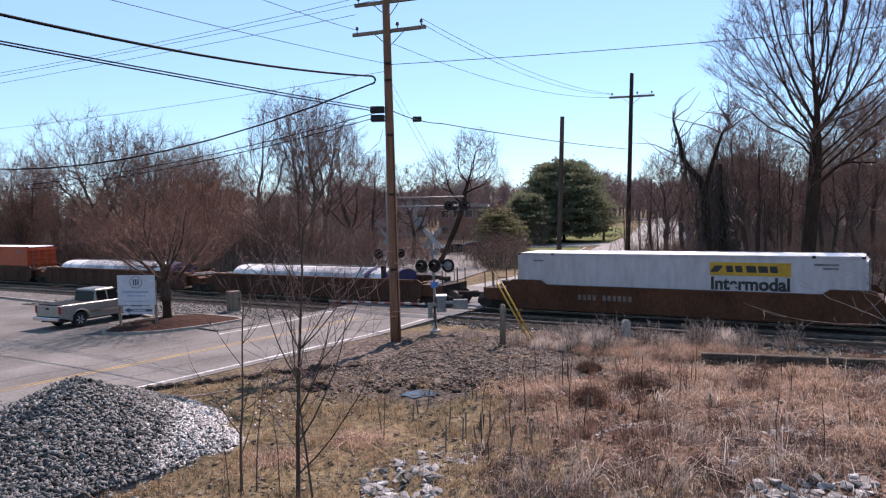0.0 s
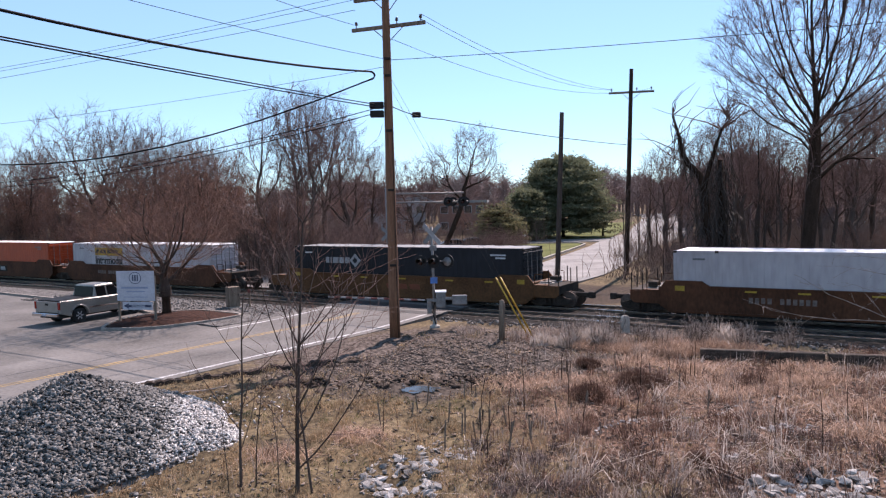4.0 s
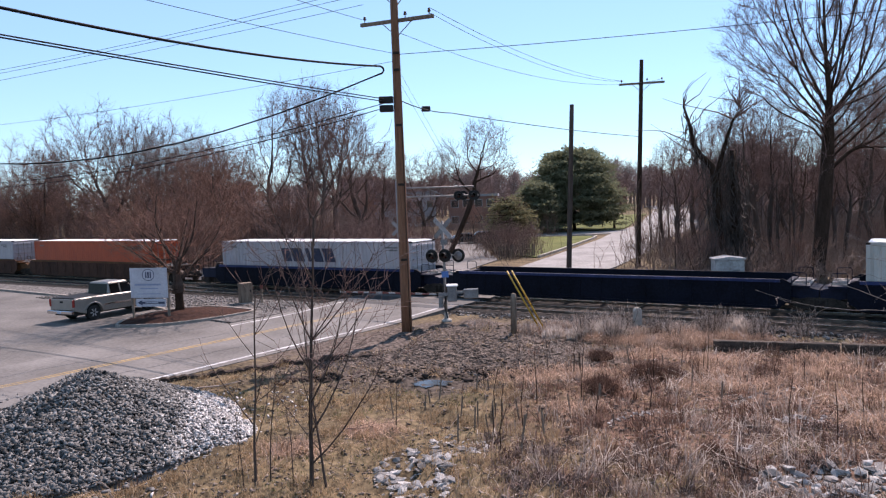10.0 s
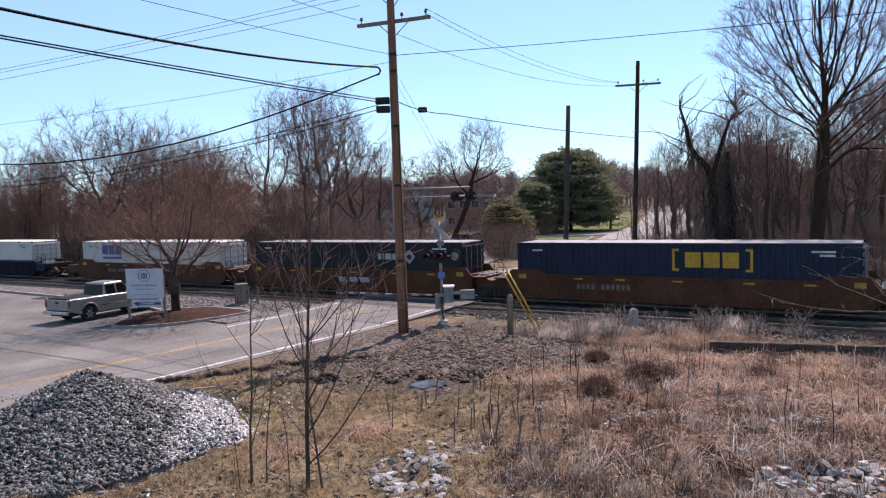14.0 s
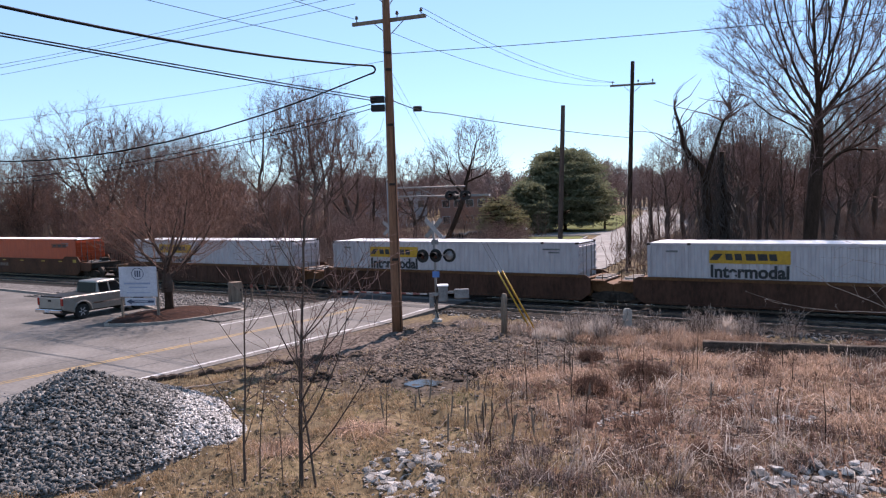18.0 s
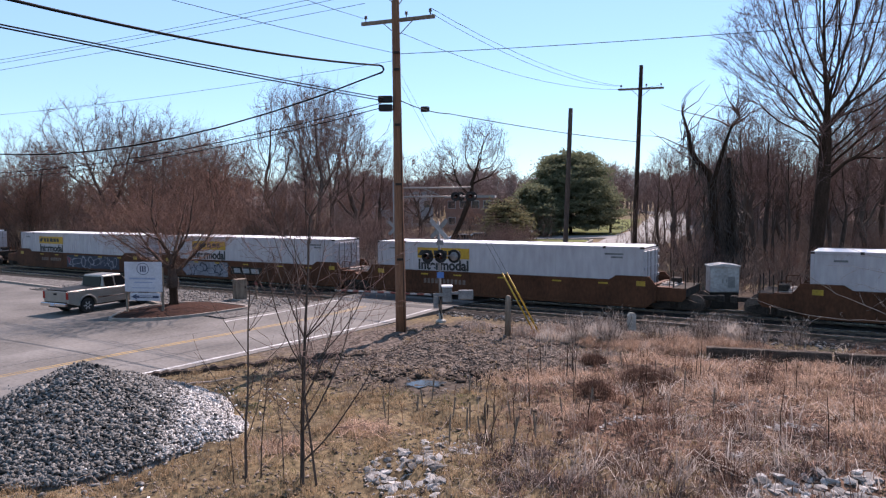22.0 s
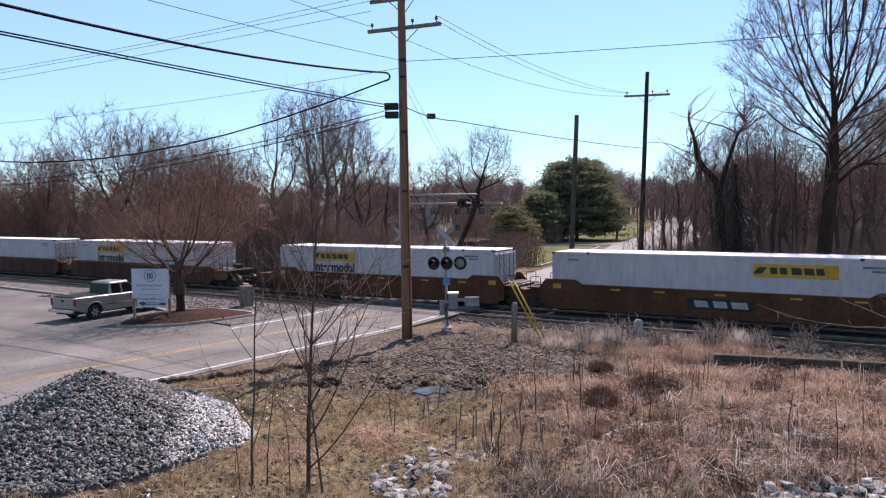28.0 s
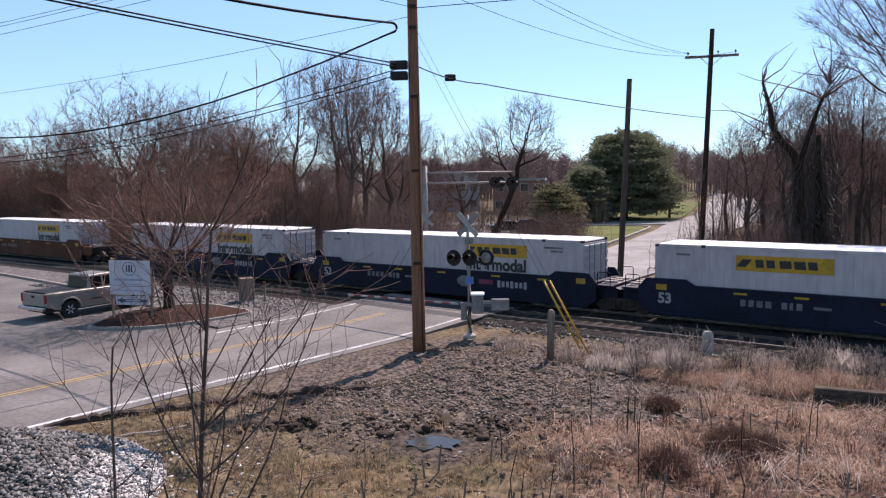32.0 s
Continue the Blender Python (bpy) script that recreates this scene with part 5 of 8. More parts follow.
    hi[0], hi[3] = (1.08, -0.74, 1.86), (1.08, 0.74, 1.86)
    cabin.add(lo + hi, [(0, 1, 5, 4), (1, 2, 6, 5), (2, 3, 7, 6), (3, 0, 4, 7), (4, 5, 6, 7), (3, 2, 1, 0)])
    part("cabin", cabin, PAINT, t, bevel=0.05)

    def side_glass(x0, x1, y):
        sg = 1 if y > 0 else -1
        a = []
        for x, z, f in ((x0, 1.26, 0), (x1, 1.26, 0), (x1 - 0.32 * (x1 > 2.3), 1.76, 1), (x0, 1.76, 1)):
            a.append(Vector((x, sg * (0.926 - 0.18 * (z - 1.2) / 0.66), z)))
        off = Vector((0, 0.012 * sg, 0))
        v = [p + off for p in a] + [p - off for p in a]
        return Mesh().add(v, [(0, 1, 2, 3), (7, 6, 5, 4), (0, 4, 5, 1), (1, 5, 6, 2), (2, 6, 7, 3), (3, 7, 4, 0)])
    for y in (-1, 1):
        part("side_window", side_glass(1.12, 1.70, y), CAR_GLASS, t, "dark tinted window")
        part("side_window", side_glass(1.80, 2.62, y), CAR_GLASS, t, "dark tinted window")
        part("mirror", Mesh().box(2.5, 2.62, y * 1.1 - 0.1, y * 1.1 + 0.1, 1.22, 1.44), TRIM_BLACK, t, bevel=0.03)
        part("door_handle", Mesh().box(1.8, 1.98, y * 0.985 - 0.015, y * 0.985 + 0.015, 1.06, 1.11), CHROME, t)
        part("body_moulding", Mesh().box(0.62, 2.95, y * 0.985 - 0.01, y * 0.985 + 0.01, 0.72, 0.79), CHROME, t)
    part("rear_window", Mesh().prism([(0.965, 1.28), (0.985, 1.28), (1.05, 1.78), (1.03, 1.78)], -0.72, 0.72), CAR_GLASS, t, "dark tinted window")
    part("windscreen", Mesh().prism([(2.80, 1.26), (2.83, 1.26), (2.33, 1.82), (2.30, 1.82)], -0.76, 0.76), CAR_GLASS, t, "dark tinted window")
    part("underbody", Mesh().box(-1.0, 4.3, -0.8, 0.8, 0.34, 0.64), TRIM_BLACK, t)
    for x in (0, 3.55):
        for y in (-0.83, 0.83):
            wheel_parts(t, (x, y, 0.40), 0.40)


pickup()


# ---- trees ----
def tubes(segs, sides):
    """One mesh's vertices and faces from tapered pieces (start, end, radius, radius)."""
    a = np.array([s[0] for s in segs], float)
    b = np.array([s[1] for s in segs], float)
    ra = np.array([s[2] for s in segs], float)[:, None]
    rb = np.array([s[3] for s in segs], float)[:, None]
    w = b - a
    w /= np.linalg.norm(w, axis=1)[:, None] + 1e-9
    ref = np.where(np.abs(w[:, 2:3]) < 0.9, np.array([[0, 0, 1.0]]), np.array([[1.0, 0, 0]]))
    u = np.cross(w, ref)
    u /= np.linalg.norm(u, axis=1)[:, None] + 1e-9
    v = np.cross(u, w)
    n = len(segs)
    out = np.zeros((n, 2, sides, 3))
    for j in range(sides):
        c, s = math.cos(2 * math.pi * j / sides), math.sin(2 * math.pi * j / sides)
        out[:, 0, j] = a + (u * c + v * s) * ra
        out[:, 1, j] = b + (u * c + v * s) * rb
    base = np.arange(n)[:, None] * 2 * sides
    j = np.arange(sides)[None, :]
    k = (j + 1) % sides
    faces = np.stack([base + j, base + k, base + k + sides, base + j + sides], -1).reshape(-1, 4)
    return out.reshape(-1, 3), faces


def quad_mesh(name, verts, faces, mat, smooth=False):
    """Fast mesh from arrays; faces all of one size."""
    me = bpy.data.meshes.new(name)
    n, k = faces.shape
    me.vertices.add(len(verts))
    me.vertices.foreach_set("co", np.asarray(verts, np.float32).ravel())
    me.loops.add(n * k)
    me.loops.foreach_set("vertex_index", faces.astype(np.int32).ravel())
    me.polygons.add(n)
    me.polygons.foreach_set("loop_start", np.arange(0, n * k, k, dtype=np.int32))
    me.polygons.foreach_set("loop_total", np.full(n, k, dtype=np.int32))
    if smooth:
        me.polygons.foreach_set("use_smooth", [True] * n)
    me.update(calc_edges=True)
    me.validate()
    me.materials.append(mat)
    return me


def grow(seed, height, trunk_r, bare=0.35, levels=4, kids=(9, 6, 5, 4), angle=(35, 60), ratio=(0.45, 0.6), lift=0.12, wobble=0.09, stems=1, lean=0.0, stem_spread=0.0, thin=0.006, slim=(0.4, 0.62)):
    """Thick and thin pieces of a bare tree that stands at the origin."""
    rng = random.Random(seed)
    thick, fine = [], []

    def branch(p, d, length, r, lev):
        n = (9, 5, 4, 3, 2)[min(lev, 4)]
        marks = []
        for i in range(n):
            k = wobble * (0.5, 1.0, 0.75, 0.6, 0.6)[lev]
            d = (d + Vector((rng.gauss(0, k), rng.gauss(0, k), rng.gauss(0, k) * 0.5 + lift * (0.3, 0.8, 0.6, 0.4, 0.3)[lev]))).normalized()
            q = p + d * (length / n)
            r1 = max(thin * 0.6, r * (1 - 0.72 / n)) if lev else max(thin, r * (1 - 0.95 / n))
            (thick if lev < 2 else fine).append((tuple(p), tuple(q), r, r1))
            marks.append((q, d.copy(), r1, (i + 1) / n))
            p, r = q, r1
        if lev >= levels:
            return
        k = kids[min(lev, len(kids) - 1)]
        for c in range(k):
            f = (bare + (1 - bare) * (c + rng.random()) / k) if lev == 0 else 0.25 + 0.75 * (c + rng.random()) / k
            q, dd, rr, _ = marks[min(n - 1, int(f * n))]
            a = radians(rng.uniform(*angle))
            side = dd.cross(Vector((rng.gauss(0, 1), rng.gauss(0, 1), rng.gauss(0, 1)))).normalized()
            a *= 1 if lev < 2 else 0.72
            nd = (dd * math.cos(a) + side * math.sin(a)).normalized()
            rel = rng.uniform(*ratio) * (1.15 - 0.55 * f if lev == 0 else 1.0)
            branch(q, nd, length * rel, max(thin, rr * rng.uniform(*slim)), lev + 1)

    for s in range(stems):
        az = rng.uniform(0, 6.28) if stems == 1 else 6.283 * s / stems + rng.uniform(-0.4, 0.4)
        tilt = lean if stems == 1 else stem_spread * rng.uniform(0.5, 1.1)
        d = Vector((math.sin(tilt) * math.cos(az), math.sin(tilt) * math.sin(az), math.cos(tilt)))
        branch(Vector((0.1 * math.cos(az) * (stems > 1), 0.1 * math.sin(az) * (stems > 1), -0.15)), d, height * rng.uniform(0.85, 1.0), trunk_r * (1 if stems == 1 else 0.7), 0)
    return thick, fine


def tree_meshes(name, twig_mat, **kw):
    thick, fine = grow(**kw)
    tv, tf = tubes(thick, 6)
    fv, ff = tubes(fine, 3)
    return quad_mesh("trunk", tv, tf, GREY_BARK, True), quad_mesh("crown", fv, ff, twig_mat)


def tree_thing(meshes, label, m, category="tree", group=""):
    t = thing("bare_tree", label, category, m, group)
    part("trunk", meshes[0], BARK, t)
    part("crown", meshes[1], meshes[1].materials[0], t, "leafless twigs")
    return t


def ball(rng, n, rx, rz, cz, low=-1.0, dx=0.0, dy=0.0):
    """Points that fill an egg-shaped crown, denser towards its skin."""
    d = rng.normal(size=(3 * n, 3))
    d /= np.linalg.norm(d, axis=1)[:, None]
    p = d * rng.uniform(0.12, 1.0, (3 * n, 1)) ** 0.5
    p = p[p[:, 2] > low][:n]
    bumpy = 1 + 0.16 * np.sin(3 * np.arctan2(p[:, 1], p[:, 0]) + 5 * p[:, 2]) + 0.10 * np.sin(7 * np.arctan2(p[:, 1], p[:, 0]) - 4 * p[:, 2])
    return p * bumpy[:, None] * np.array([rx, rx, rz]) + np.array([dx, dy, cz])


def colony(seed, crown, stem, step, reach, kill, rise=0.12, sway=0.16, drive=0.55):
    """Branches that grow towards free points of a crown: nodes and their parents."""
    rng = np.random.default_rng(seed)
    nodes, parent, way, kids = [], [], [], []
    for k, p in enumerate(stem):
        nodes.append(np.array(p, float))
        parent.append(k - 1)
        way.append(np.array([0, 0, 1.0]))
        kids.append(0 if k + 1 == len(stem) else 1)
    pts = crown
    near, dist = np.zeros(len(pts), int), np.full(len(pts), 1e9)

    def check(first):
        for k in range(first, len(nodes)):
            d = np.linalg.norm(pts - nodes[k], axis=1)
            better = d < dist
            near[better], dist[better] = k, d[better]
    check(0)
    for _ in range(140):
        live = dist > kill
        pts, near, dist = pts[live], near[live], dist[live]
        if not len(pts) or len(nodes) > 16000:
            break
        far = reach if (dist < reach).any() else dist.min() + 0.01
        use = np.nonzero(dist < far)[0]
        use = use[np.argsort(near[use], kind="stable")]
        names, starts = np.unique(near[use], return_index=True)
        first = len(nodes)
        for k, members in zip(names, np.split(use, starts[1:])):
            if kids[k] >= (3 if k >= len(stem) else 6):
                dist[members] = 0.0
                continue
            d = pts[members] - nodes[k]
            d = (d / (np.linalg.norm(d, axis=1)[:, None] + 1e-6)).mean(0)
            d = d + way[k] * drive + rng.normal(size=3) * sway + np.array([0, 0, rise])
            d /= np.linalg.norm(d) + 1e-6
            nodes.append(nodes[k] + d * step)
            parent.append(int(k))
            way.append(d)
            kids.append(0)
            kids[k] += 1
        check(first)
    return np.array(nodes), parent


def colony_meshes(twig_mat, seed, crown, stem, trunk_r, thin, step, reach, kill, twigs=2, twig_len=(0.6, 1.3), rise=0.12, sway=0.16, bough=0.035, spread=0.6, up=0.35, drive=0.55, sub=3, bark=GREY_BARK):
    """Trunk and twig meshes of a leafless tree grown into a crown."""
    rng = np.random.default_rng(seed + 1000)
    nodes, parent = colony(seed, crown, stem, step, reach, kill, rise, sway, drive)
    n = len(nodes)
    kids = np.zeros(n, int)
    for k in range(n):
        if parent[k] >= 0:
            kids[parent[k]] += 1
    leaves = max(2, int((kids == 0).sum()))
    power = math.log(leaves) / math.log(trunk_r / thin)
    load = np.zeros(n)
    for k in range(n - 1, -1, -1):
        if kids[k] == 0:
            load[k] = 1.0
        if parent[k] >= 0:
            load[parent[k]] += load[k]
    rad = thin * load ** (1 / power)
    for k, p in enumerate(stem):
        if p[2] < 0.5:
            rad[k] *= 1.3
    thick, fine = [], []
    for k in range(1, n):
        seg = (tuple(nodes[parent[k]]), tuple(nodes[k]), min(rad[parent[k]], rad[k] * 1.6), rad[k])
        (thick if rad[k] > bough else fine).append(seg)
    for k in range(len(stem), n):
        if rad[k] > thin * 2.6:
            continue
        d = nodes[k] - nodes[parent[k]]
        d /= np.linalg.norm(d) + 1e-6
        for q in range(twigs + 1 if kids[k] == 0 else twigs):
            w = d + rng.normal(size=3) * spread + np.array([0, 0, up])
            w /= np.linalg.norm(w)
            ln = rng.uniform(*twig_len)
            a = nodes[k] - d * step * rng.uniform(0, 0.8)
            b = a + w * ln * 0.5
            c = b + (w + rng.normal(size=3) * 0.25 + np.array([0, 0, up * 0.4])) * ln * 0.5
            fine.append((tuple(a), tuple(b), thin * 0.9, thin * 0.7))
            fine.append((tuple(b), tuple(c), thin * 0.7, thin * 0.4))
            for z in range(sub):
                f = rng.uniform(0.2, 1.9)
                e = a + (b - a) * f if f < 1 else b + (c - b) * (f - 1)
                g = w + rng.normal(size=3) * 0.65 + np.array([0, 0, up * 0.5])
                fine.append((tuple(e), tuple(e + g * ln * rng.uniform(0.15, 0.4)), thin * 0.6, thin * 0.35))
    tv, tf = tubes(thick, 7)
    fv, ff = tubes(fine, 3)
    return quad_mesh("trunk", tv, tf, bark, True), quad_mesh("crown", fv, ff, twig_mat)


def stem_line(seed, top, count, bend=0.25, lean=0.0):
    rng = random.Random(seed)
    a, b = rng.uniform(0, 6.28), rng.uniform(0, 6.28)
    return [(bend * math.sin(a + 3 * k / count) - bend * math.sin(a) + lean * k / count, bend * math.sin(b + 2.4 * k / count) - bend * math.sin(b), -0.2 + (top + 0.2) * k / count) for k in range(count + 1)]


def crown_of(seed, n, *blobs):
    rng = np.random.default_rng(seed)
    return np.concatenate([ball(rng, int(n * f), rx, rz, cz, low, dx, dy) for f, rx, rz, cz, low, dx, dy in blobs])


TALL_A = colony_meshes(TWIG, 3, crown_of(3, 900, (0.5, 2.9, 4.2, 10.4, -1, 0, 0), (0.25, 2.0, 2.4, 7.4, -1, 1.2, 0.6), (0.25, 1.6, 2.0, 11.5, -1, -1.4, 0.5)), stem_line(3, 5.0, 12), 0.24, 0.011, 0.42, 3.2, 0.55, rise=0.25)
TALL_B = colony_meshes(TWIG, 8, crown_of(8, 800, (0.7, 2.3, 4.4, 10.0, -1, 0.3, 0), (0.3, 1.7, 2.4, 8.4, -1, -1.5, 0.4)), stem_line(8, 5.6, 12, 0.35), 0.21, 0.011, 0.42, 3.2, 0.55, rise=0.28)
TALL_C = colony_meshes(TWIG, 21, crown_of(21, 900, (0.4, 2.6, 3.0, 11.2, -1, 0.8, 0), (0.35, 2.4, 2.6, 8.6, -1, -1.6, 0.4), (0.25, 2.0, 2.0, 6.6, -1, 1.8, -0.6)), stem_line(21, 4.0, 10, 0.4), 0.27, 0.010, 0.42, 3.2, 0.55, rise=0.22)
ROUND_A = colony_meshes(TWIG, 5, crown_of(5, 1500, (0.55, 4.0, 3.9, 7.1, -0.9, 0, 0), (0.25, 2.4, 2.0, 8.4, -1, 2.2, 0.4), (0.2, 2.0, 1.8, 6.4, -1, -3.2, 0.3)), stem_line(5, 2.4, 7, 0.15), 0.24, 0.0095, 0.34, 3.4, 0.46, 2, (0.4, 0.9), rise=0.18)
ROUND_B = colony_meshes(RED_TWIG, 14, crown_of(14, 1300, (0.7, 3.5, 3.3, 6.0, -0.9, 0, 0), (0.3, 2.0, 2.0, 7.2, -1, -1.6, 0.4)), stem_line(14, 1.8, 5, 0.15), 0.2, 0.009, 0.32, 3.2, 0.42, 2, (0.4, 0.9), rise=0.20)
BRUSH_A = tree_meshes("brush", RED_TWIG, seed=31, height=6, trunk_r=0.07, bare=0.1, levels=3, kids=(9, 7, 5), angle=(18, 42), ratio=(0.4, 0.6), stems=6, stem_spread=0.45, thin=0.007)
BRUSH_B = tree_meshes("brush", TWIG, seed=33, height=5, trunk_r=0.06, bare=0.08, levels=3, kids=(9, 7, 5), angle=(20, 50), ratio=(0.4, 0.65), stems=7, stem_spread=0.6, thin=0.007)

SLIM_A = tree_meshes("slim", TWIG, seed=41, height=10, trunk_r=0.12, bare=0.3, levels=3, kids=(12, 6, 4), angle=(22, 48), ratio=(0.22, 0.36), lift=0.12, thin=0.01)
SLIM_B = tree_meshes("slim", TWIG, seed=43, height=9, trunk_r=0.15, bare=0.4, levels=3, kids=(11, 6, 4), angle=(25, 55), ratio=(0.25, 0.4), lift=0.10, wobble=0.14, lean=0.12, thin=0.01)


def ray_x(px, depth):
    return (px - 784) / 1322 * depth


def behind_tracks(px, depth, n=44.5):
    """At least that far across the tracks."""
    return max(depth, n / (ACROSS.x * (px - 784) / 1322 + ACROSS.y))


def plant(meshes, px, depth, scale, turn, label, group="bare trees beyond the tracks", squash=1.0):
    far = behind_tracks(px, depth, 46.0)
    scale, depth = scale * far / depth, far
    x = ray_x(px, depth)
    t = tree_thing(meshes, label, pose(x, depth, ground_z(x, depth), 0, 0, turn) @ Matrix.Diagonal((scale * squash, scale * squash, scale, 1)), group=group)
    return t


def woods():
    rng = random.Random(77)
    tall = "tall leafless grey-brown tree beyond the tracks"
    bushy = "leafless spreading tree with dense fine twigs"
    for px, dep, sc, tr, me in ((496, 72, 1.12, 10, TALL_B), (555, 76, 1.22, 80, TALL_A), (572, 70, 1.12, 150, TALL_B), (624, 80, 1.08, 220, TALL_C), (655, 92, 0.9, 20, TALL_C),
                                (690, 84, 0.84, 60, TALL_B), (305, 88, 1.14, 40, TALL_C), (282, 96, 1.0, 140, TALL_B)):
        plant(me, px, dep, sc, tr, tall)
    plant(ROUND_A, 600, 74, 1.52, 75, tall, squash=0.72)
    for px, dep, sc, tr, me in ((262, 86, 1.34, 210, ROUND_A), (330, 84, 1.22, 25, ROUND_A), (380, 84, 1.28, 280, ROUND_A), (436, 92, 1.1, 100, ROUND_B), (60, 82, 1.22, 330, ROUND_A), (190, 84, 1.55, 0, ROUND_A), (100, 92, 1.18, 120, ROUND_A), (405, 80, 1.30, 60, ROUND_B), (350, 92, 1.22, 170, ROUND_B),
                                (20, 90, 1.12, 40, ROUND_B), (-60, 86, 1.1, 90, ROUND_A), (240, 96, 1.2, 300, ROUND_B), (150, 72, 0.85, 30, ROUND_B), (60, 74, 0.85, 130, ROUND_B)):
        plant(me, px, dep, sc, tr, bushy)
    for px, dep, sc, tr, me in ((752, 84, 1.0, 20, ROUND_A), (905, 100, 0.62, 80, ROUND_B), (1090, 120, 0.8, 10, ROUND_A), (720, 110, 0.72, 150, ROUND_B), (640, 104, 0.8, 30, ROUND_B), (675, 112, 0.78, 200, ROUND_A), (840, 112, 0.5, 310, ROUND_B)):
        plant(me, px, dep, sc, tr, bushy)
    for px, dep, sc, tr, me in ((1205, 58, 0.66, 20, TALL_A), (1232, 66, 0.76, 90, TALL_C), (1262, 60, 0.78, 300, TALL_B), (1318, 58, 0.92, 130, TALL_B), (1345, 66, 0.98, 10, TALL_A),
                                (1372, 56, 0.86, 80, TALL_B), (1398, 70, 0.8, 33, TALL_C), (1420, 60, 0.74, 210, TALL_A), (1478, 62, 0.8, 280, TALL_B), (1500, 54, 0.7, 120, TALL_B),
                                (1522, 68, 1.05, 160, TALL_A), (1550, 56, 0.94, 45, TALL_C), (1580, 62, 1.0, 75, TALL_B), (1620, 56, 1.0, 5, TALL_A), (1180, 72, 0.72, 55, TALL_B), (1295, 74, 0.92, 190, TALL_A),
                                (1460, 78, 0.85, 15, TALL_C), (1360, 80, 0.85, 240, TALL_B), (1535, 80, 1.1, 310, TALL_C)):
        plant(me, px, dep, sc, tr, tall)
    for i in range(36):
        px = rng.uniform(1125, 1640) if i < 30 else rng.uniform(1125, 1240)
        plant(SLIM_A if i % 2 else SLIM_B, px, rng.uniform(50, 84), rng.uniform(0.55, 1.0) * (0.65 if px < 1300 else 1.0), rng.uniform(0, 360), "slim dark leafless trunk among the woods")
    for i in range(43):
        left = i < 36
        px = rng.uniform(-60, 660) if left else rng.uniform(1200, 1640)
        dep = rng.uniform(58, 78) + (6 if px < 200 else 0) if left else rng.uniform(46, 62)
        if not left and px > 1330:
            dep = rng.uniform(41, 56)
        plant(BRUSH_A if rng.random() < 0.55 else BRUSH_B, px, dep, rng.uniform(0.6, 1.0) * (1.0 if left else 0.6), rng.uniform(0, 360), "tangled leafless thicket shrub", "thicket shrubs along the tracks", 1.1)
    for px, dep, sc in ((745, 62, 0.5), (770, 66, 0.55), (880, 72, 0.45), (905, 70, 0.5), (925, 74, 0.5), (655, 60, 0.7), (690, 64, 0.75)):
        plant(BRUSH_B, px, dep, sc, rng.uniform(0, 360), "low leafless roadside shrub", "thicket shrubs along the tracks", 1.3)


woods()

BIG = colony_meshes(TWIG, 52, crown_of(52, 5600, (0.5, 4.5, 8.6, 16.5, -0.95, 0.8, 0), (0.06, 0.6, 7.0, 18.0, -1, 0.9, 0), (0.18, 2.6, 4.2, 15.0, -1, -2.9, 0.6), (0.26, 3.8, 6.0, 13.0, -1, 4.8, -0.4)), stem_line(52, 10.0, 24, 0.25, 0.7), 0.44, 0.008, 0.40, 6.0, 0.50, 2, (0.4, 1.0), rise=0.80, sway=0.13, drive=1.0, bark=BARK)
tree_thing(BIG, "huge dark leafless tree with rising limbs", pose(23.6, 47, 0))
VASE_CROWN = crown_of(61, 6400, (0.8, 4.75, 4.0, 2.6, -0.7, 0, 0), (0.2, 3.4, 3.6, 2.8, -0.6, 0.5, 0))
VASE_CROWN = VASE_CROWN[np.hypot(VASE_CROWN[:, 0], VASE_CROWN[:, 1]) < 0.2 + 1.6 * (VASE_CROWN[:, 2] - 0.3)]
VASE = colony_meshes(RED_TWIG, 61, VASE_CROWN, stem_line(61, 0.2, 2, 0.02), 0.26, 0.0055, 0.20, 2.2, 0.27, 1, (0.3, 0.7), rise=0.04, sway=0.06, bough=0.028, spread=0.35, up=0.22, drive=1.0, sub=2)


def island_tree():
    t = tree_thing(VASE, "vase-shaped leafless tree with dense reddish twigs in mulch", pose(-14.45, 40.5, 1.35))
    part("bole", Mesh().tube([(0, 0, -1.35), (0.02, 0, -0.9), (0.0, 0.02, -0.3), (0, 0, 0.25)], [0.30, 0.23, 0.22, 0.27], 12), BARK, t, "short thick bole", smooth=True)


island_tree()
LEANING = colony_meshes(TWIG, 70, crown_of(70, 1300, (0.55, 2.6, 2.6, 10.8, -1, 3.9, 0), (0.25, 2.0, 2.2, 9.4, -1, 0.6, 0.4), (0.2, 1.6, 1.6, 8.6, -1, 5.6, -0.4)), stem_line(70, 6.4, 14, 0.2, 2.6), 0.26, 0.010, 0.38, 3.4, 0.48, 2, (0.5, 1.1), rise=0.10, sway=0.22, bark=BARK)
tree_thing(LEANING, "leaning leafless tree behind the crossing signal", pose(0.6, 76, 0))
SAPLING = tree_meshes("sapling", TWIG, seed=88, height=6.4, trunk_r=0.05, bare=0.10, levels=3, kids=(22, 7, 3), angle=(38, 66), ratio=(0.32, 0.50), lift=0.22, wobble=0.06, thin=0.006)
SAPLING_2 = tree_meshes("sapling", TWIG, seed=91, height=4.8, trunk_r=0.034, bare=0.15, levels=2, kids=(11, 4), angle=(28, 55), ratio=(0.28, 0.42), lift=0.12, wobble=0.06, thin=0.005)
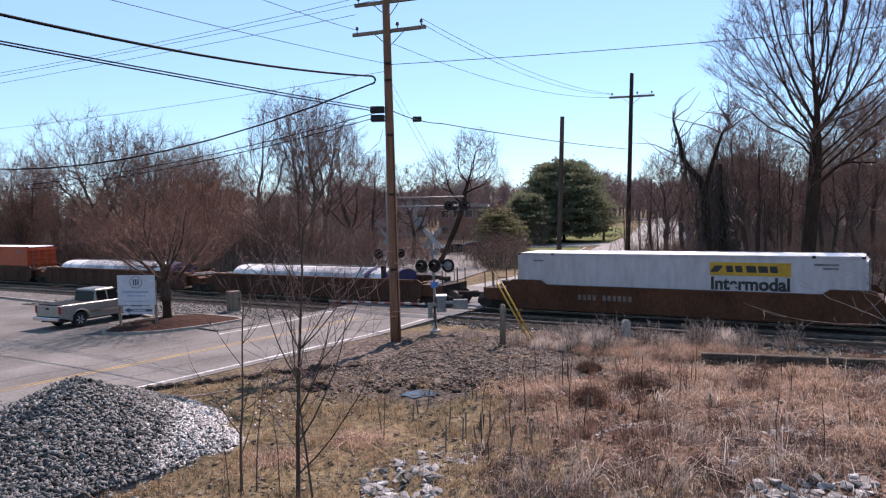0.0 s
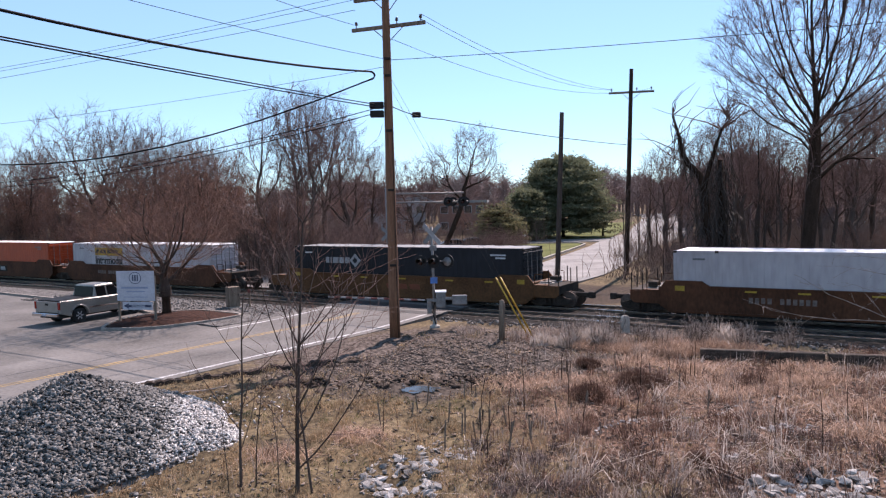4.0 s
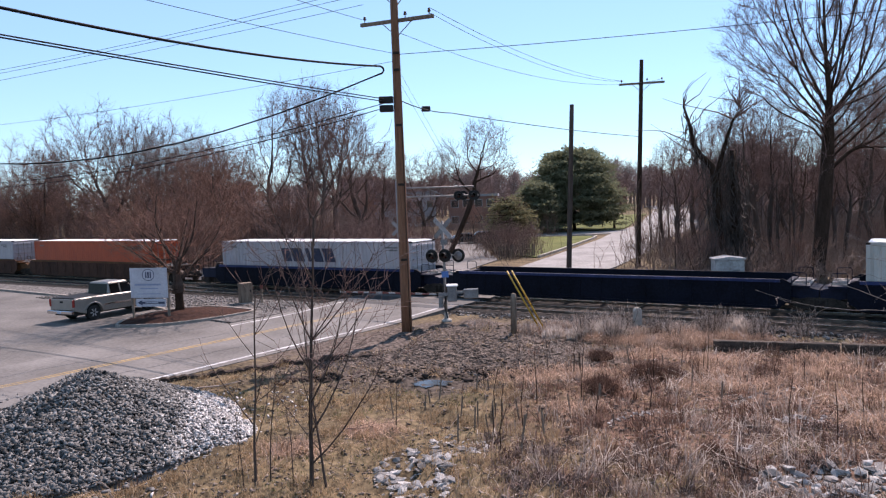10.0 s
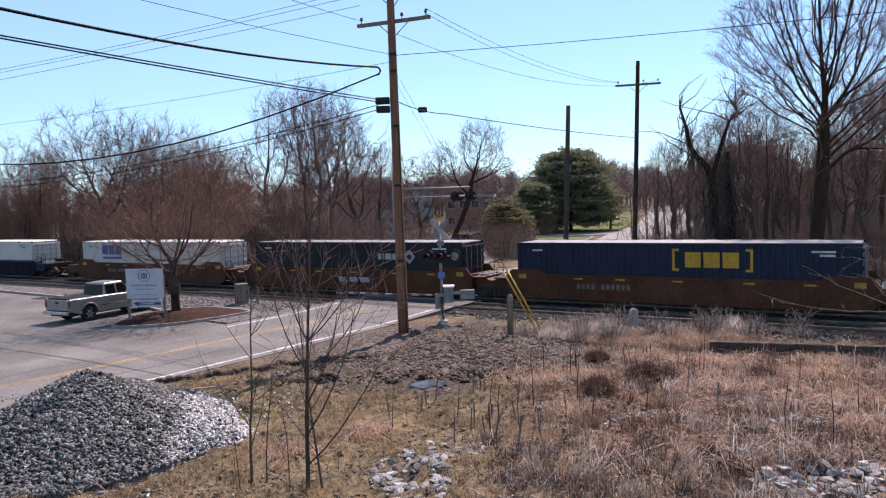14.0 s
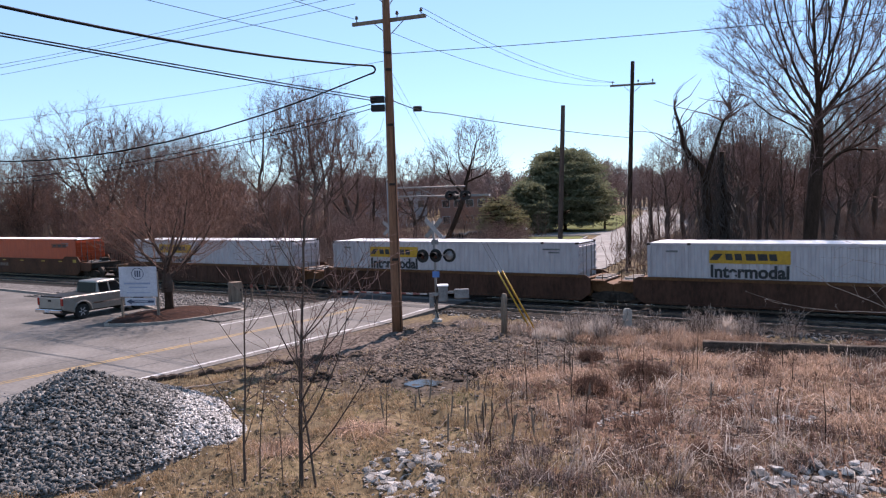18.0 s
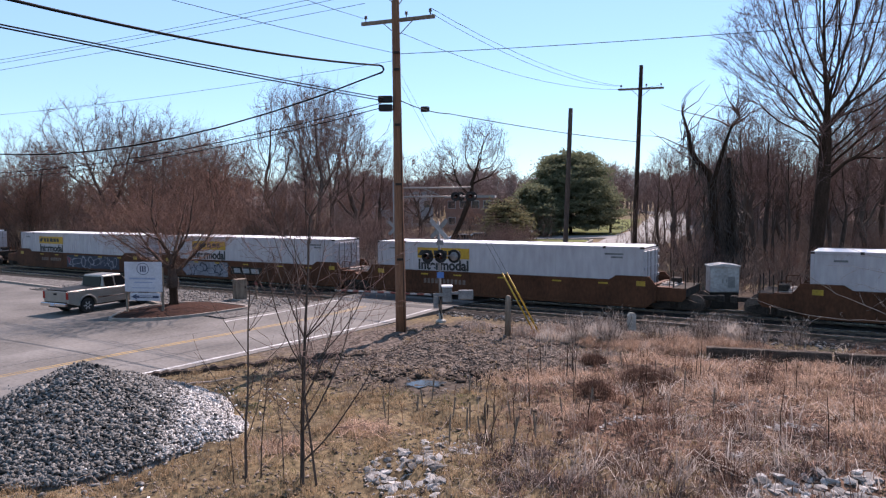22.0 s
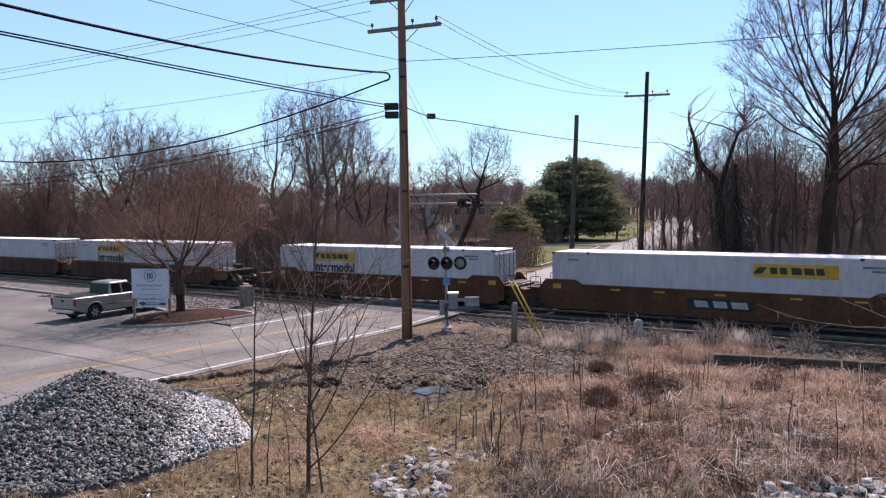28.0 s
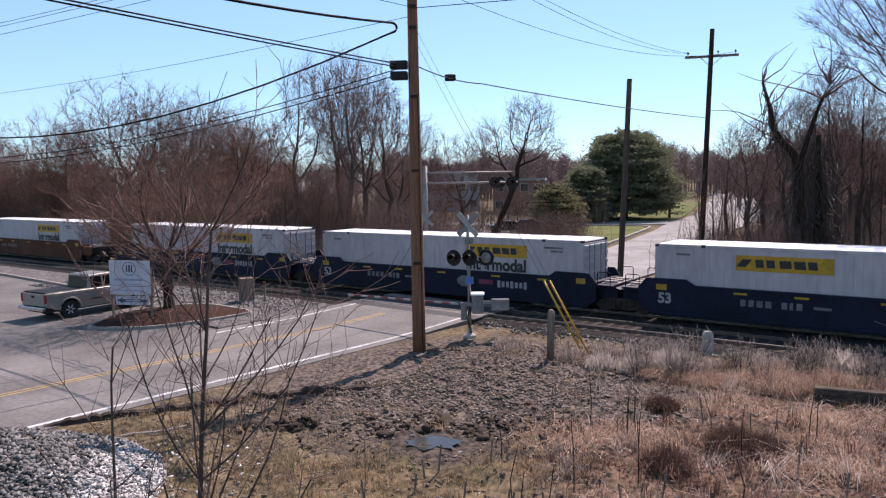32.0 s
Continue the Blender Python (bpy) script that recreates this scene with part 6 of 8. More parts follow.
SHOOT = tree_meshes("shoot", TWIG, seed=95, height=2.6, trunk_r=0.02, bare=0.4, levels=2, kids=(5, 2), angle=(20, 45), ratio=(0.2, 0.35), lift=0.1, wobble=0.07, thin=0.004)
tree_thing(SAPLING, "slender leafless sapling with thin grey branches", pose(-2.83, 14.83, 0, 0, 0, 30), "sapling", "saplings in the verge")
tree_thing(SAPLING_2, "thin leafless sapling in dead grass", pose(-4.03, 15.1, 0, 0, 0, 100), "sapling", "saplings in the verge")
tree_thing(SAPLING_2, "thin leafless sapling in dead grass", pose(-2.55, 14.9, 0, 4, 6, 200) @ Matrix.Scale(0.9, 4), "sapling", "saplings in the verge")
for x, y, k, r in ((-3.75, 15.2, 1.0, 20), (-1.3, 18.2, 0.75, 80), (-3.2, 14.9, 0.8, 140), (-4.25, 15.0, 0.7, 250)):
    tree_thing(SHOOT, "thin bare shoot in dead grass", pose(x, y, 0, 0, 0, r) @ Matrix.Scale(k, 4), "sapling", "saplings in the verge")


BRANCH_GREY = material("dry_branch", (0.17, 0.135, 0.115), (0.42, 0.345, 0.30), 0.85, scale=2, fine=12, bump=0, spec=0.1)


def overhanging_branch(label, path, r, seed):
    """A long bare limb reaching in over the tracks, with a few forked side shoots."""
    rng = random.Random(seed)
    t = thing("overhanging_branch", label, "branch", group="bare branches over the tracks")
    pts = [Vector(p) for p in path]
    line = []
    for a, b in zip(pts, pts[1:]):
        line += [a.lerp(b, k / 4) + Vector((0, 0, rng.gauss(0, 0.02))) for k in range(4)]
    line.append(pts[-1])
    n = len(line)
    part("limb", Mesh().tube(line, [r * (1 - 0.8 * k / n) for k in range(n)], 6), BRANCH_GREY, t, smooth=True)
    for k in range(2, n - 1, 2):
        d = (line[k + 1] - line[k]).normalized()
        side = Vector((rng.gauss(0, 0.3), rng.gauss(0, 0.5), rng.choice((-0.5, 0.7)) + rng.gauss(0, 0.2)))
        p, w, run = line[k], (d * 0.8 + side).normalized(), [line[k]]
        for q in range(rng.randint(3, 5)):
            w = (w + Vector((rng.gauss(0, 0.22), rng.gauss(0, 0.22), rng.gauss(0, 0.22)))).normalized()
            p = p + w * rng.uniform(0.12, 0.32)
            run.append(p)
        shoot = part("shoot", Mesh().tube(run, [r * 0.42 * (1 - 0.6 * q / len(run)) for q in range(len(run))], 5), BRANCH_GREY, t)
        tip = run[-2]
        part("tip", Mesh().tube([tip, tip + (w + Vector((0, 0.2, 0.5 * rng.choice((-1, 1))))).normalized() * 0.28], [r * 0.2, r * 0.12], 4), BRANCH_GREY, shoot)
    return t


PALE = "pale bare branch reaching over the tracks"
overhanging_branch(PALE, [(19.5, 27.5, 0.55), (16.8, 27.3, 1.2), (14.6, 27.1, 2.1), (13.2, 27.0, 2.9)], 0.020, 101)
overhanging_branch(PALE, [(17.4, 27.3, 0.95), (15.0, 27.1, 1.15), (13.0, 27.0, 1.45), (11.3, 26.9, 2.05)], 0.017, 102)
overhanging_branch(PALE, [(19.4, 27.2, 2.1), (17.0, 27.0, 2.7), (15.3, 26.9, 3.1), (14.0, 26.9, 3.2)], 0.015, 103)
overhanging_branch(PALE, [(19.6, 27.0, 3.6), (17.4, 26.9, 3.3), (15.6, 26.8, 3.5), (14.5, 26.8, 3.9)], 0.013, 104)
overhanging_branch(PALE, [(19.4, 27.6, 1.4), (17.6, 27.5, 1.7), (16.0, 27.4, 2.3), (15.2, 27.4, 2.5)], 0.013, 105)
WEED = tree_meshes("weed", PALE_TWIG, seed=111, height=1.15, trunk_r=0.012, bare=0.2, levels=2, kids=(7, 4), angle=(18, 42), ratio=(0.3, 0.5), lift=0.10, wobble=0.08, stems=7, stem_spread=0.5, thin=0.007)
for i in range(17):
    s, q = (6.8, 1.2) if i < 6 else ((11.8, 0.9) if i < 12 else (9.5, 4.0))
    wx, wy = random.gauss(s, q), random.uniform(27.6, 30.6)
    tree_thing(WEED, "pale twiggy dead weed beside the tracks", pose(wx, wy, ground_z(wx, wy), 0, 0, 47 * i) @ Matrix.Scale(random.uniform(0.6, 1.15), 4), "weed", "dead weeds by the tracks")

LEAF_DARK = leaf_material("pine_needles", (0.10, 0.115, 0.072), (0.26, 0.275, 0.165), 0.45)
LEAF_LIGHT = leaf_material("spring_leaves", (0.11, 0.106, 0.058), (0.25, 0.235, 0.13), 0.4)
IVY = material("vine_stems", (0.025, 0.019, 0.016), (0.10, 0.075, 0.06), 0.7, scale=0.8, fine=5, bump=0, island=0.5)


def tufts(points, rng, size, droop=0.0):
    """Three crossed slender blades at each point."""
    n = len(points)
    p = np.repeat(np.asarray(points, float), 3, axis=0)
    d = rng.normal(size=(3 * n, 3))
    d[:, 2] = d[:, 2] * 0.6 - droop
    d /= np.linalg.norm(d, axis=1)[:, None]
    s = np.cross(d, rng.normal(size=(3 * n, 3)))
    s /= np.linalg.norm(s, axis=1)[:, None]
    ln = (size * rng.uniform(0.6, 1.3, 3 * n))[:, None]
    wd = ln * 0.28
    v = np.stack([p - s * wd * 0.5, p + d * ln * 0.5 - s * wd, p + d * ln, p + d * ln * 0.5 + s * wd], 1).reshape(-1, 3)
    return v, np.arange(12 * n).reshape(-1, 4)


def conifer(name, label, px, depth, height, width, count, size, leaf, seed, tip=0.15, low=0.06):
    rng = np.random.default_rng(seed)
    x = ray_x(px, depth)
    t = thing(name, label, "tree", pose(x, depth, ground_z(x, depth)))
    part("trunk", Mesh().tube([(0, 0, -0.2), (0, 0, height * 0.5), (0, 0, height * 0.95)], [0.3, 0.2, 0.04], 8), BARK, t, smooth=True)
    pts, limbs = [], []
    for b in range(int(count / 90)):
        # outer clumps, flattened, thicker towards the top
        f = low + (1 - low) * rng.uniform(0, 1) ** 0.8
        prof = math.sqrt(max(0, 1 - ((f - 0.28) / 0.74) ** 2))
        az = rng.uniform(0, 6.283)
        q = rng.uniform(0.5, 1.07) * (1 + 0.10 * math.sin(az * 3 + f * 9))
        c = np.array([math.cos(az) * width * 0.5 * prof * q, math.sin(az) * width * 0.5 * prof * q, height * f])
        pts.append(c + rng.normal(size=(62, 3)) * np.array([0.8, 0.8, 0.13]) * (width / 13))
    for b in range(110):
        f = low + (1 - low) * (b / 110) ** 0.9
        z0 = height * f
        prof = math.sin(math.pi * min(1, (1 - f) * 0.5 + tip)) ** 0.8
        az = b * 2.399 + rng.uniform(-0.4, 0.4)
        ln = width * 0.5 * prof * rng.uniform(0.72, 1.12)
        rise = rng.uniform(-0.05, 0.3)
        tipp = np.array([math.cos(az) * ln, math.sin(az) * ln, z0 + ln * rise])
        limbs.append(((0, 0, z0), tuple(tipp), 0.06, 0.015))
        k = int(count / 330 * (0.4 + prof))
        u = rng.uniform(0.3, 1.05, k)[:, None]
        pts.append(np.array([0, 0, z0]) + (tipp - np.array([0, 0, z0])) * u + rng.normal(size=(k, 3)) * (0.22 + 0.10 * width / 8) * np.array([1, 1, 0.6]))
    lv, lf = tubes(limbs, 4)
    part("branchwork", quad_mesh("branchwork", lv, lf, BARK), BARK, t)
    v, f = tufts(np.concatenate(pts), rng, size)
    part("crown", quad_mesh("crown", v, f, leaf), leaf, t, "needle foliage")
    return t


conifer("pine_tree", "large dark green pine with a rounded crown", 1019, 118, 12.3, 14.2, 42000, 0.30, LEAF_DARK, 1, tip=0.14)
conifer("pine_tree", "smaller green pine beside the road", 955, 110, 7.4, 6.6, 10000, 0.28, LEAF_DARK, 2)
conifer("shrub_tree", "small tree in pale green spring leaf", 902, 92, 5.4, 6.4, 1900, 0.27, LEAF_LIGHT, 3, tip=0.2, low=0.25)
conifer("shrub_tree", "small tree in pale green spring leaf", 928, 98, 3.8, 4.0, 1000, 0.27, LEAF_LIGHT, 4, tip=0.2, low=0.15)


def snag():
    """A broken forked trunk wrapped in dark vines."""
    t = thing("vine_covered_snag", "broken forked tree trunk wrapped in dark vines", "tree")
    forks = [[(18.6, 50, -0.2), (18.55, 50, 3.5), (18.4, 50, 6.2), (18.1, 50, 7.3), (17.4, 50, 8.0), (16.9, 50, 8.8), (16.7, 50, 10.0), (16.3, 50, 11.3)],
             [(18.4, 50, 6.4), (18.8, 50, 7.9), (19.2, 50, 9.2), (19.6, 50, 10.3), (20.0, 50, 11.1)],
             [(19.75, 50.4, -0.2), (19.8, 50.4, 4.0), (19.65, 50.4, 8.3)]]
    rng = np.random.default_rng(9)
    pts = []
    for k, fk in enumerate(forks):
        r = np.linspace((0.36, 0.17, 0.32)[k], (0.07, 0.06, 0.18)[k], len(fk))
        part("trunk", Mesh().tube(fk, list(r), 10), BARK, t, smooth=True)
        for a, b in zip(fk, fk[1:]):
            a, b = np.array(a), np.array(b)
            w = 1.0 - (a[2] / 12)
            m = int((120, 40, 190)[k] * w * np.linalg.norm(b - a) / 2)
            pts.append(a + (b - a) * rng.uniform(0, 1, (m, 1)) + rng.normal(size=(m, 3)) * (0.16 + (0.50 if a[2] < 6 else 0.12) * w ** 2))
    strands = []
    for a in np.concatenate(pts):
        d = np.array([rng.normal() * 0.08, rng.normal() * 0.08, -0.4])
        for q in range(4):
            b = a + d * rng.uniform(0.4, 1.1)
            strands.append((tuple(a), tuple(b), 0.028, 0.020))
            a, d = b, d + rng.normal(size=3) * np.array([0.12, 0.12, 0.1])
    v, f = tubes(strands, 3)
    part("vines", quad_mesh("vines", v, f, IVY), IVY, t, "dark tangled vine stems")
    for i in range(34):
        fine = []
        a = np.array(forks[i % 2][rng.integers(3, len(forks[i % 2]))], float)
        p = a
        d = np.array([rng.normal() * 0.8, rng.normal() * 0.5, 0.9])
        fine.append(tuple(p))
        for q in range(4):
            p, d = p + d * rng.uniform(0.3, 0.6), d + rng.normal(size=3) * 0.3
            fine.append(tuple(p))
        part("broken_limb", Mesh().tube(fine, [0.045, 0.036, 0.028, 0.02, 0.01], 5), TWIG, t)


snag()


# distant twigs paler and greyer: the haze of the air is in their colour
HAZE_TWIG = material("far_hazed_twig", (0.17, 0.124, 0.113), (0.36, 0.275, 0.255), 0.9, scale=0.2, fine=3, bump=0, island=0.4, spec=0.05)


def far_woods():
    """A band of distant leafless trees."""
    rng = np.random.default_rng(12)
    segs = []
    for i in range(1000):
        px = rng.uniform(-120, 1700)
        dep = rng.uniform(190, 330)
        if i >= 760:
            px, dep = rng.uniform(1235, 1700), rng.uniform(84, 170)
        elif i >= 420:
            px, dep = rng.uniform(610, 1230), rng.uniform(215, 300)
        if 260 < i < 420:
            px, dep = (rng.uniform(-100, 660) if i % 2 else rng.uniform(1180, 1700)), rng.uniform(105, 185)
        x = ray_x(px, dep)
        g = ground_z(x, dep)
        h = (rng.uniform(8, 13) if i < 420 or i >= 760 else rng.uniform(15, 20)) * (0.75 + 0.25 * math.sin(px * 0.013) ** 2) * (0.8 + 0.25 * (px < 600) + 0.15 * (px > 1200))
        base = np.array([x, dep, g])
        segs.append((tuple(base - [0, 0, 0.3]), tuple(base + [rng.normal() * 0.3, 0, h * 0.8]), 0.28, 0.10))
        m = 75 if i < 420 else 60
        az = rng.uniform(0, 6.28, m)
        f = rng.uniform(0.2, 0.9, m)
        ln = h * 0.36 * rng.uniform(0.5, 1.1, m) * (1.1 - 0.6 * f)
        for k in range(m):
            a = base + np.array([0, 0, h * f[k]])
            b = a + np.array([math.cos(az[k]) * ln[k] * 0.7, math.sin(az[k]) * ln[k] * 0.7, ln[k] * 0.75])
            segs.append((tuple(a), tuple(b), 0.09, 0.03))
            for z in range(2):
                c = a + (b - a) * rng.uniform(0.3, 0.9)
                e = c + np.array([rng.normal() * 0.9, rng.normal() * 0.9, rng.uniform(0.3, 1.5)])
                segs.append((tuple(c), tuple(e), 0.05, 0.02))
    v, f = tubes(segs, 3)
    tagged(new("far_woods", quad_mesh("far_woods", v, f, HAZE_TWIG)), "band of distant leafless woods", "woods", kind="stuff")


far_woods()


SCRUB = material("scrub_twig", (0.125, 0.086, 0.068), (0.32, 0.228, 0.185), 0.9, scale=0.3, fine=6, bump=0, island=0.4, spec=0.08)


def undergrowth():
    """Brown scrub between the trunks on both sides of the far road."""
    rng = np.random.default_rng(20)
    segs = []
    for i in range(3150):
        if 2100 <= i < 3080 and i % 5 > 1 or 800 <= i < 1350 and i % 5 > 2:
            continue
        if i >= 3080:
            px, dep = rng.uniform(850, 945), rng.uniform(66, 84)
        elif i >= 2900:
            px, dep = rng.uniform(1112, 1260), rng.uniform(50, 84)
        elif i >= 2100:
            px, dep = rng.uniform(1260, 1680), rng.uniform(62, 150)
        elif i < 800:
            px, dep = rng.uniform(-80, 700), rng.uniform(54, 100)
        elif i < 1350:
            px, dep = rng.uniform(1230, 1660), rng.uniform(43, 78)
        elif i < 1850:
            px, dep = (rng.uniform(1290, 1660), rng.uniform(70, 115)) if i % 2 else (rng.uniform(600, 890), rng.uniform(82, 130))
        else:
            px, dep = rng.uniform(590, 1000), rng.uniform(105, 170)
        if 675 < px < 870 and i % 3:
            continue
        dep = behind_tracks(px, dep, 41.3 if px > 1230 else 44.5) + (rng.uniform(0, 6) if dep < behind_tracks(px, dep, 41.3 if px > 1230 else 44.5) else 0)
        x = ray_x(px, dep)
        g = ground_z(x, dep)
        h = rng.uniform(1.2, 3.6) * (1.3 if dep > 70 else 1.0) * (0.85 if px > 1100 else 1.0) * (1.35 if 1850 <= i < 2100 else 0.6 if i >= 3080 else 1.0)
        for k in range(14):
            a = np.array([x + rng.normal() * 0.9, dep + rng.normal() * 0.9, g - 0.1])
            b = a + np.array([rng.normal() * 0.35, rng.normal() * 0.35, h * rng.uniform(0.35, 0.6)])
            c = b + np.array([rng.normal() * 0.5, rng.normal() * 0.5, h * rng.uniform(0.2, 0.5)])
            segs.append((tuple(a), tuple(b), 0.022, 0.015))
            segs.append((tuple(b), tuple(c), 0.015, 0.006))
    v, f = tubes(segs, 3)
    tagged(new("undergrowth", quad_mesh("undergrowth", v, f, SCRUB)), "brown leafless undergrowth between the trees", "undergrowth", kind="stuff")


undergrowth()


# ---- foreground: gravel pile, rubble, dead grass ----
def rough_stone(rng):
    """An angular stone of unit size."""
    v = np.array([(x, y, z) for x in (-1, 1) for y in (-1, 1) for z in (-1, 1)], float)
    v *= rng.uniform(0.3, 1.0, (8, 3)) * np.array([1.5, 0.85, 0.5])
    return v


BOX_F = np.array([(0, 1, 3, 2), (4, 6, 7, 5), (0, 4, 5, 1), (2, 3, 7, 6), (0, 2, 6, 4), (1, 5, 7, 3)])


def scatter_stones(points, sizes, rng, flat=1.0):
    n = len(points)
    base = np.stack([rough_stone(rng) for _ in range(40)])
    v = base[rng.integers(0, 40, n)] * np.asarray(sizes)[:, None, None]
    q = rng.normal(size=(n, 4)) * np.array([1.0, 0.33, 0.33, 1.0])
    q /= np.linalg.norm(q, axis=1)[:, None]
    a, b, c, d = q.T
    r = np.stack([np.stack([1 - 2 * (c * c + d * d), 2 * (b * c - a * d), 2 * (b * d + a * c)], -1),
                  np.stack([2 * (b * c + a * d), 1 - 2 * (b * b + d * d), 2 * (c * d - a * b)], -1),
                  np.stack([2 * (b * d - a * c), 2 * (c * d + a * b), 1 - 2 * (b * b + c * c)], -1)], 1)
    v = np.einsum("nij,nkj->nki", r, v)
    v[:, :, 2] *= flat
    v += np.asarray(points)[:, None, :]
    f = BOX_F[None] + (np.arange(n) * 8)[:, None, None]
    return v.reshape(-1, 3), f.reshape(-1, 4)


def pile_height(x, y):
    a = math.hypot((x + 9.2) / 3.75, (y - 18.9) / 4.3)
    h = 1.68 * max(0, 1 - a) ** 1.0 if a < 1 else 0
    b = math.hypot((x + 6.35) / 1.55, (y - 18.4) / 1.5)
    g = 0.42 * max(0, 1 - b * b) if b < 1 else 0
    return max(h, g) + 0.06 * noise.noise((x * 2, y * 2, 4)) * (1 if max(h, g) > 0.05 else 0)


def gravel_pile():
    t = thing("gravel_pile", "heap of dark grey crushed stone by the road", "gravel pile")
    n = 60
    v, f = [], []
    for j in range(n + 1):
        for i in range(n + 1):
            x, y = -14.2 + i * 10.4 / n, 14.0 + j * 9.8 / n
            v.append((x, y, pile_height(x, y) - 0.05 + (0 if pile_height(x, y) > 0.02 else -0.1)))
    f = [(j * (n + 1) + i, j * (n + 1) + i + 1, (j + 1) * (n + 1) + i + 1, (j + 1) * (n + 1) + i) for j in range(n) for i in range(n)]
    part("core", raw_mesh("core", v, f, STONE, True), STONE, t)
    rng = np.random.default_rng(5)
    pts, sz, fine_p, fine_s, near = [], [], [], [], []
    while len(pts) < 25000:
        x, y = rng.uniform(-14.2, -4.0), rng.uniform(14.0, 23.5)
        h = pile_height(x, y)
        if h < 0.03:
            if rng.random() > 0.015:
                continue
        tail = rng.random() < 0.03 + 0.92 * smooth_step(-7.3, -6.4, x + 0.2 * (y - 18.3))
        if tail:
            fine_p.append((x, y, h + rng.uniform(-0.02, 0.03)))
            fine_s.append(rng.uniform(0.022, 0.05))
            if rng.random() < 0.5:
                pts.append(fine_p[-1])
                sz.append(0.02)
        else:
            pts.append((x, y, h + rng.uniform(-0.03, 0.04)))
            sz.append(rng.uniform(0.028, 0.072))
    order = sorted(range(len(pts)), key=lambda i: pts[i][1] + abs(pts[i][0] + 8) * 0.3)
    shared = []
    for k in range(10):
        sv, sf = scatter_stones([(0, 0, 0)], [1.0], rng)
        shared.append(quad_mesh("stone", sv, sf, STONE))
    for i in order[:280]:
        e = rng.uniform(0, 360, 3)
        part("stone", shared[i % 10], STONE, t, m=pose(*pts[i], *e) @ Matrix.Scale(float(sz[i]), 4))
    rest = order[280:]
    sv, sf = scatter_stones([pts[i] for i in rest], [sz[i] for i in rest], rng)
    tagged(part("stone_bed", quad_mesh("stone_bed", sv, sf, STONE), STONE, t), "dark grey crushed stones", kind="stuff")
    sv, sf = scatter_stones(fine_p, fine_s, rng)
    tagged(part("pale_gravel", quad_mesh("pale_gravel", sv, sf, PALE_GRAVEL), PALE_GRAVEL, t), "pale fine gravel spilling off the heap", kind="stuff")


gravel_pile()


def rubble():
    rng = np.random.default_rng(15)
    shared = []
    for k in range(12):
        bm = bmesh.new()
        for p in rng.normal(size=(15, 3)):
            bm.verts.new(p / np.linalg.norm(p) * rng.uniform(0.75, 1.05) * np.array([1.1, 0.85, 0.75]))
        hull = bmesh.ops.convex_hull(bm, input=list(bm.verts))
        bmesh.ops.delete(bm, geom=[v for v in hull["geom_interior"] if isinstance(v, bmesh.types.BMVert)], context="VERTS")
        me = bpy.data.meshes.new("rock")
        bm.to_mesh(me)
        bm.free()
        me.materials.append(PALE_STONE)
        shared.append(me)
    for label, cx, cy, rx, ry, count, lo, hi in (("pale broken rocks and rubble in a ditch", -0.75, 15.2, 0.85, 1.5, 240, 0.03, 0.17), ("pale broken rocks at the edge of the weeds", 7.7, 14.1, 1.9, 0.8, 210, 0.035, 0.19),
                                                  ("grey stones lying between the weeds", 8.8, 18.1, 0.75, 0.5, 90, 0.03, 0.10), ("thin line of pale stones through the weeds", 6.4, 18.9, 3.2, 0.5, 130, 0.025, 0.075), ("two pale stones in the weeds", 6.4, 16.0, 0.15, 0.12, 3, 0.12, 0.2), ("small pale stones in the mud by the puddle", 0.2, 23.2, 1.8, 1.2, 26, 0.02, 0.07),
                                                  ("pale stones beside a streamlet", 0.2, 17.0, 0.75, 1.0, 90, 0.03, 0.14)):
        t = thing("rubble_patch", label, "rubble")
        for i in range(count):
            a, r = rng.uniform(0, 6.28), math.sqrt(rng.uniform(0, 1))
            x, y = cx + rx * r * math.cos(a), cy + ry * r * math.sin(a)
            s = lo + (hi - lo) * rng.uniform(0, 1) ** 2.2
            if label.startswith("thin line"):
                f = rng.uniform(0, 1)
                x, y = 4.0 + 5.8 * f + rng.normal() * 0.10, 18.4 + 2.2 * f + 0.25 * math.sin(f * 9) + rng.normal() * 0.09
            part("rock", shared[i % 12], PALE_STONE, t, m=pose(x, y, ground_z(x, y) + s * 0.05, *rng.normal(0, 14, 2), rng.uniform(0, 360)) @ Matrix.Diagonal((s * 1.2, s, s * 0.75, 1)))


rubble()

WATER = material("muddy_water", (0.03, 0.03, 0.028), (0.06, 0.058, 0.05), 0.12, scale=2, fine=10, bump=0.05, spec=0.25)


PUD = ground_z(-0.45, 22.75) + 0.03


def puddle():
    m = Mesh()
    v = []
    for k in range(28):
        a = 2 * math.pi * k / 28
        r = 1 + 0.55 * noise.noise((math.cos(a) * 2, math.sin(a) * 2, 0))
        v.append((-0.45 + 0.62 * r * math.cos(a), 22.75 + 0.42 * r * math.sin(a), PUD))
    m.add(v + [(-0.45, 22.75, PUD)], [(i, (i + 1) % 28, 28) for i in range(28)])
    solid("puddle", m, WATER, "shallow muddy puddle reflecting sky", "puddle")


puddle()


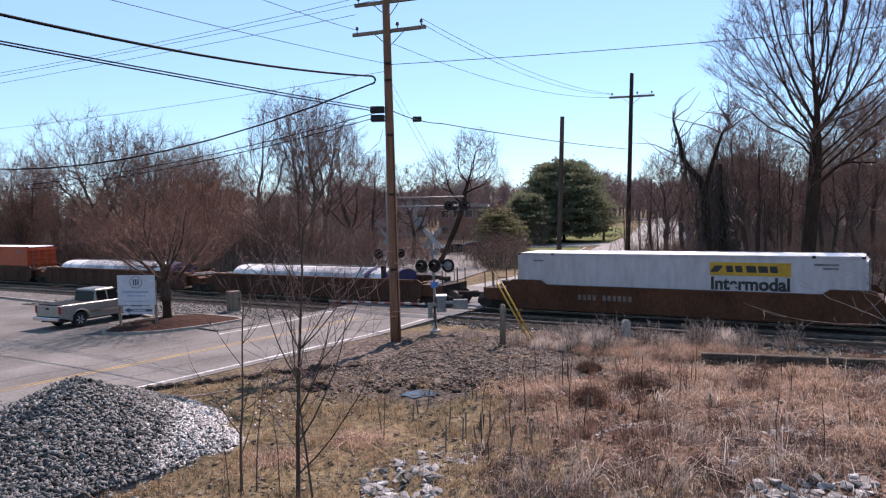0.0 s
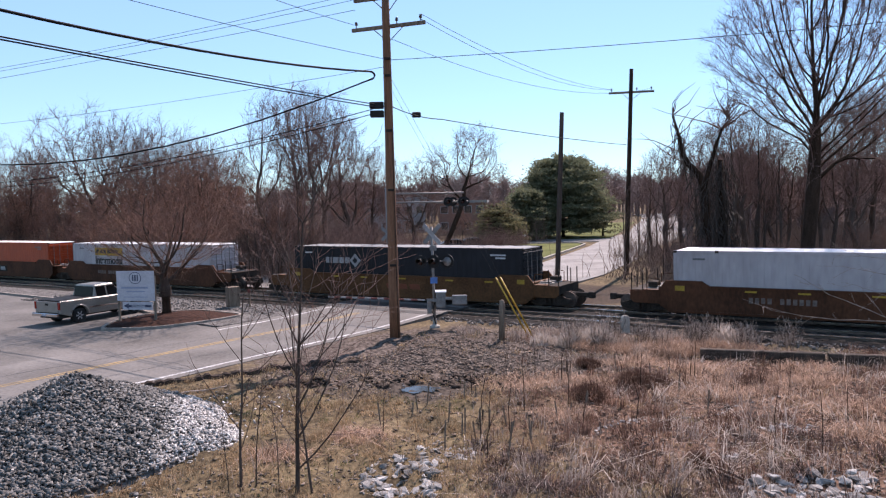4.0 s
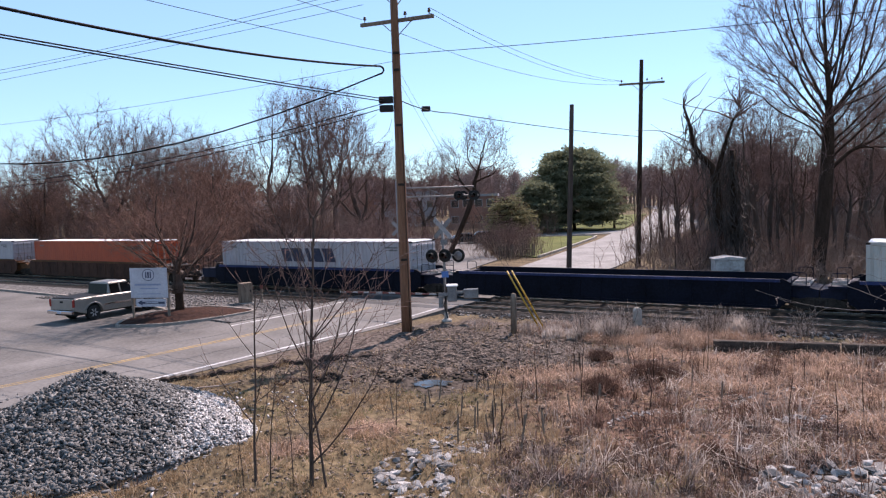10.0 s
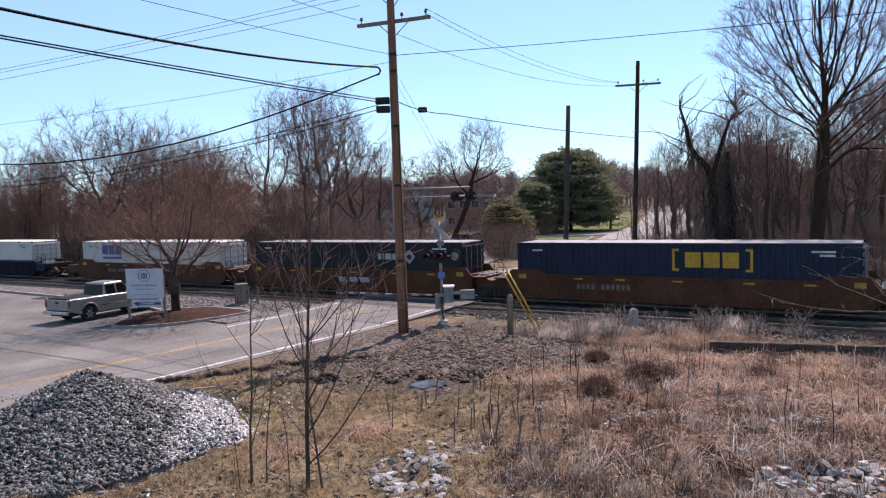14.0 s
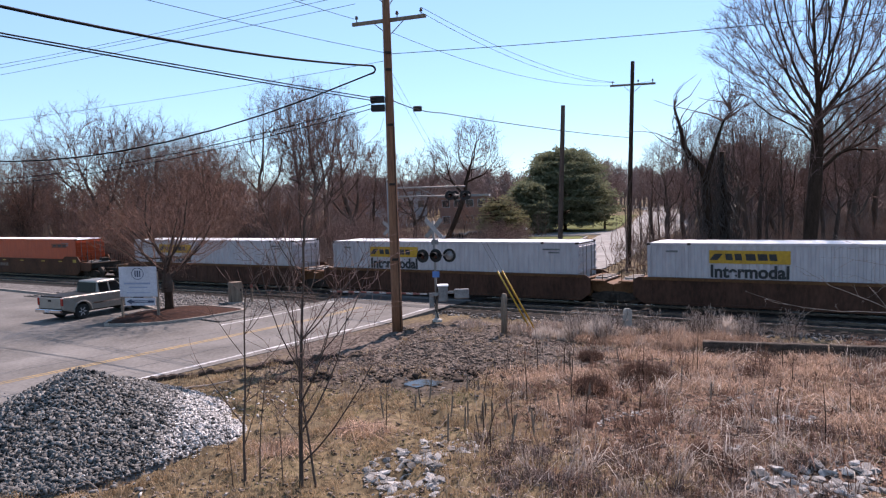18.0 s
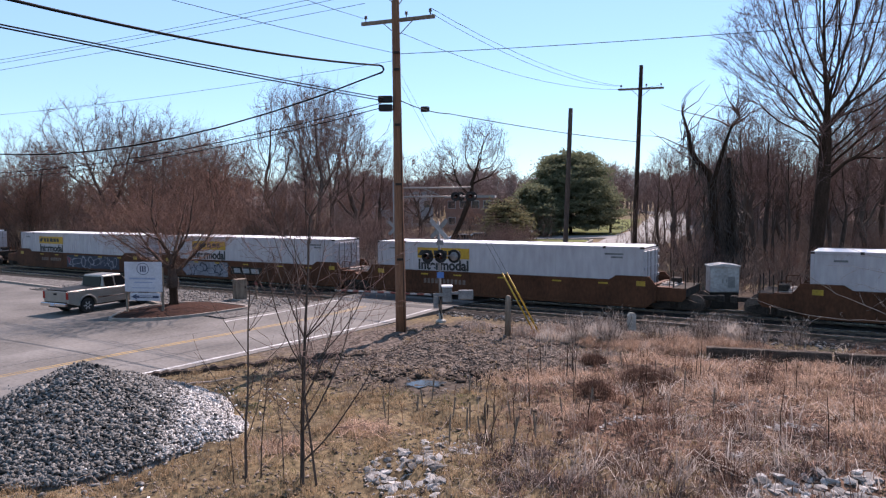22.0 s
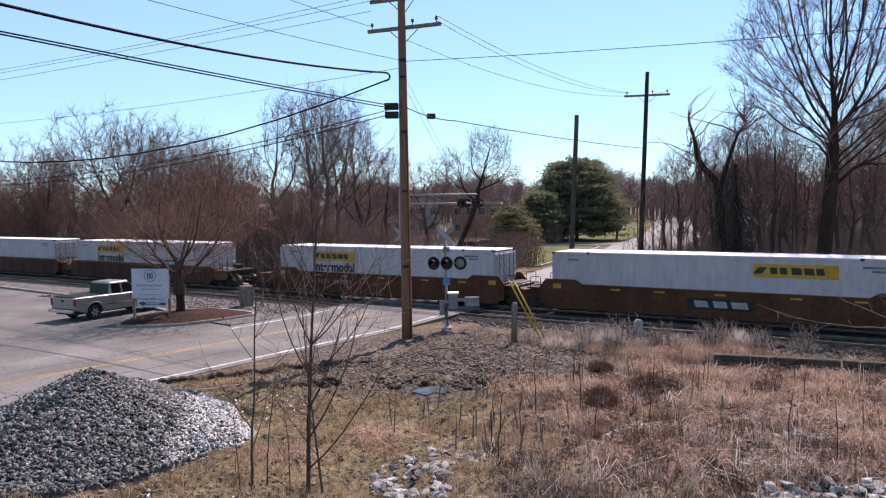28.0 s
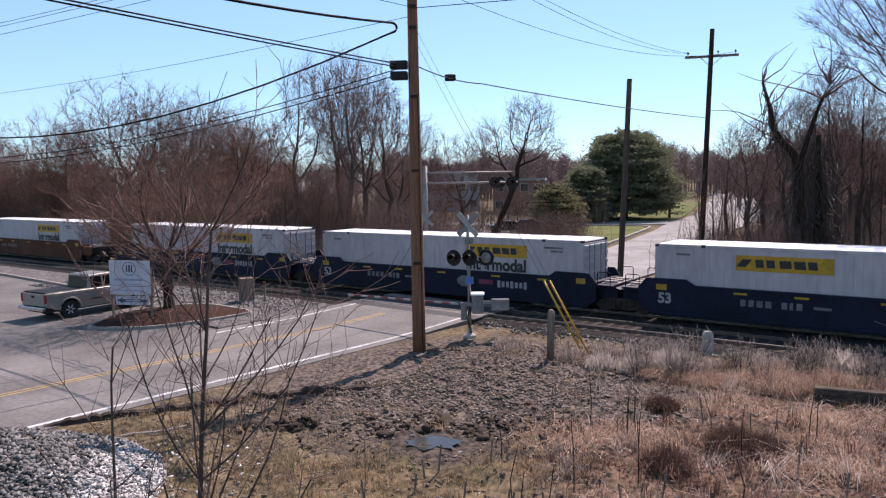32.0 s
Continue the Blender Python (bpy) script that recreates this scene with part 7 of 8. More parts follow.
def fallen_beam():
    """Two long timbers end to end, split and chipped along their edges, coloured dark for their shaded front."""
    for x0, x1, y0, y1, z in ((9.6, 13.4, 26.5, 25.15, 0.17), (13.5, 20.6, 25.1, 22.6, 0.17)):
        a, b = Vector((x0, y0, z)), Vector((x1, y1, z))
        w = (b - a).normalized()
        n = Vector((-w.y, w.x, 0))
        m, k = Mesh(), 26
        v = []
        for i in range(k + 1):
            c = a.lerp(b, i / k)
            for q, r in ((-0.16, -0.2), (-0.16, 0.15), (-0.13, 0.18), (0.13, 0.18), (0.16, 0.15), (0.16, -0.2)):
                g = 0.018 * noise.noise((i * 0.9 + q * 9, r * 11, x0))
                v.append(c + n * (q + g) + Vector((0, 0, r + g)))
        m.add(v, [(6 * i + j, 6 * i + (j + 1) % 6, 6 * i + 6 + (j + 1) % 6, 6 * i + 6 + j) for i in range(k) for j in range(6)] + [tuple(range(6)), tuple(range(6 * k + 5, 6 * k - 1, -1))])
        solid("timber_beam", m, BEAM_WOOD, "long dark weathered timber lying beside the tracks", "timber")


# beam wood with the shade of its front face put into the colour
BEAM_WOOD = material("shaded_timber", (0.022, 0.016, 0.013), (0.115, 0.088, 0.07), 0.85, scale=1.8, fine=12, bump=0.5, stretch=(0.5, 5, 5), spec=0.1)
fallen_beam()

STRAW = leaf_material("straw_grass", (0.15, 0.102, 0.06), (0.55, 0.40, 0.25), 0.4)
RUST_REED = leaf_material("rust_brown_reeds", (0.06, 0.033, 0.024), (0.34, 0.20, 0.148), 0.22)
DARK_REED = leaf_material("dark_brown_reeds", (0.035, 0.02, 0.016), (0.20, 0.11, 0.078), 0.18)
PALE_STALK = leaf_material("pale_grey_stalks", (0.15, 0.115, 0.095), (0.58, 0.47, 0.40), 0.25)
GREEN_BLADE = leaf_material("new_green_grass", (0.07, 0.08, 0.028), (0.19, 0.19, 0.075), 0.45)
TAN_FLUFF = leaf_material("tan_pink_grass", (0.17, 0.105, 0.075), (0.68, 0.475, 0.35), 0.32)
WHITE_STALK = leaf_material("bleached_stalks", (0.30, 0.25, 0.22), (0.72, 0.63, 0.56), 0.45)
CHIP = material("wood_chips", (0.05, 0.038, 0.031), (0.27, 0.22, 0.185), 0.95, scale=1, fine=6, bump=0, island=0.8, spec=0.08)


def waves(x, y, k):
    return np.sin(x * 1.1 * k + 1.7 * np.sin(y * 0.7 * k)) * np.sin(y * 1.3 * k + 1.1 * np.sin(x * 0.9 * k))


def heights(x, y):
    return np.array([ground_z(a, b) for a, b in zip(x, y)])


def blades(x, y, z, ln, width, lean, rng, az=None):
    """Bent tapering blades, three points long."""
    n = len(x)
    if az is None:
        az = rng.uniform(0, 6.283, n)
    d = np.stack([np.cos(az), np.sin(az), np.zeros(n)], 1)
    face = rng.uniform(0, 6.283, n)
    s = np.stack([np.cos(face), np.sin(face), np.zeros(n)], 1) * (width * 0.5)[:, None]
    p = np.stack([x, y, z - 0.03], 1)
    q = p + d * (ln * lean * 0.35)[:, None] + np.array([0, 0, 1]) * (ln * 0.6)[:, None]
    r = p + d * (ln * lean * 1.1)[:, None] + np.array([0, 0, 1]) * (ln * np.clip(1 - 0.45 * lean, 0.12, 1))[:, None]
    v = np.stack([p - s, p + s, q + s * 0.8, q - s * 0.8, r + s * 0.05, r - s * 0.25], 1).reshape(-1, 3)
    b = (np.arange(n) * 6)[:, None]
    f = np.concatenate([b + np.array([[0, 1, 2, 3]]), b + np.array([[3, 2, 4, 5]])], 0)
    return v, f


def spots(x, y, places):
    out = np.zeros(len(x))
    for cx, cy, r in places:
        out = np.maximum(out, np.clip(1.3 - ((x - cx) ** 2 + ((y - cy) * 1.3) ** 2) / (r * r), 0, 1))
    return out


STONY = ((8.8, 18.1, 0.75), (6.6, 14.0, 0.8), (7.8, 14.1, 0.9), (8.9, 14.2, 0.8), (-1.1, 14.8, 1.1), (-0.8, 15.9, 0.9), (-0.3, 17.0, 0.5))


def stony(x, y):
    """Rubble, and a thin line of stones through the weeds."""
    f = np.clip((x - 4.0) / 5.8, 0, 1)
    line = (np.abs(y - (18.4 + 2.2 * f + 0.25 * np.sin(f * 9))) < 0.22) & (x > 3.9) & (x < 9.9)
    return np.maximum(spots(x, y, STONY), line * 0.9)


def field(name, label, mat, count, keep, ln, width, lean, seed, clumps=0):
    """Blades over the verge wherever keep(x, y) passes."""
    rng = np.random.default_rng(seed)
    y = 11.0 + 22.0 * rng.uniform(0, 1, count) ** 1.25
    x = rng.uniform(-0.64, 0.66, count) * y
    az, size = rng.uniform(0, 6.283, count), np.ones(count)
    if clumps:
        c = rng.integers(0, clumps, count)
        cy = 11.0 + 22.0 * rng.uniform(0, 1, clumps) ** 1.25
        cx = rng.uniform(-0.64, 0.66, clumps) * cy
        r = rng.uniform(0.12, 0.55, clumps)
        q = rng.normal(0, 0.6, (2, count)) * r[c]
        x, y = cx[c] + q[0], cy[c] + q[1]
        az = rng.uniform(0, 6.283, clumps)[c] + rng.normal(0, 0.7, count)
        size = rng.uniform(0.5, 1.35, clumps)[c] * np.clip(1.15 - np.hypot(*q) / r[c] * 0.35, 0.4, 1.2)
    ok = (rng.uniform(0, 1, count) < keep(x, y) * (1 - 0.9 * stony(x, y))) & (y > 10.5)
    x, y, az, size = x[ok], y[ok], az[ok], size[ok]
    n = len(x)
    z = heights(x, y)
    v, f = blades(x, y, z, rng.uniform(*ln, n) * size, rng.uniform(*width, n), np.abs(rng.normal(0, lean, n)), rng, az)
    return tagged(new(name, quad_mesh(name, v, f, mat)), label, "grass", kind="stuff")


def off_road(x, y):
    side = (x - ROAD_0.x) * ROAD_SIDE.x + (y - ROAD_0.y) * ROAD_SIDE.y
    n = x * ACROSS.x + y * ACROSS.y
    pile = (((x + 9.5) / 3.8) ** 2 + ((y - 18.9) / 4.2) ** 2 > 1) & (((x + 6.3) / 1.8) ** 2 + ((y - 18.5) / 1.6) ** 2 > 1)
    shoulder = (x < -1.5) & (y > 23.8 + (x + 10.4) * 0.57)
    return (side < -0.9) & (n < 30.6) & pile & ~shoulder & (((x + 0.45) / 1.1) ** 2 + ((y - 22.75) / 0.8) ** 2 > 1)


def bare_patch(x, y):
    """The trampled chips and mud round the pole."""
    return np.clip(1.25 - np.hypot((x - 0.2) / 6.0, (y - 27.5) / 5.6), 0, 1)


def marsh(x, y):
    """How much the reeds rule, to the right."""
    return np.clip((x - 0.5 - (y - 14) * 0.10) / 2.2, 0, 1)


def near_stems(x, y):
    """The belt of broken grey-brown stems closest to the bank."""
    return np.clip((18.2 - y + 0.5 * waves(x, y, 1.1)) / 1.2, 0, 1) * np.clip((x - 0.2) / 1.0, 0, 1)


MATS = ((2.9, 23.4, 1.5), (4.6, 23.0, 1.0), (7.6, 21.6, 1.3), (9.4, 21.2, 1.1), (7.0, 25.6, 1.2), (9.0, 24.4, 1.2), (11.2, 22.4, 1.4), (11.0, 19.6, 1.1), (10.2, 17.4, 0.9), (8.4, 22.9, 0.9), (3.4, 19.8, 0.7), (12.2, 24.0, 1.0), (-1.9, 18.2, 0.8), (-3.6, 17.0, 0.7))
GREENS = ((8.7, 18.9, 0.55), (6.4, 19.0, 0.45), (9.9, 15.3, 0.5), (7.7, 15.9, 0.45), (8.6, 13.6, 0.7), (10.9, 19.2, 0.6), (2.9, 21.6, 0.5), (0.4, 20.8, 0.7), (-1.4, 21.4, 0.8), (-3.8, 21.6, 0.9), (-5.2, 20.6, 0.7), (-6.6, 22.4, 0.6), (-2.6, 19.8, 0.6))
PURPLE_STEM = leaf_material("grey_brown_stems", (0.030, 0.020, 0.0175), (0.24, 0.172, 0.150), 0.12)
field("straw_grass", "short dead straw-coloured grass", STRAW, 190000, lambda x, y: off_road(x, y) * (1 - 0.93 * bare_patch(x, y)) * (0.35 + 0.65 * (waves(x, y, 0.9) > -0.1)) * (1 - 0.8 * marsh(x, y)), (0.08, 0.30), (0.008, 0.016), 0.8, 1, 1600)
field("matted_grass", "matted tan grass lying flat in patches", TAN_FLUFF, 240000, lambda x, y: off_road(x, y) * spots(x, y, MATS) * (1 - 0.5 * bare_patch(x, y)), (0.14, 0.42), (0.011, 0.022), 1.6, 2)
field("rust_reeds", "dense rust-brown dead reeds", RUST_REED, 110000, lambda x, y: off_road(x, y) * marsh(x, y) * (0.25 + 0.75 * (waves(x, y, 0.7) > -0.2)) * (1 - bare_patch(x, y)) * (1 - 0.7 * near_stems(x, y)) * (1 - 0.7 * spots(x, y, MATS)), (0.10, 0.40), (0.009, 0.021), 0.95, 3, 800)
field("brown_stems", "short grey-brown broken stems", PURPLE_STEM, 90000, lambda x, y: off_road(x, y) * near_stems(x, y) * (0.4 + 0.6 * (waves(x + 4, y, 1.6) > -0.3)), (0.07, 0.34), (0.011, 0.026), 1.1, 11, 1300)
field("stem_bits", "pale broken bits of stalk on the ground", WHITE_STALK, 14000, lambda x, y: off_road(x, y) * np.clip(near_stems(x, y) + 0.25 * marsh(x, y), 0, 1) * (1 - bare_patch(x, y)), (0.06, 0.22), (0.010, 0.024), 2.4, 12)
field("grey_stalks", "pale dry broken stalks", PALE_STALK, 11000, lambda x, y: off_road(x, y) * np.clip(marsh(x, y) + 0.10, 0, 1) * (waves(x - 5, y + 2, 0.5) > -0.35) * (1 - 0.8 * bare_patch(x, y)), (0.25, 0.75), (0.008, 0.018), 0.9, 4, 420)
field("dark_stems", "dark broken stems among the reeds", DARK_REED, 14000, lambda x, y: off_road(x, y) * np.clip(marsh(x, y) + 0.06, 0, 1) * (waves(x + 1, y - 4, 0.8) > -0.2) * (1 - 0.8 * bare_patch(x, y)), (0.2, 0.65), (0.010, 0.022), 0.6, 6, 700)
field("green_grass", "patches of new green grass", GREEN_BLADE, 230000, lambda x, y: off_road(x, y) * np.maximum(0.85 * spots(x, y, GREENS), 0.12 * (waves(x + 7, y - 3, 0.45) > np.where(x < 1.5, 0.12, 0.45))) * (1 - bare_patch(x, y)), (0.05, 0.17), (0.007, 0.013), 0.7, 5)
field("fallen_stalks", "long pale broken stalks lying across the weeds", WHITE_STALK, 4200, lambda x, y: off_road(x, y) * marsh(x, y) * (waves(x + 2, y + 1, 0.55) > -0.1) * (1 - bare_patch(x, y)), (0.3, 0.9), (0.009, 0.018), 2.0, 9, 200)
field("stalk_tangle", "grey-brown tangle of flattened weed stalks", PURPLE_STEM, 9000, lambda x, y: off_road(x, y) * (y > 21) * (y < 29.5) * (x > 6.6) * (waves(x + 5, y + 3, 0.7) > -0.15), (0.35, 0.95), (0.008, 0.016), 2.0, 9, 200)


def lone_stems():
    """Tall dark single stems standing in the weeds."""
    rng = np.random.default_rng(58)
    for i in range(26):
        x, y = rng.uniform(1.0, 11.5), rng.uniform(15.5, 24.5)
        h = rng.uniform(0.7, 1.5)
        p = [(0, 0, -0.05), (rng.normal() * 0.03, rng.normal() * 0.03, h * 0.5), (rng.normal() * 0.08, rng.normal() * 0.08, h)]
        solid("dry_stem", Mesh().tube(p, [0.014, 0.011, 0.006], 5), BARK, "thin dark dry stem standing in the weeds", "weed stem", m=pose(x, y, ground_z(x, y)), group="dry stems in the weeds")


lone_stems()


def chips():
    rng = np.random.default_rng(44)
    n = 26000
    x, y = rng.normal(0.3, 4.2, n), rng.normal(27.3, 2.9, n)
    ok = off_road(x, y) & (bare_patch(x, y) > 0.15)
    x, y = x[ok], y[ok]
    sz = 0.014 + 0.05 * rng.uniform(0, 1, len(x)) ** 3
    v, f = scatter_stones(np.stack([x, y, heights(x, y) + 0.01], 1), sz, rng, 0.5)
    tagged(new("wood_chips", quad_mesh("wood_chips", v, f, CHIP)), "trampled wood chips, clods and stones", "debris", kind="stuff")


chips()


def clods():
    """Dark turned clods of mud near the puddle."""
    rng = np.random.default_rng(47)
    n = 600
    x = np.concatenate([rng.normal(1.6, 0.7, n // 3), rng.normal(-0.6, 1.3, n // 3), rng.normal(-4.4, 0.5, n // 3)])
    y = np.concatenate([rng.normal(24.2, 0.7, n // 3), rng.normal(23.9, 0.5, n // 3), rng.normal(23.9, 0.22, n // 3)])
    ok = off_road(x, y)
    x, y = x[ok], y[ok]
    sz = 0.03 + 0.13 * rng.uniform(0, 1, len(x)) ** 2.5
    v, f = scatter_stones(np.stack([x, y, heights(x, y) + 0.01], 1), sz, rng, 0.8)
    tagged(new("mud_clods", quad_mesh("mud_clods", v, f, MUD)), "dark turned clods of wet mud", "mud", kind="stuff")


MUD = material("wet_mud", (0.018, 0.014, 0.012), (0.075, 0.056, 0.045), 0.85, scale=2, fine=12, bump=0.3, island=0.5, spec=0.08)
clods()


def soil_shadow_ridge():
    """A ragged lip of dark soil along the shoulder, added to draw a dark shadow line."""
    m = Mesh()
    k = 90
    v = []
    for i in range(k + 1):
        f = i / k
        x = -10.6 + 8.2 * f
        y = 23.75 + 4.5 * f + 0.10 * noise.noise((f * 14, 0, 2)) - 0.5 * f * f
        g = ground_z(x, y)
        r = (0.9 + 0.9 * abs(noise.noise((f * 30, 3, 1)))) * min(1, 12 * f, 8 * (1 - f) + 0.1)
        for off, z in ((-0.16, -0.04), (-0.10, 0.12), (0.04, 0.15), (0.30, 0.03), (0.36, -0.05)):
            v.append((x - off * 0.49, y + off * 0.87, g + z * r))
    m.add(v, [(5 * i + j, 5 * i + j + 1, 5 * i + j + 6, 5 * i + j + 5) for i in range(k) for j in range(4)])
    solid("soil_shadow_ridge", m, MUD, "low ragged lip of dark soil along the shoulder, drawing a shadow line", "soil ridge")
    x, y = -7.4, 23.2
    b = thing("fallen_branch", "short pale fallen branch lying in the grass", "branch", pose(x, y, ground_z(x, y) + 0.06, 0, 0, 25))
    part("stem", Mesh().tube([(-0.9, 0, 0), (-0.3, 0.08, 0.03), (0.3, 0.02, 0.02), (0.9, 0.14, 0.05)], [0.035, 0.03, 0.025, 0.012], 6), PALE_TWIG, b, smooth=True)
    part("fork", Mesh().tube([(0.2, 0.03, 0.02), (0.5, -0.1, 0.08), (0.75, -0.12, 0.12)], [0.02, 0.015, 0.008], 5), PALE_TWIG, b, smooth=True)


soil_shadow_ridge()


def litter():
    """Scattered leaves, clods and bits over the grass."""
    rng = np.random.default_rng(45)
    n = 24000
    y = 11.5 + 19 * rng.uniform(0, 1, n)
    x = rng.uniform(-0.6, 0.62, n) * y
    ok = off_road(x, y)
    x, y = x[ok], y[ok]
    sz = 0.012 + 0.045 * rng.uniform(0, 1, len(x)) ** 3
    v, f = scatter_stones(np.stack([x, y, heights(x, y) + 0.01], 1), sz, rng, 0.6)
    tagged(new("ground_litter", quad_mesh("ground_litter", v, f, CHIP)), "scattered dead leaves, clods and small stones", "debris", kind="stuff")


litter()


def ballast_stones():
    rng = np.random.default_rng(46)
    n = 9000
    s, q = rng.uniform(-12, 50, n), rng.uniform(26.5, 31.9, n)
    x, y = s * ALONG.x + q * ACROSS.x, s * ALONG.y + q * ACROSS.y
    side = (x - ROAD_0.x) * ROAD_SIDE.x + (y - ROAD_0.y) * ROAD_SIDE.y
    ok = (np.where(side > 0, q > 27.4, q > 30.8)) & ((side < -0.8) | (side > 8.2)) & (((x + 13.3) / 3.6) ** 2 + ((y - 39.3) / 3.4) ** 2 > 1)
    x, y, q, side = x[ok], y[ok], q[ok], side[ok]
    z = np.where(q > 31.4, 0.05, np.where(side > 0, 0.05, 0.0)) + rng.uniform(0, 0.03, len(x))
    v, f = scatter_stones(np.stack([x, y, z], 1), rng.uniform(0.03, 0.07, len(x)), rng)
    tagged(new("ballast_stones", quad_mesh("ballast_stones", v, f, GREY_STONE)), "grey ballast stones beside the rails", "ballast", kind="stuff")


GREY_STONE = material("ballast_stone", (0.06, 0.057, 0.054), (0.30, 0.285, 0.27), 0.9, scale=1, fine=9, bump=0, island=0.8, spec=0.08)
ballast_stones()


def tussock(x, y, r, h, mat, label, count, seed, lean=0.5, name="tussock", wide=1.0):
    rng = np.random.default_rng(seed)
    a, q = rng.uniform(0, 6.283, count), np.sqrt(rng.uniform(0, 1, count)) * r
    px, py = x + q * np.cos(a), y + q * np.sin(a)
    z = np.array([ground_z(x, y)] * count)
    v, f = blades(px, py, z, h * rng.uniform(0.55, 1.15, count) * (1.05 - 0.5 * q / r), rng.uniform(0.008, 0.018, count) * wide, np.abs(rng.normal(0, lean, count)), rng)
    return tagged(new(name, quad_mesh(name, v, f, mat)), label, "grass clump", "grass clumps in the verge")


MOUND = leaf_material("mound_brown_grass", (0.030, 0.018, 0.014), (0.23, 0.132, 0.095), 0.18)
for i, (x, y, r, h) in enumerate(((6.2, 22.5, 0.66, 0.95), (6.75, 22.35, 0.5, 0.7), (4.45, 21.3, 0.55, 0.85), (5.35, 25.6, 0.45, 0.5), (5.6, 15.6, 0.3, 0.45), (9.9, 22.9, 0.5, 0.5))):
    tussock(x, y, r * 0.9, h * 0.85, MOUND, "dark rust-brown mound of dead grass", 2200, 60 + i, 0.7)
for i, (x, y, r, h) in enumerate(((6.4, 30.4, 0.8, 1.5), (5.6, 30.9, 0.6, 1.1), (11.6, 30.2, 0.9, 1.2), (12.6, 29.6, 0.7, 0.9), (3.6, 31.0, 0.5, 0.9), (9.4, 30.6, 0.8, 0.8), (7.6, 30.0, 0.7, 0.8), (1.6, 32.6, 0.7, 0.7), (10.4, 29.6, 0.8, 0.8), (4.7, 31.6, 0.6, 0.9), (13.9, 28.9, 0.6, 0.8))):
    tussock(x, y, r, h * 0.85, PALE_STALK, "pale dry weed clump beside the tracks", 230, 80 + i, 0.7, "weed_clump", 1.5)


for i, (x, y, r, h) in enumerate(((8.0, 27.6, 0.7, 0.6), (8.9, 27.3, 0.8, 0.7), (9.8, 27.8, 0.8, 0.6), (7.2, 27.9, 0.6, 0.6), (10.8, 28.0, 0.8, 0.7), (6.6, 28.2, 0.5, 0.6), (5.9, 28.6, 0.5, 0.5), (11.9, 27.9, 0.6, 0.5), (9.2, 28.6, 0.7, 0.6))):
    tussock(x, y, r, h, TAN_FLUFF, "soft tan-pink tuft of dead grass", 1500, 120 + i, 0.8)
for i, (x, y, r, h) in enumerate(((6.3, 28.9, 0.45, 1.25), (6.75, 29.1, 0.35, 1.1), (5.8, 29.2, 0.35, 0.9), (11.5, 29.0, 0.4, 1.0), (5.2, 29.5, 0.4, 0.7), (4.4, 30.0, 0.5, 0.7))):
    tussock(x, y, r, h, WHITE_STALK, "bleached pale clump of dry stalks", 420, 140 + i, 0.45, "weed_clump", 2.0)


def cattail_stubs():
    rng = np.random.default_rng(55)
    me = Mesh().lathe([(0.02, 0), (0.02, 1.0), (0.012, 1.03)], 6).data("stub", OLD_WOOD)
    for i in range(34):
        x, y = (rng.normal(0.8, 0.9), rng.normal(19.6, 1.2)) if i < 22 else (rng.uniform(3, 9), rng.uniform(18, 25))
        ob = tagged(new("reed_stub", me), "short broken reed stub standing in mud", "reed stub", "reed stubs")
        ob.matrix_world = pose(x, y, ground_z(x, y) - 0.03, *rng.normal(0, 5, 2)) @ Matrix.Diagonal((1, 1, rng.uniform(0.3, 0.75), 1))


cattail_stubs()


# ---- beyond the tracks ----
LAWN = material("spring_lawn", (0.07, 0.085, 0.03), (0.16, 0.17, 0.065), 0.95, scale=0.3, fine=4, bump=0.3, spec=0.05)
WALL_WHITE = material("pale_wall", (0.30, 0.30, 0.30), (0.42, 0.42, 0.42), 0.8, scale=0.4, fine=6, bump=0.05, spec=0.05)
WALL_BRICK = material("red_brown_wall", (0.20, 0.10, 0.075), (0.32, 0.17, 0.13), 0.85, scale=0.6, fine=8, bump=0.1)
WALL_BLUE = material("blue_wall_panel", (0.09, 0.15, 0.30), (0.14, 0.21, 0.38), 0.6, scale=0.6, fine=8, bump=0.02)
ROOF_GREY = material("grey_roof", grey(0.22), grey(0.34), 0.8, scale=0.6, fine=8, bump=0.1)
PANE = material("dark_window_glass", grey(0.02), grey(0.05), 0.08, scale=1, fine=8, bump=0, spec=0.7)


def sheet(name, pts, z, label, mat):
    m = Mesh()
    n = len(pts)
    m.add([(x, y, ground_z(x, y) + z) for x, y in pts] + [(x, y, ground_z(x, y) + z - 0.4) for x, y in pts], [tuple(range(n)), tuple(range(2 * n - 1, n - 1, -1))] + [(i, i + n, (i + 1) % n + n, (i + 1) % n) for i in range(n)])
    return solid(name, m, mat, label, kind="structure")


sheet("lawn", [(8.4, 66.5), (11.0, 72.5), (18.4, 92.5), (20.0, 99), (9, 102), (6.2, 97), (5.6, 80), (6.4, 69)], 0.11, "green spring lawn beside the far road", LAWN)
def lawn_kerb():
    line = [(8.6, 66.6), (11.2, 72.6), (14.9, 82.5), (18.6, 92.6), (20.1, 97.2), (19.6, 99.4), (17.5, 100.6), (9.0, 102.2)]
    pts = []
    for i, (x, y) in enumerate(line):
        a, b = Vector((*line[max(0, i - 1)], 0)), Vector((*line[min(len(line) - 1, i + 1)], 0))
        w = (b - a).normalized()
        n = Vector((-w.y, w.x, 0)) * 0.12
        c = Vector((x, y, ground_z(x, y) + 0.22))
        pts.append((c + n, c - n))
    return ribbon("lawn_kerb", pts, "pale concrete kerb round the lawn", CONCRETE, 0.0, thick=0.3)


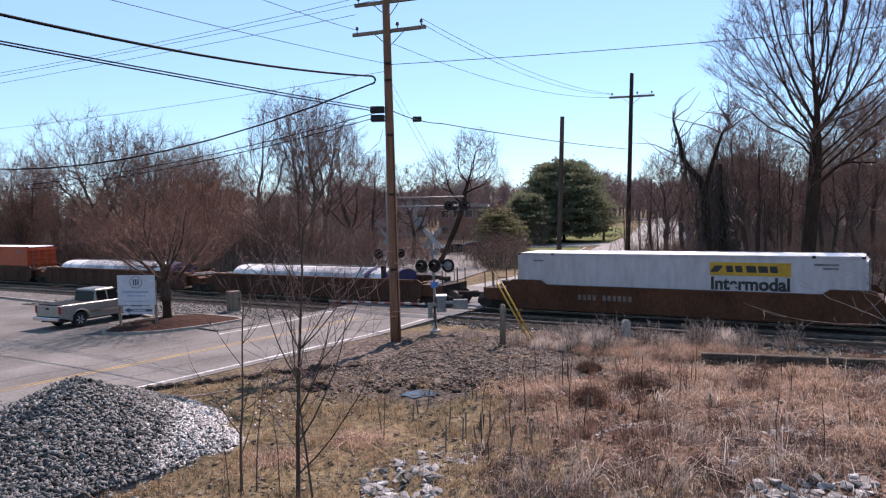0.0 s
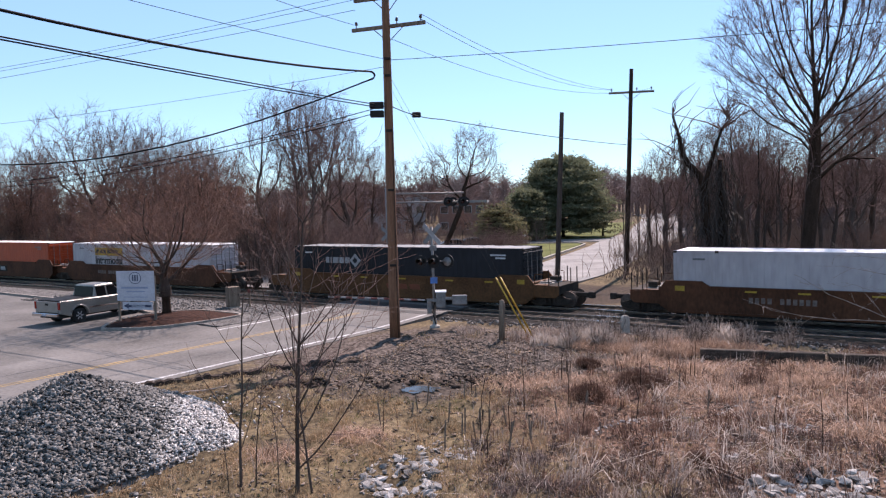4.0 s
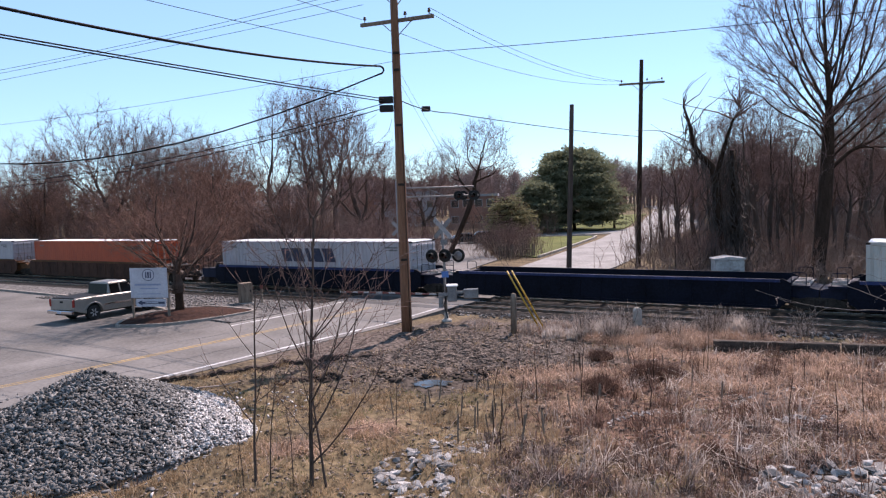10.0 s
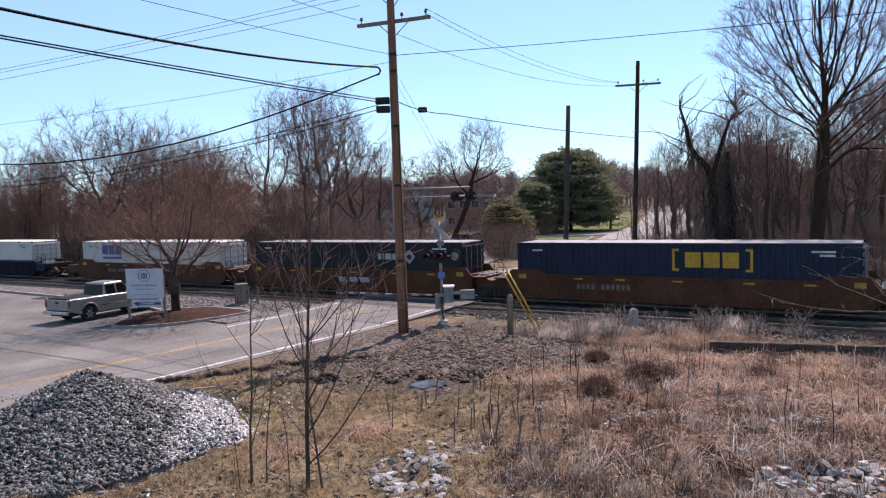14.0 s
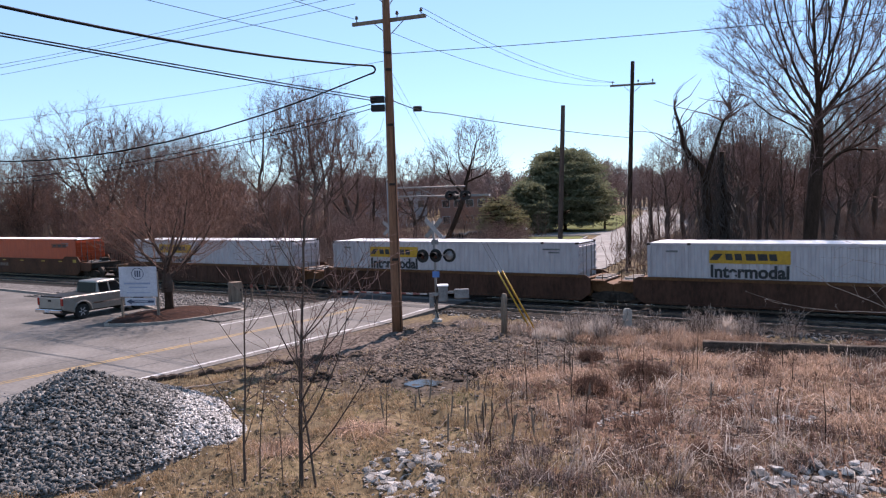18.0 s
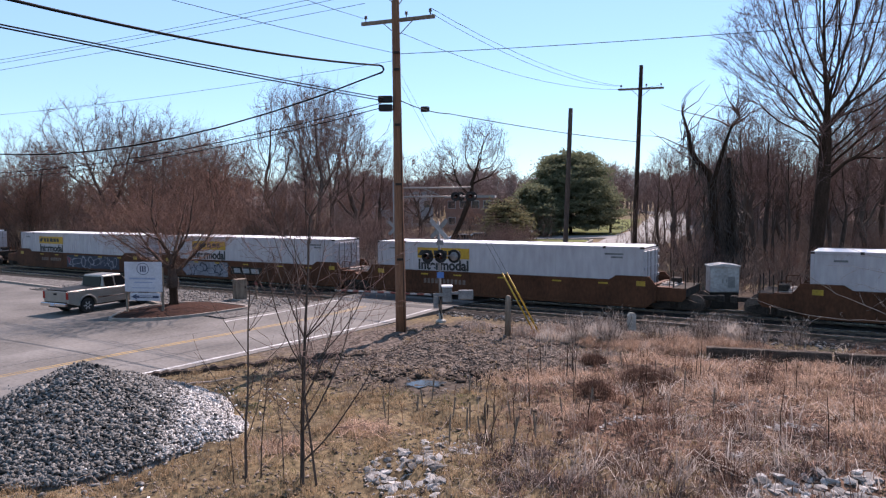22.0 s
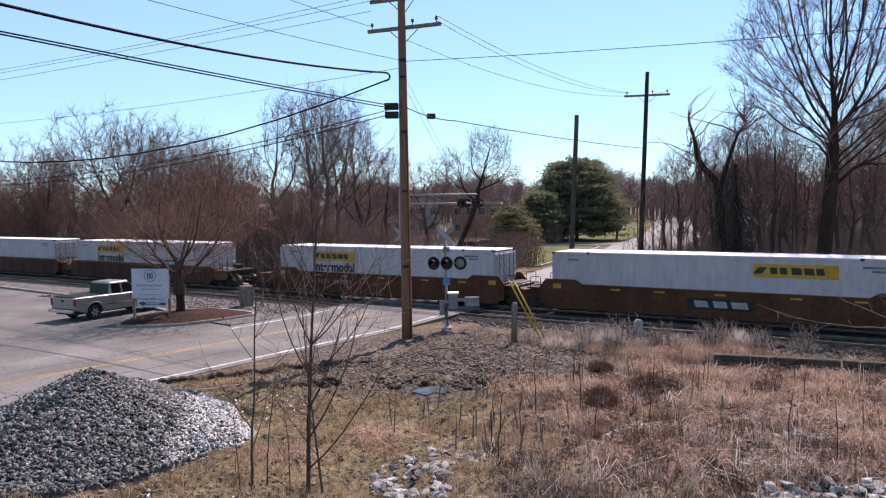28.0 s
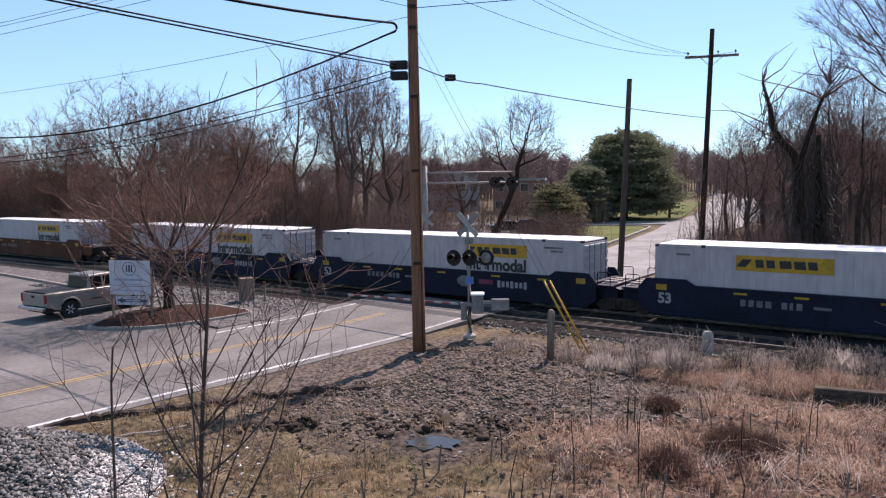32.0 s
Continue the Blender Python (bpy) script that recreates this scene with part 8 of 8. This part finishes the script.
lawn_kerb()
sheet("pine_lawn", [(27, 113), (33.2, 131), (42, 158), (50, 182), (30, 178), (8, 150), (8, 114)], 0.12, "green grass bank under the pine", LAWN)
sheet("far_lot", [(66, 122), (86, 118), (115, 140), (105, 150), (80, 146)], 0.10, "pale parking lot beyond the trees", PALE_ROAD)
sheet("crossing_verge", [(-14, 50), (0.6, 55.5), (4.9, 66), (4.6, 80), (5.0, 98), (-8, 103), (-30, 100), (-34, 70)], 0.06, "grey paved yard beyond the tracks", ASPHALT)


def building(label, x, y, w, d, h, wall_mat, bays, turn=0, storeys=1, roof="flat"):
    t = thing("building", label, "building", pose(x, y, ground_z(x, y) - 0.3, 0, 0, turn))
    part("wall", Mesh().box(-w / 2, w / 2, 0, d, 0, h), wall_mat, t)
    if roof == "flat":
        r = part("roof", Mesh().box(-w / 2 - 0.3, w / 2 + 0.3, -0.3, d + 0.3, h, h + 0.45), ROOF_GREY, t)
    else:
        r = part("roof", Mesh().prism([(-d * 0.1 - 0.4, h), (d / 2, h + d * 0.28), (d * 1.1 + 0.4, h)], -w / 2 - 0.4, w / 2 + 0.4, Matrix.Rotation(math.pi / 2, 4, "Z")), ROOF_GREY, t)
    for s in range(storeys):
        for i in range(bays):
            cx = -w / 2 + (i + 0.5) * w / bays
            z0 = 1.1 + s * 3.1
            win = part("window", Mesh().box(cx - 0.75, cx + 0.75, -0.06, 0.02, z0, z0 + 1.5), WALL_WHITE, t, "white window frame")
            part("pane", Mesh().box(cx - 0.65, cx + 0.65, -0.075, -0.055, z0 + 0.1, z0 + 1.4), PANE, win, "dark glass pane")
    return t


building("long pale low commercial building", -9, 150, 16, 14, 7.0, WALL_WHITE, 7, 4, 2)
building("red-brown low building behind trees", 6, 142, 9, 12, 6.2, WALL_BRICK, 4, -6, 2)
building("pale house with a pitched roof behind trees", -38, 172, 14, 9, 4.6, WALL_WHITE, 4, 8, 1, "gable")
solid("blue_facade_panel", Mesh().box(-14.0, -12.6, 146.5, 147.5, 0.2, 7.9), WALL_BLUE, "tall blue panel on the building front", "sign panel")


def steeple():
    t = thing("chimney", "pale flue rising from a roof behind trees", "chimney", pose(-43.6, 174, 3.5))
    part("stack", Mesh().box(-0.8, 0.8, -0.6, 0.6, 0, 6.6), WALL_WHITE, t, bevel=0.05)
    part("cap", Mesh().box(-1.0, 1.0, -0.8, 0.8, 6.6, 6.9), WALL_WHITE, t)


steeple()


def small_car(label, x, y, turn, paint):
    t = thing("parked_car", label, "car", pose(x, y, ground_z(x, y) + 0.12, 0, 0, turn), "parked cars beyond the tracks")
    part("body", Mesh().prism([(-2.2, 0.3), (2.2, 0.3), (2.25, 0.6), (2.1, 0.78), (1.2, 0.9), (-1.6, 0.95), (-2.15, 0.85), (-2.25, 0.6)], -0.85, 0.85), paint, t, bevel=0.04)
    part("cabin", Mesh().prism([(1.15, 0.9), (0.45, 1.38), (-1.0, 1.4), (-1.65, 0.95)], -0.72, 0.72), paint, t, bevel=0.04)
    for y0 in (-0.735, 0.715):
        part("side_window", Mesh().prism([(0.95, 0.95), (0.4, 1.3), (-0.95, 1.32), (-1.4, 0.98)], y0, y0 + 0.02), CAR_GLASS, t)
    part("windscreen", Mesh().add([(1.17, -0.66, 0.92), (1.17, 0.66, 0.92), (0.52, 0.62, 1.36), (0.52, -0.62, 1.36), (1.14, -0.66, 0.9), (1.14, 0.66, 0.9), (0.49, 0.62, 1.34), (0.49, -0.62, 1.34)], [(0, 1, 2, 3), (7, 6, 5, 4), (0, 4, 5, 1), (1, 5, 6, 2), (2, 6, 7, 3), (3, 7, 4, 0)]), CAR_GLASS, t)
    tyre = Mesh().lathe([(0.18, -0.1), (0.31, -0.1), (0.33, 0), (0.31, 0.1), (0.18, 0.1)], 14)
    rim = Mesh().lathe([(0.02, -0.09), (0.19, -0.105), (0.19, 0.105), (0.02, 0.09)], 12)
    for wx in (-1.35, 1.4):
        for wy in (-0.78, 0.78):
            w = part("tyre", tyre, RUBBER, t, m=pose(wx, wy, 0.33) @ pose(0, 0, 0, 90))
            part("rim", rim, CHROME, w, "metal rim")
    return t


WHITE_CAR = material("white_car_paint", grey(0.62), grey(0.7), 0.25, scale=2, fine=9, bump=0, spec=0.6)
DARK_CAR = material("dark_car_paint", grey(0.02), grey(0.04), 0.25, scale=2, fine=9, bump=0, spec=0.6)
for label, px, dep, turn, paint in (("white parked car behind bare trees", 1493, 128, 20, WHITE_CAR), ("white parked car behind bare trees", 1546, 124, 25, WHITE_CAR), ("silver parked car behind bare trees", 1455, 132, 15, PAINT),
                                    ("silver parked car behind bare trees", 1520, 138, 15, PAINT), ("dark parked car beyond the tracks", 828, 92, 10, DARK_CAR), ("dark parked car beyond the tracks", 862, 94, 0, DARK_CAR),
                                    ("white parked van behind bare trees", 1580, 130, 10, WHITE_CAR)):
    small_car(label, ray_x(px, dep), dep, turn, paint)


FENCE_WOOD = material("grey_fence_wood", (0.06, 0.046, 0.038), (0.17, 0.135, 0.11), 0.9, scale=2.5, fine=14, bump=0.3, stretch=(5, 5, 0.5), per_object=0.5, spec=0.1)


def picket_fence():
    t = thing("wooden_fence", "short weathered wooden fence beside the lawn", "fence")
    me = Mesh().prism([(-0.06, 0), (0.06, 0), (0.06, 1.15), (0, 1.25), (-0.06, 1.15)], -0.012, 0.012).data("slat", FENCE_WOOD)
    for i in range(11, 27):
        x, y = 2.6 + i * 0.22, 65.0 + i * 0.10
        part("slat", me, OLD_WOOD, t, m=pose(x, y, ground_z(x, y) + 0.05, random.uniform(-4, 4), 0, 36))
    for z in (0.4, 0.95):
        part("fence_rail", Mesh().tube([(4.95, 66.05, z), (8.4, 67.6, z)], 0.035, 5), OLD_WOOD, t)


picket_fence()


def signal_cabinet():
    t = thing("signal_cabinet", "white railway signal cabinet standing beyond the tracks", "cabinet", pose(14.65, 38.3, -0.13, 0, 0, -8))
    part("plinth", Mesh().box(-0.70, 0.70, -0.45, 0.45, -0.2, 0.95), TIE, t, "dark timber base")
    part("body", Mesh().box(-0.72, 0.72, -0.48, 0.48, 0.95, 2.25), CABINET_WHITE, t, bevel=0.02)
    part("roof", Mesh().prism([(-0.78, 2.25), (0.78, 2.25), (0.78, 2.32), (0, 2.42), (-0.78, 2.32)], -0.56, 0.56), CABINET_WHITE, t, bevel=0.01)
    for k in (-0.36, 0.36):
        d = part("door", Mesh().box(k - 0.33, k + 0.33, -0.5, -0.47, 1.02, 2.15), CABINET_WHITE, t)
        part("handle", Mesh().box(k * 0.25 - 0.02, k * 0.25 + 0.02, -0.53, -0.5, 1.45, 1.65), STEEL, d)
    part("vent", Mesh().box(0.16, 0.5, -0.51, -0.5, 1.2, 1.75), STEEL, t)


CABINET_WHITE = material("white_cabinet_paint", (0.36, 0.33, 0.30), (0.54, 0.50, 0.47), 0.7, scale=1.5, fine=9, bump=0.02, spec=0.1)
signal_cabinet()


def road_sign():
    x, y = ray_x(948, 100), 100
    t = thing("small_sign", "small white notice on a post by the lawn", "sign", pose(x, y, 0))
    part("post", Mesh().tube([(0, 0, -0.1), (0, 0, 1.6)], 0.04, 6), STEEL, t)
    part("notice", Mesh().box(-0.35, 0.35, -0.06, -0.04, 0.9, 1.7), WHITE_SIGN, t)
    x, y = ray_x(1057, 126), 126
    t = thing("low_sign", "low dark monument sign on the grass bank", "sign", pose(x, y, ground_z(x, y)))
    part("panel", Mesh().box(-1.3, 1.3, -0.1, 0.1, 0.5, 1.3), ROOF_GREY, t, bevel=0.03)
    for k in (-1.1, 1.1):
        part("post", Mesh().box(k - 0.08, k + 0.08, -0.08, 0.08, -0.1, 0.5), OLD_WOOD, t)


road_sign()


# ---- marks on the road ----
def dark_line(name, pts, w, label):
    pairs = []
    for i, (a, s) in enumerate(pts):
        b = pts[min(i + 1, len(pts) - 1)]
        c = pts[max(i - 1, 0)]
        d = Vector((b[0] - c[0], b[1] - c[1])).normalized()
        pairs.append((road_point(a - d.y * w, s + d.x * w, road_z(a)), road_point(a + d.y * w, s - d.x * w, road_z(a))))
    return ribbon(name, pairs, label, TAR, 0.003, thick=0.002)


# thin dark lines laid on the road in place of cable shadows
dark_line("road_shadow_line", [(-6 + i, 1.9 + 0.12 * math.sin(i * 1.3)) for i in range(20)], 0.025, "thin dark line on the asphalt for a cable shadow")
dark_line("road_shadow_line", [(-2 + i * 0.8, 5.2 + 0.15 * math.sin(i * 0.9)) for i in range(18)], 0.02, "thin dark line on the asphalt for a cable shadow")
dark_line("road_shadow_line", [(3.4 + 0.1 * math.sin(i * 2.0), -0.3 + i * 0.5) for i in range(15)], 0.02, "thin dark line on the asphalt for a cable shadow")


def crossing_panels():
    for n in (NEAR_N, MAIN_N):
        a = n - 14.8
        for off, w in ((-1.6, 0.7), (0, 1.2), (1.6, 0.7)):
            road_strip("crossing_panel", a + off - w / 2, a + off + w / 2, -0.6, 7.4, "dark timber and asphalt crossing panel", TAR, 0.006, 0.1, 0.3)


crossing_panels()


def motions():
    """The whole train rolls by at a steady speed."""
    for ob, u, z in CARRIED:
        rows = []
        for t in (0, 8, 16, 24, 32):
            p = track_point(MAIN_N, u + SPEED * t, z)
            rows.append((t, pose(p.x, p.y, p.z, 0, 0, TURN)))
        walk(ob, rows)


motions()
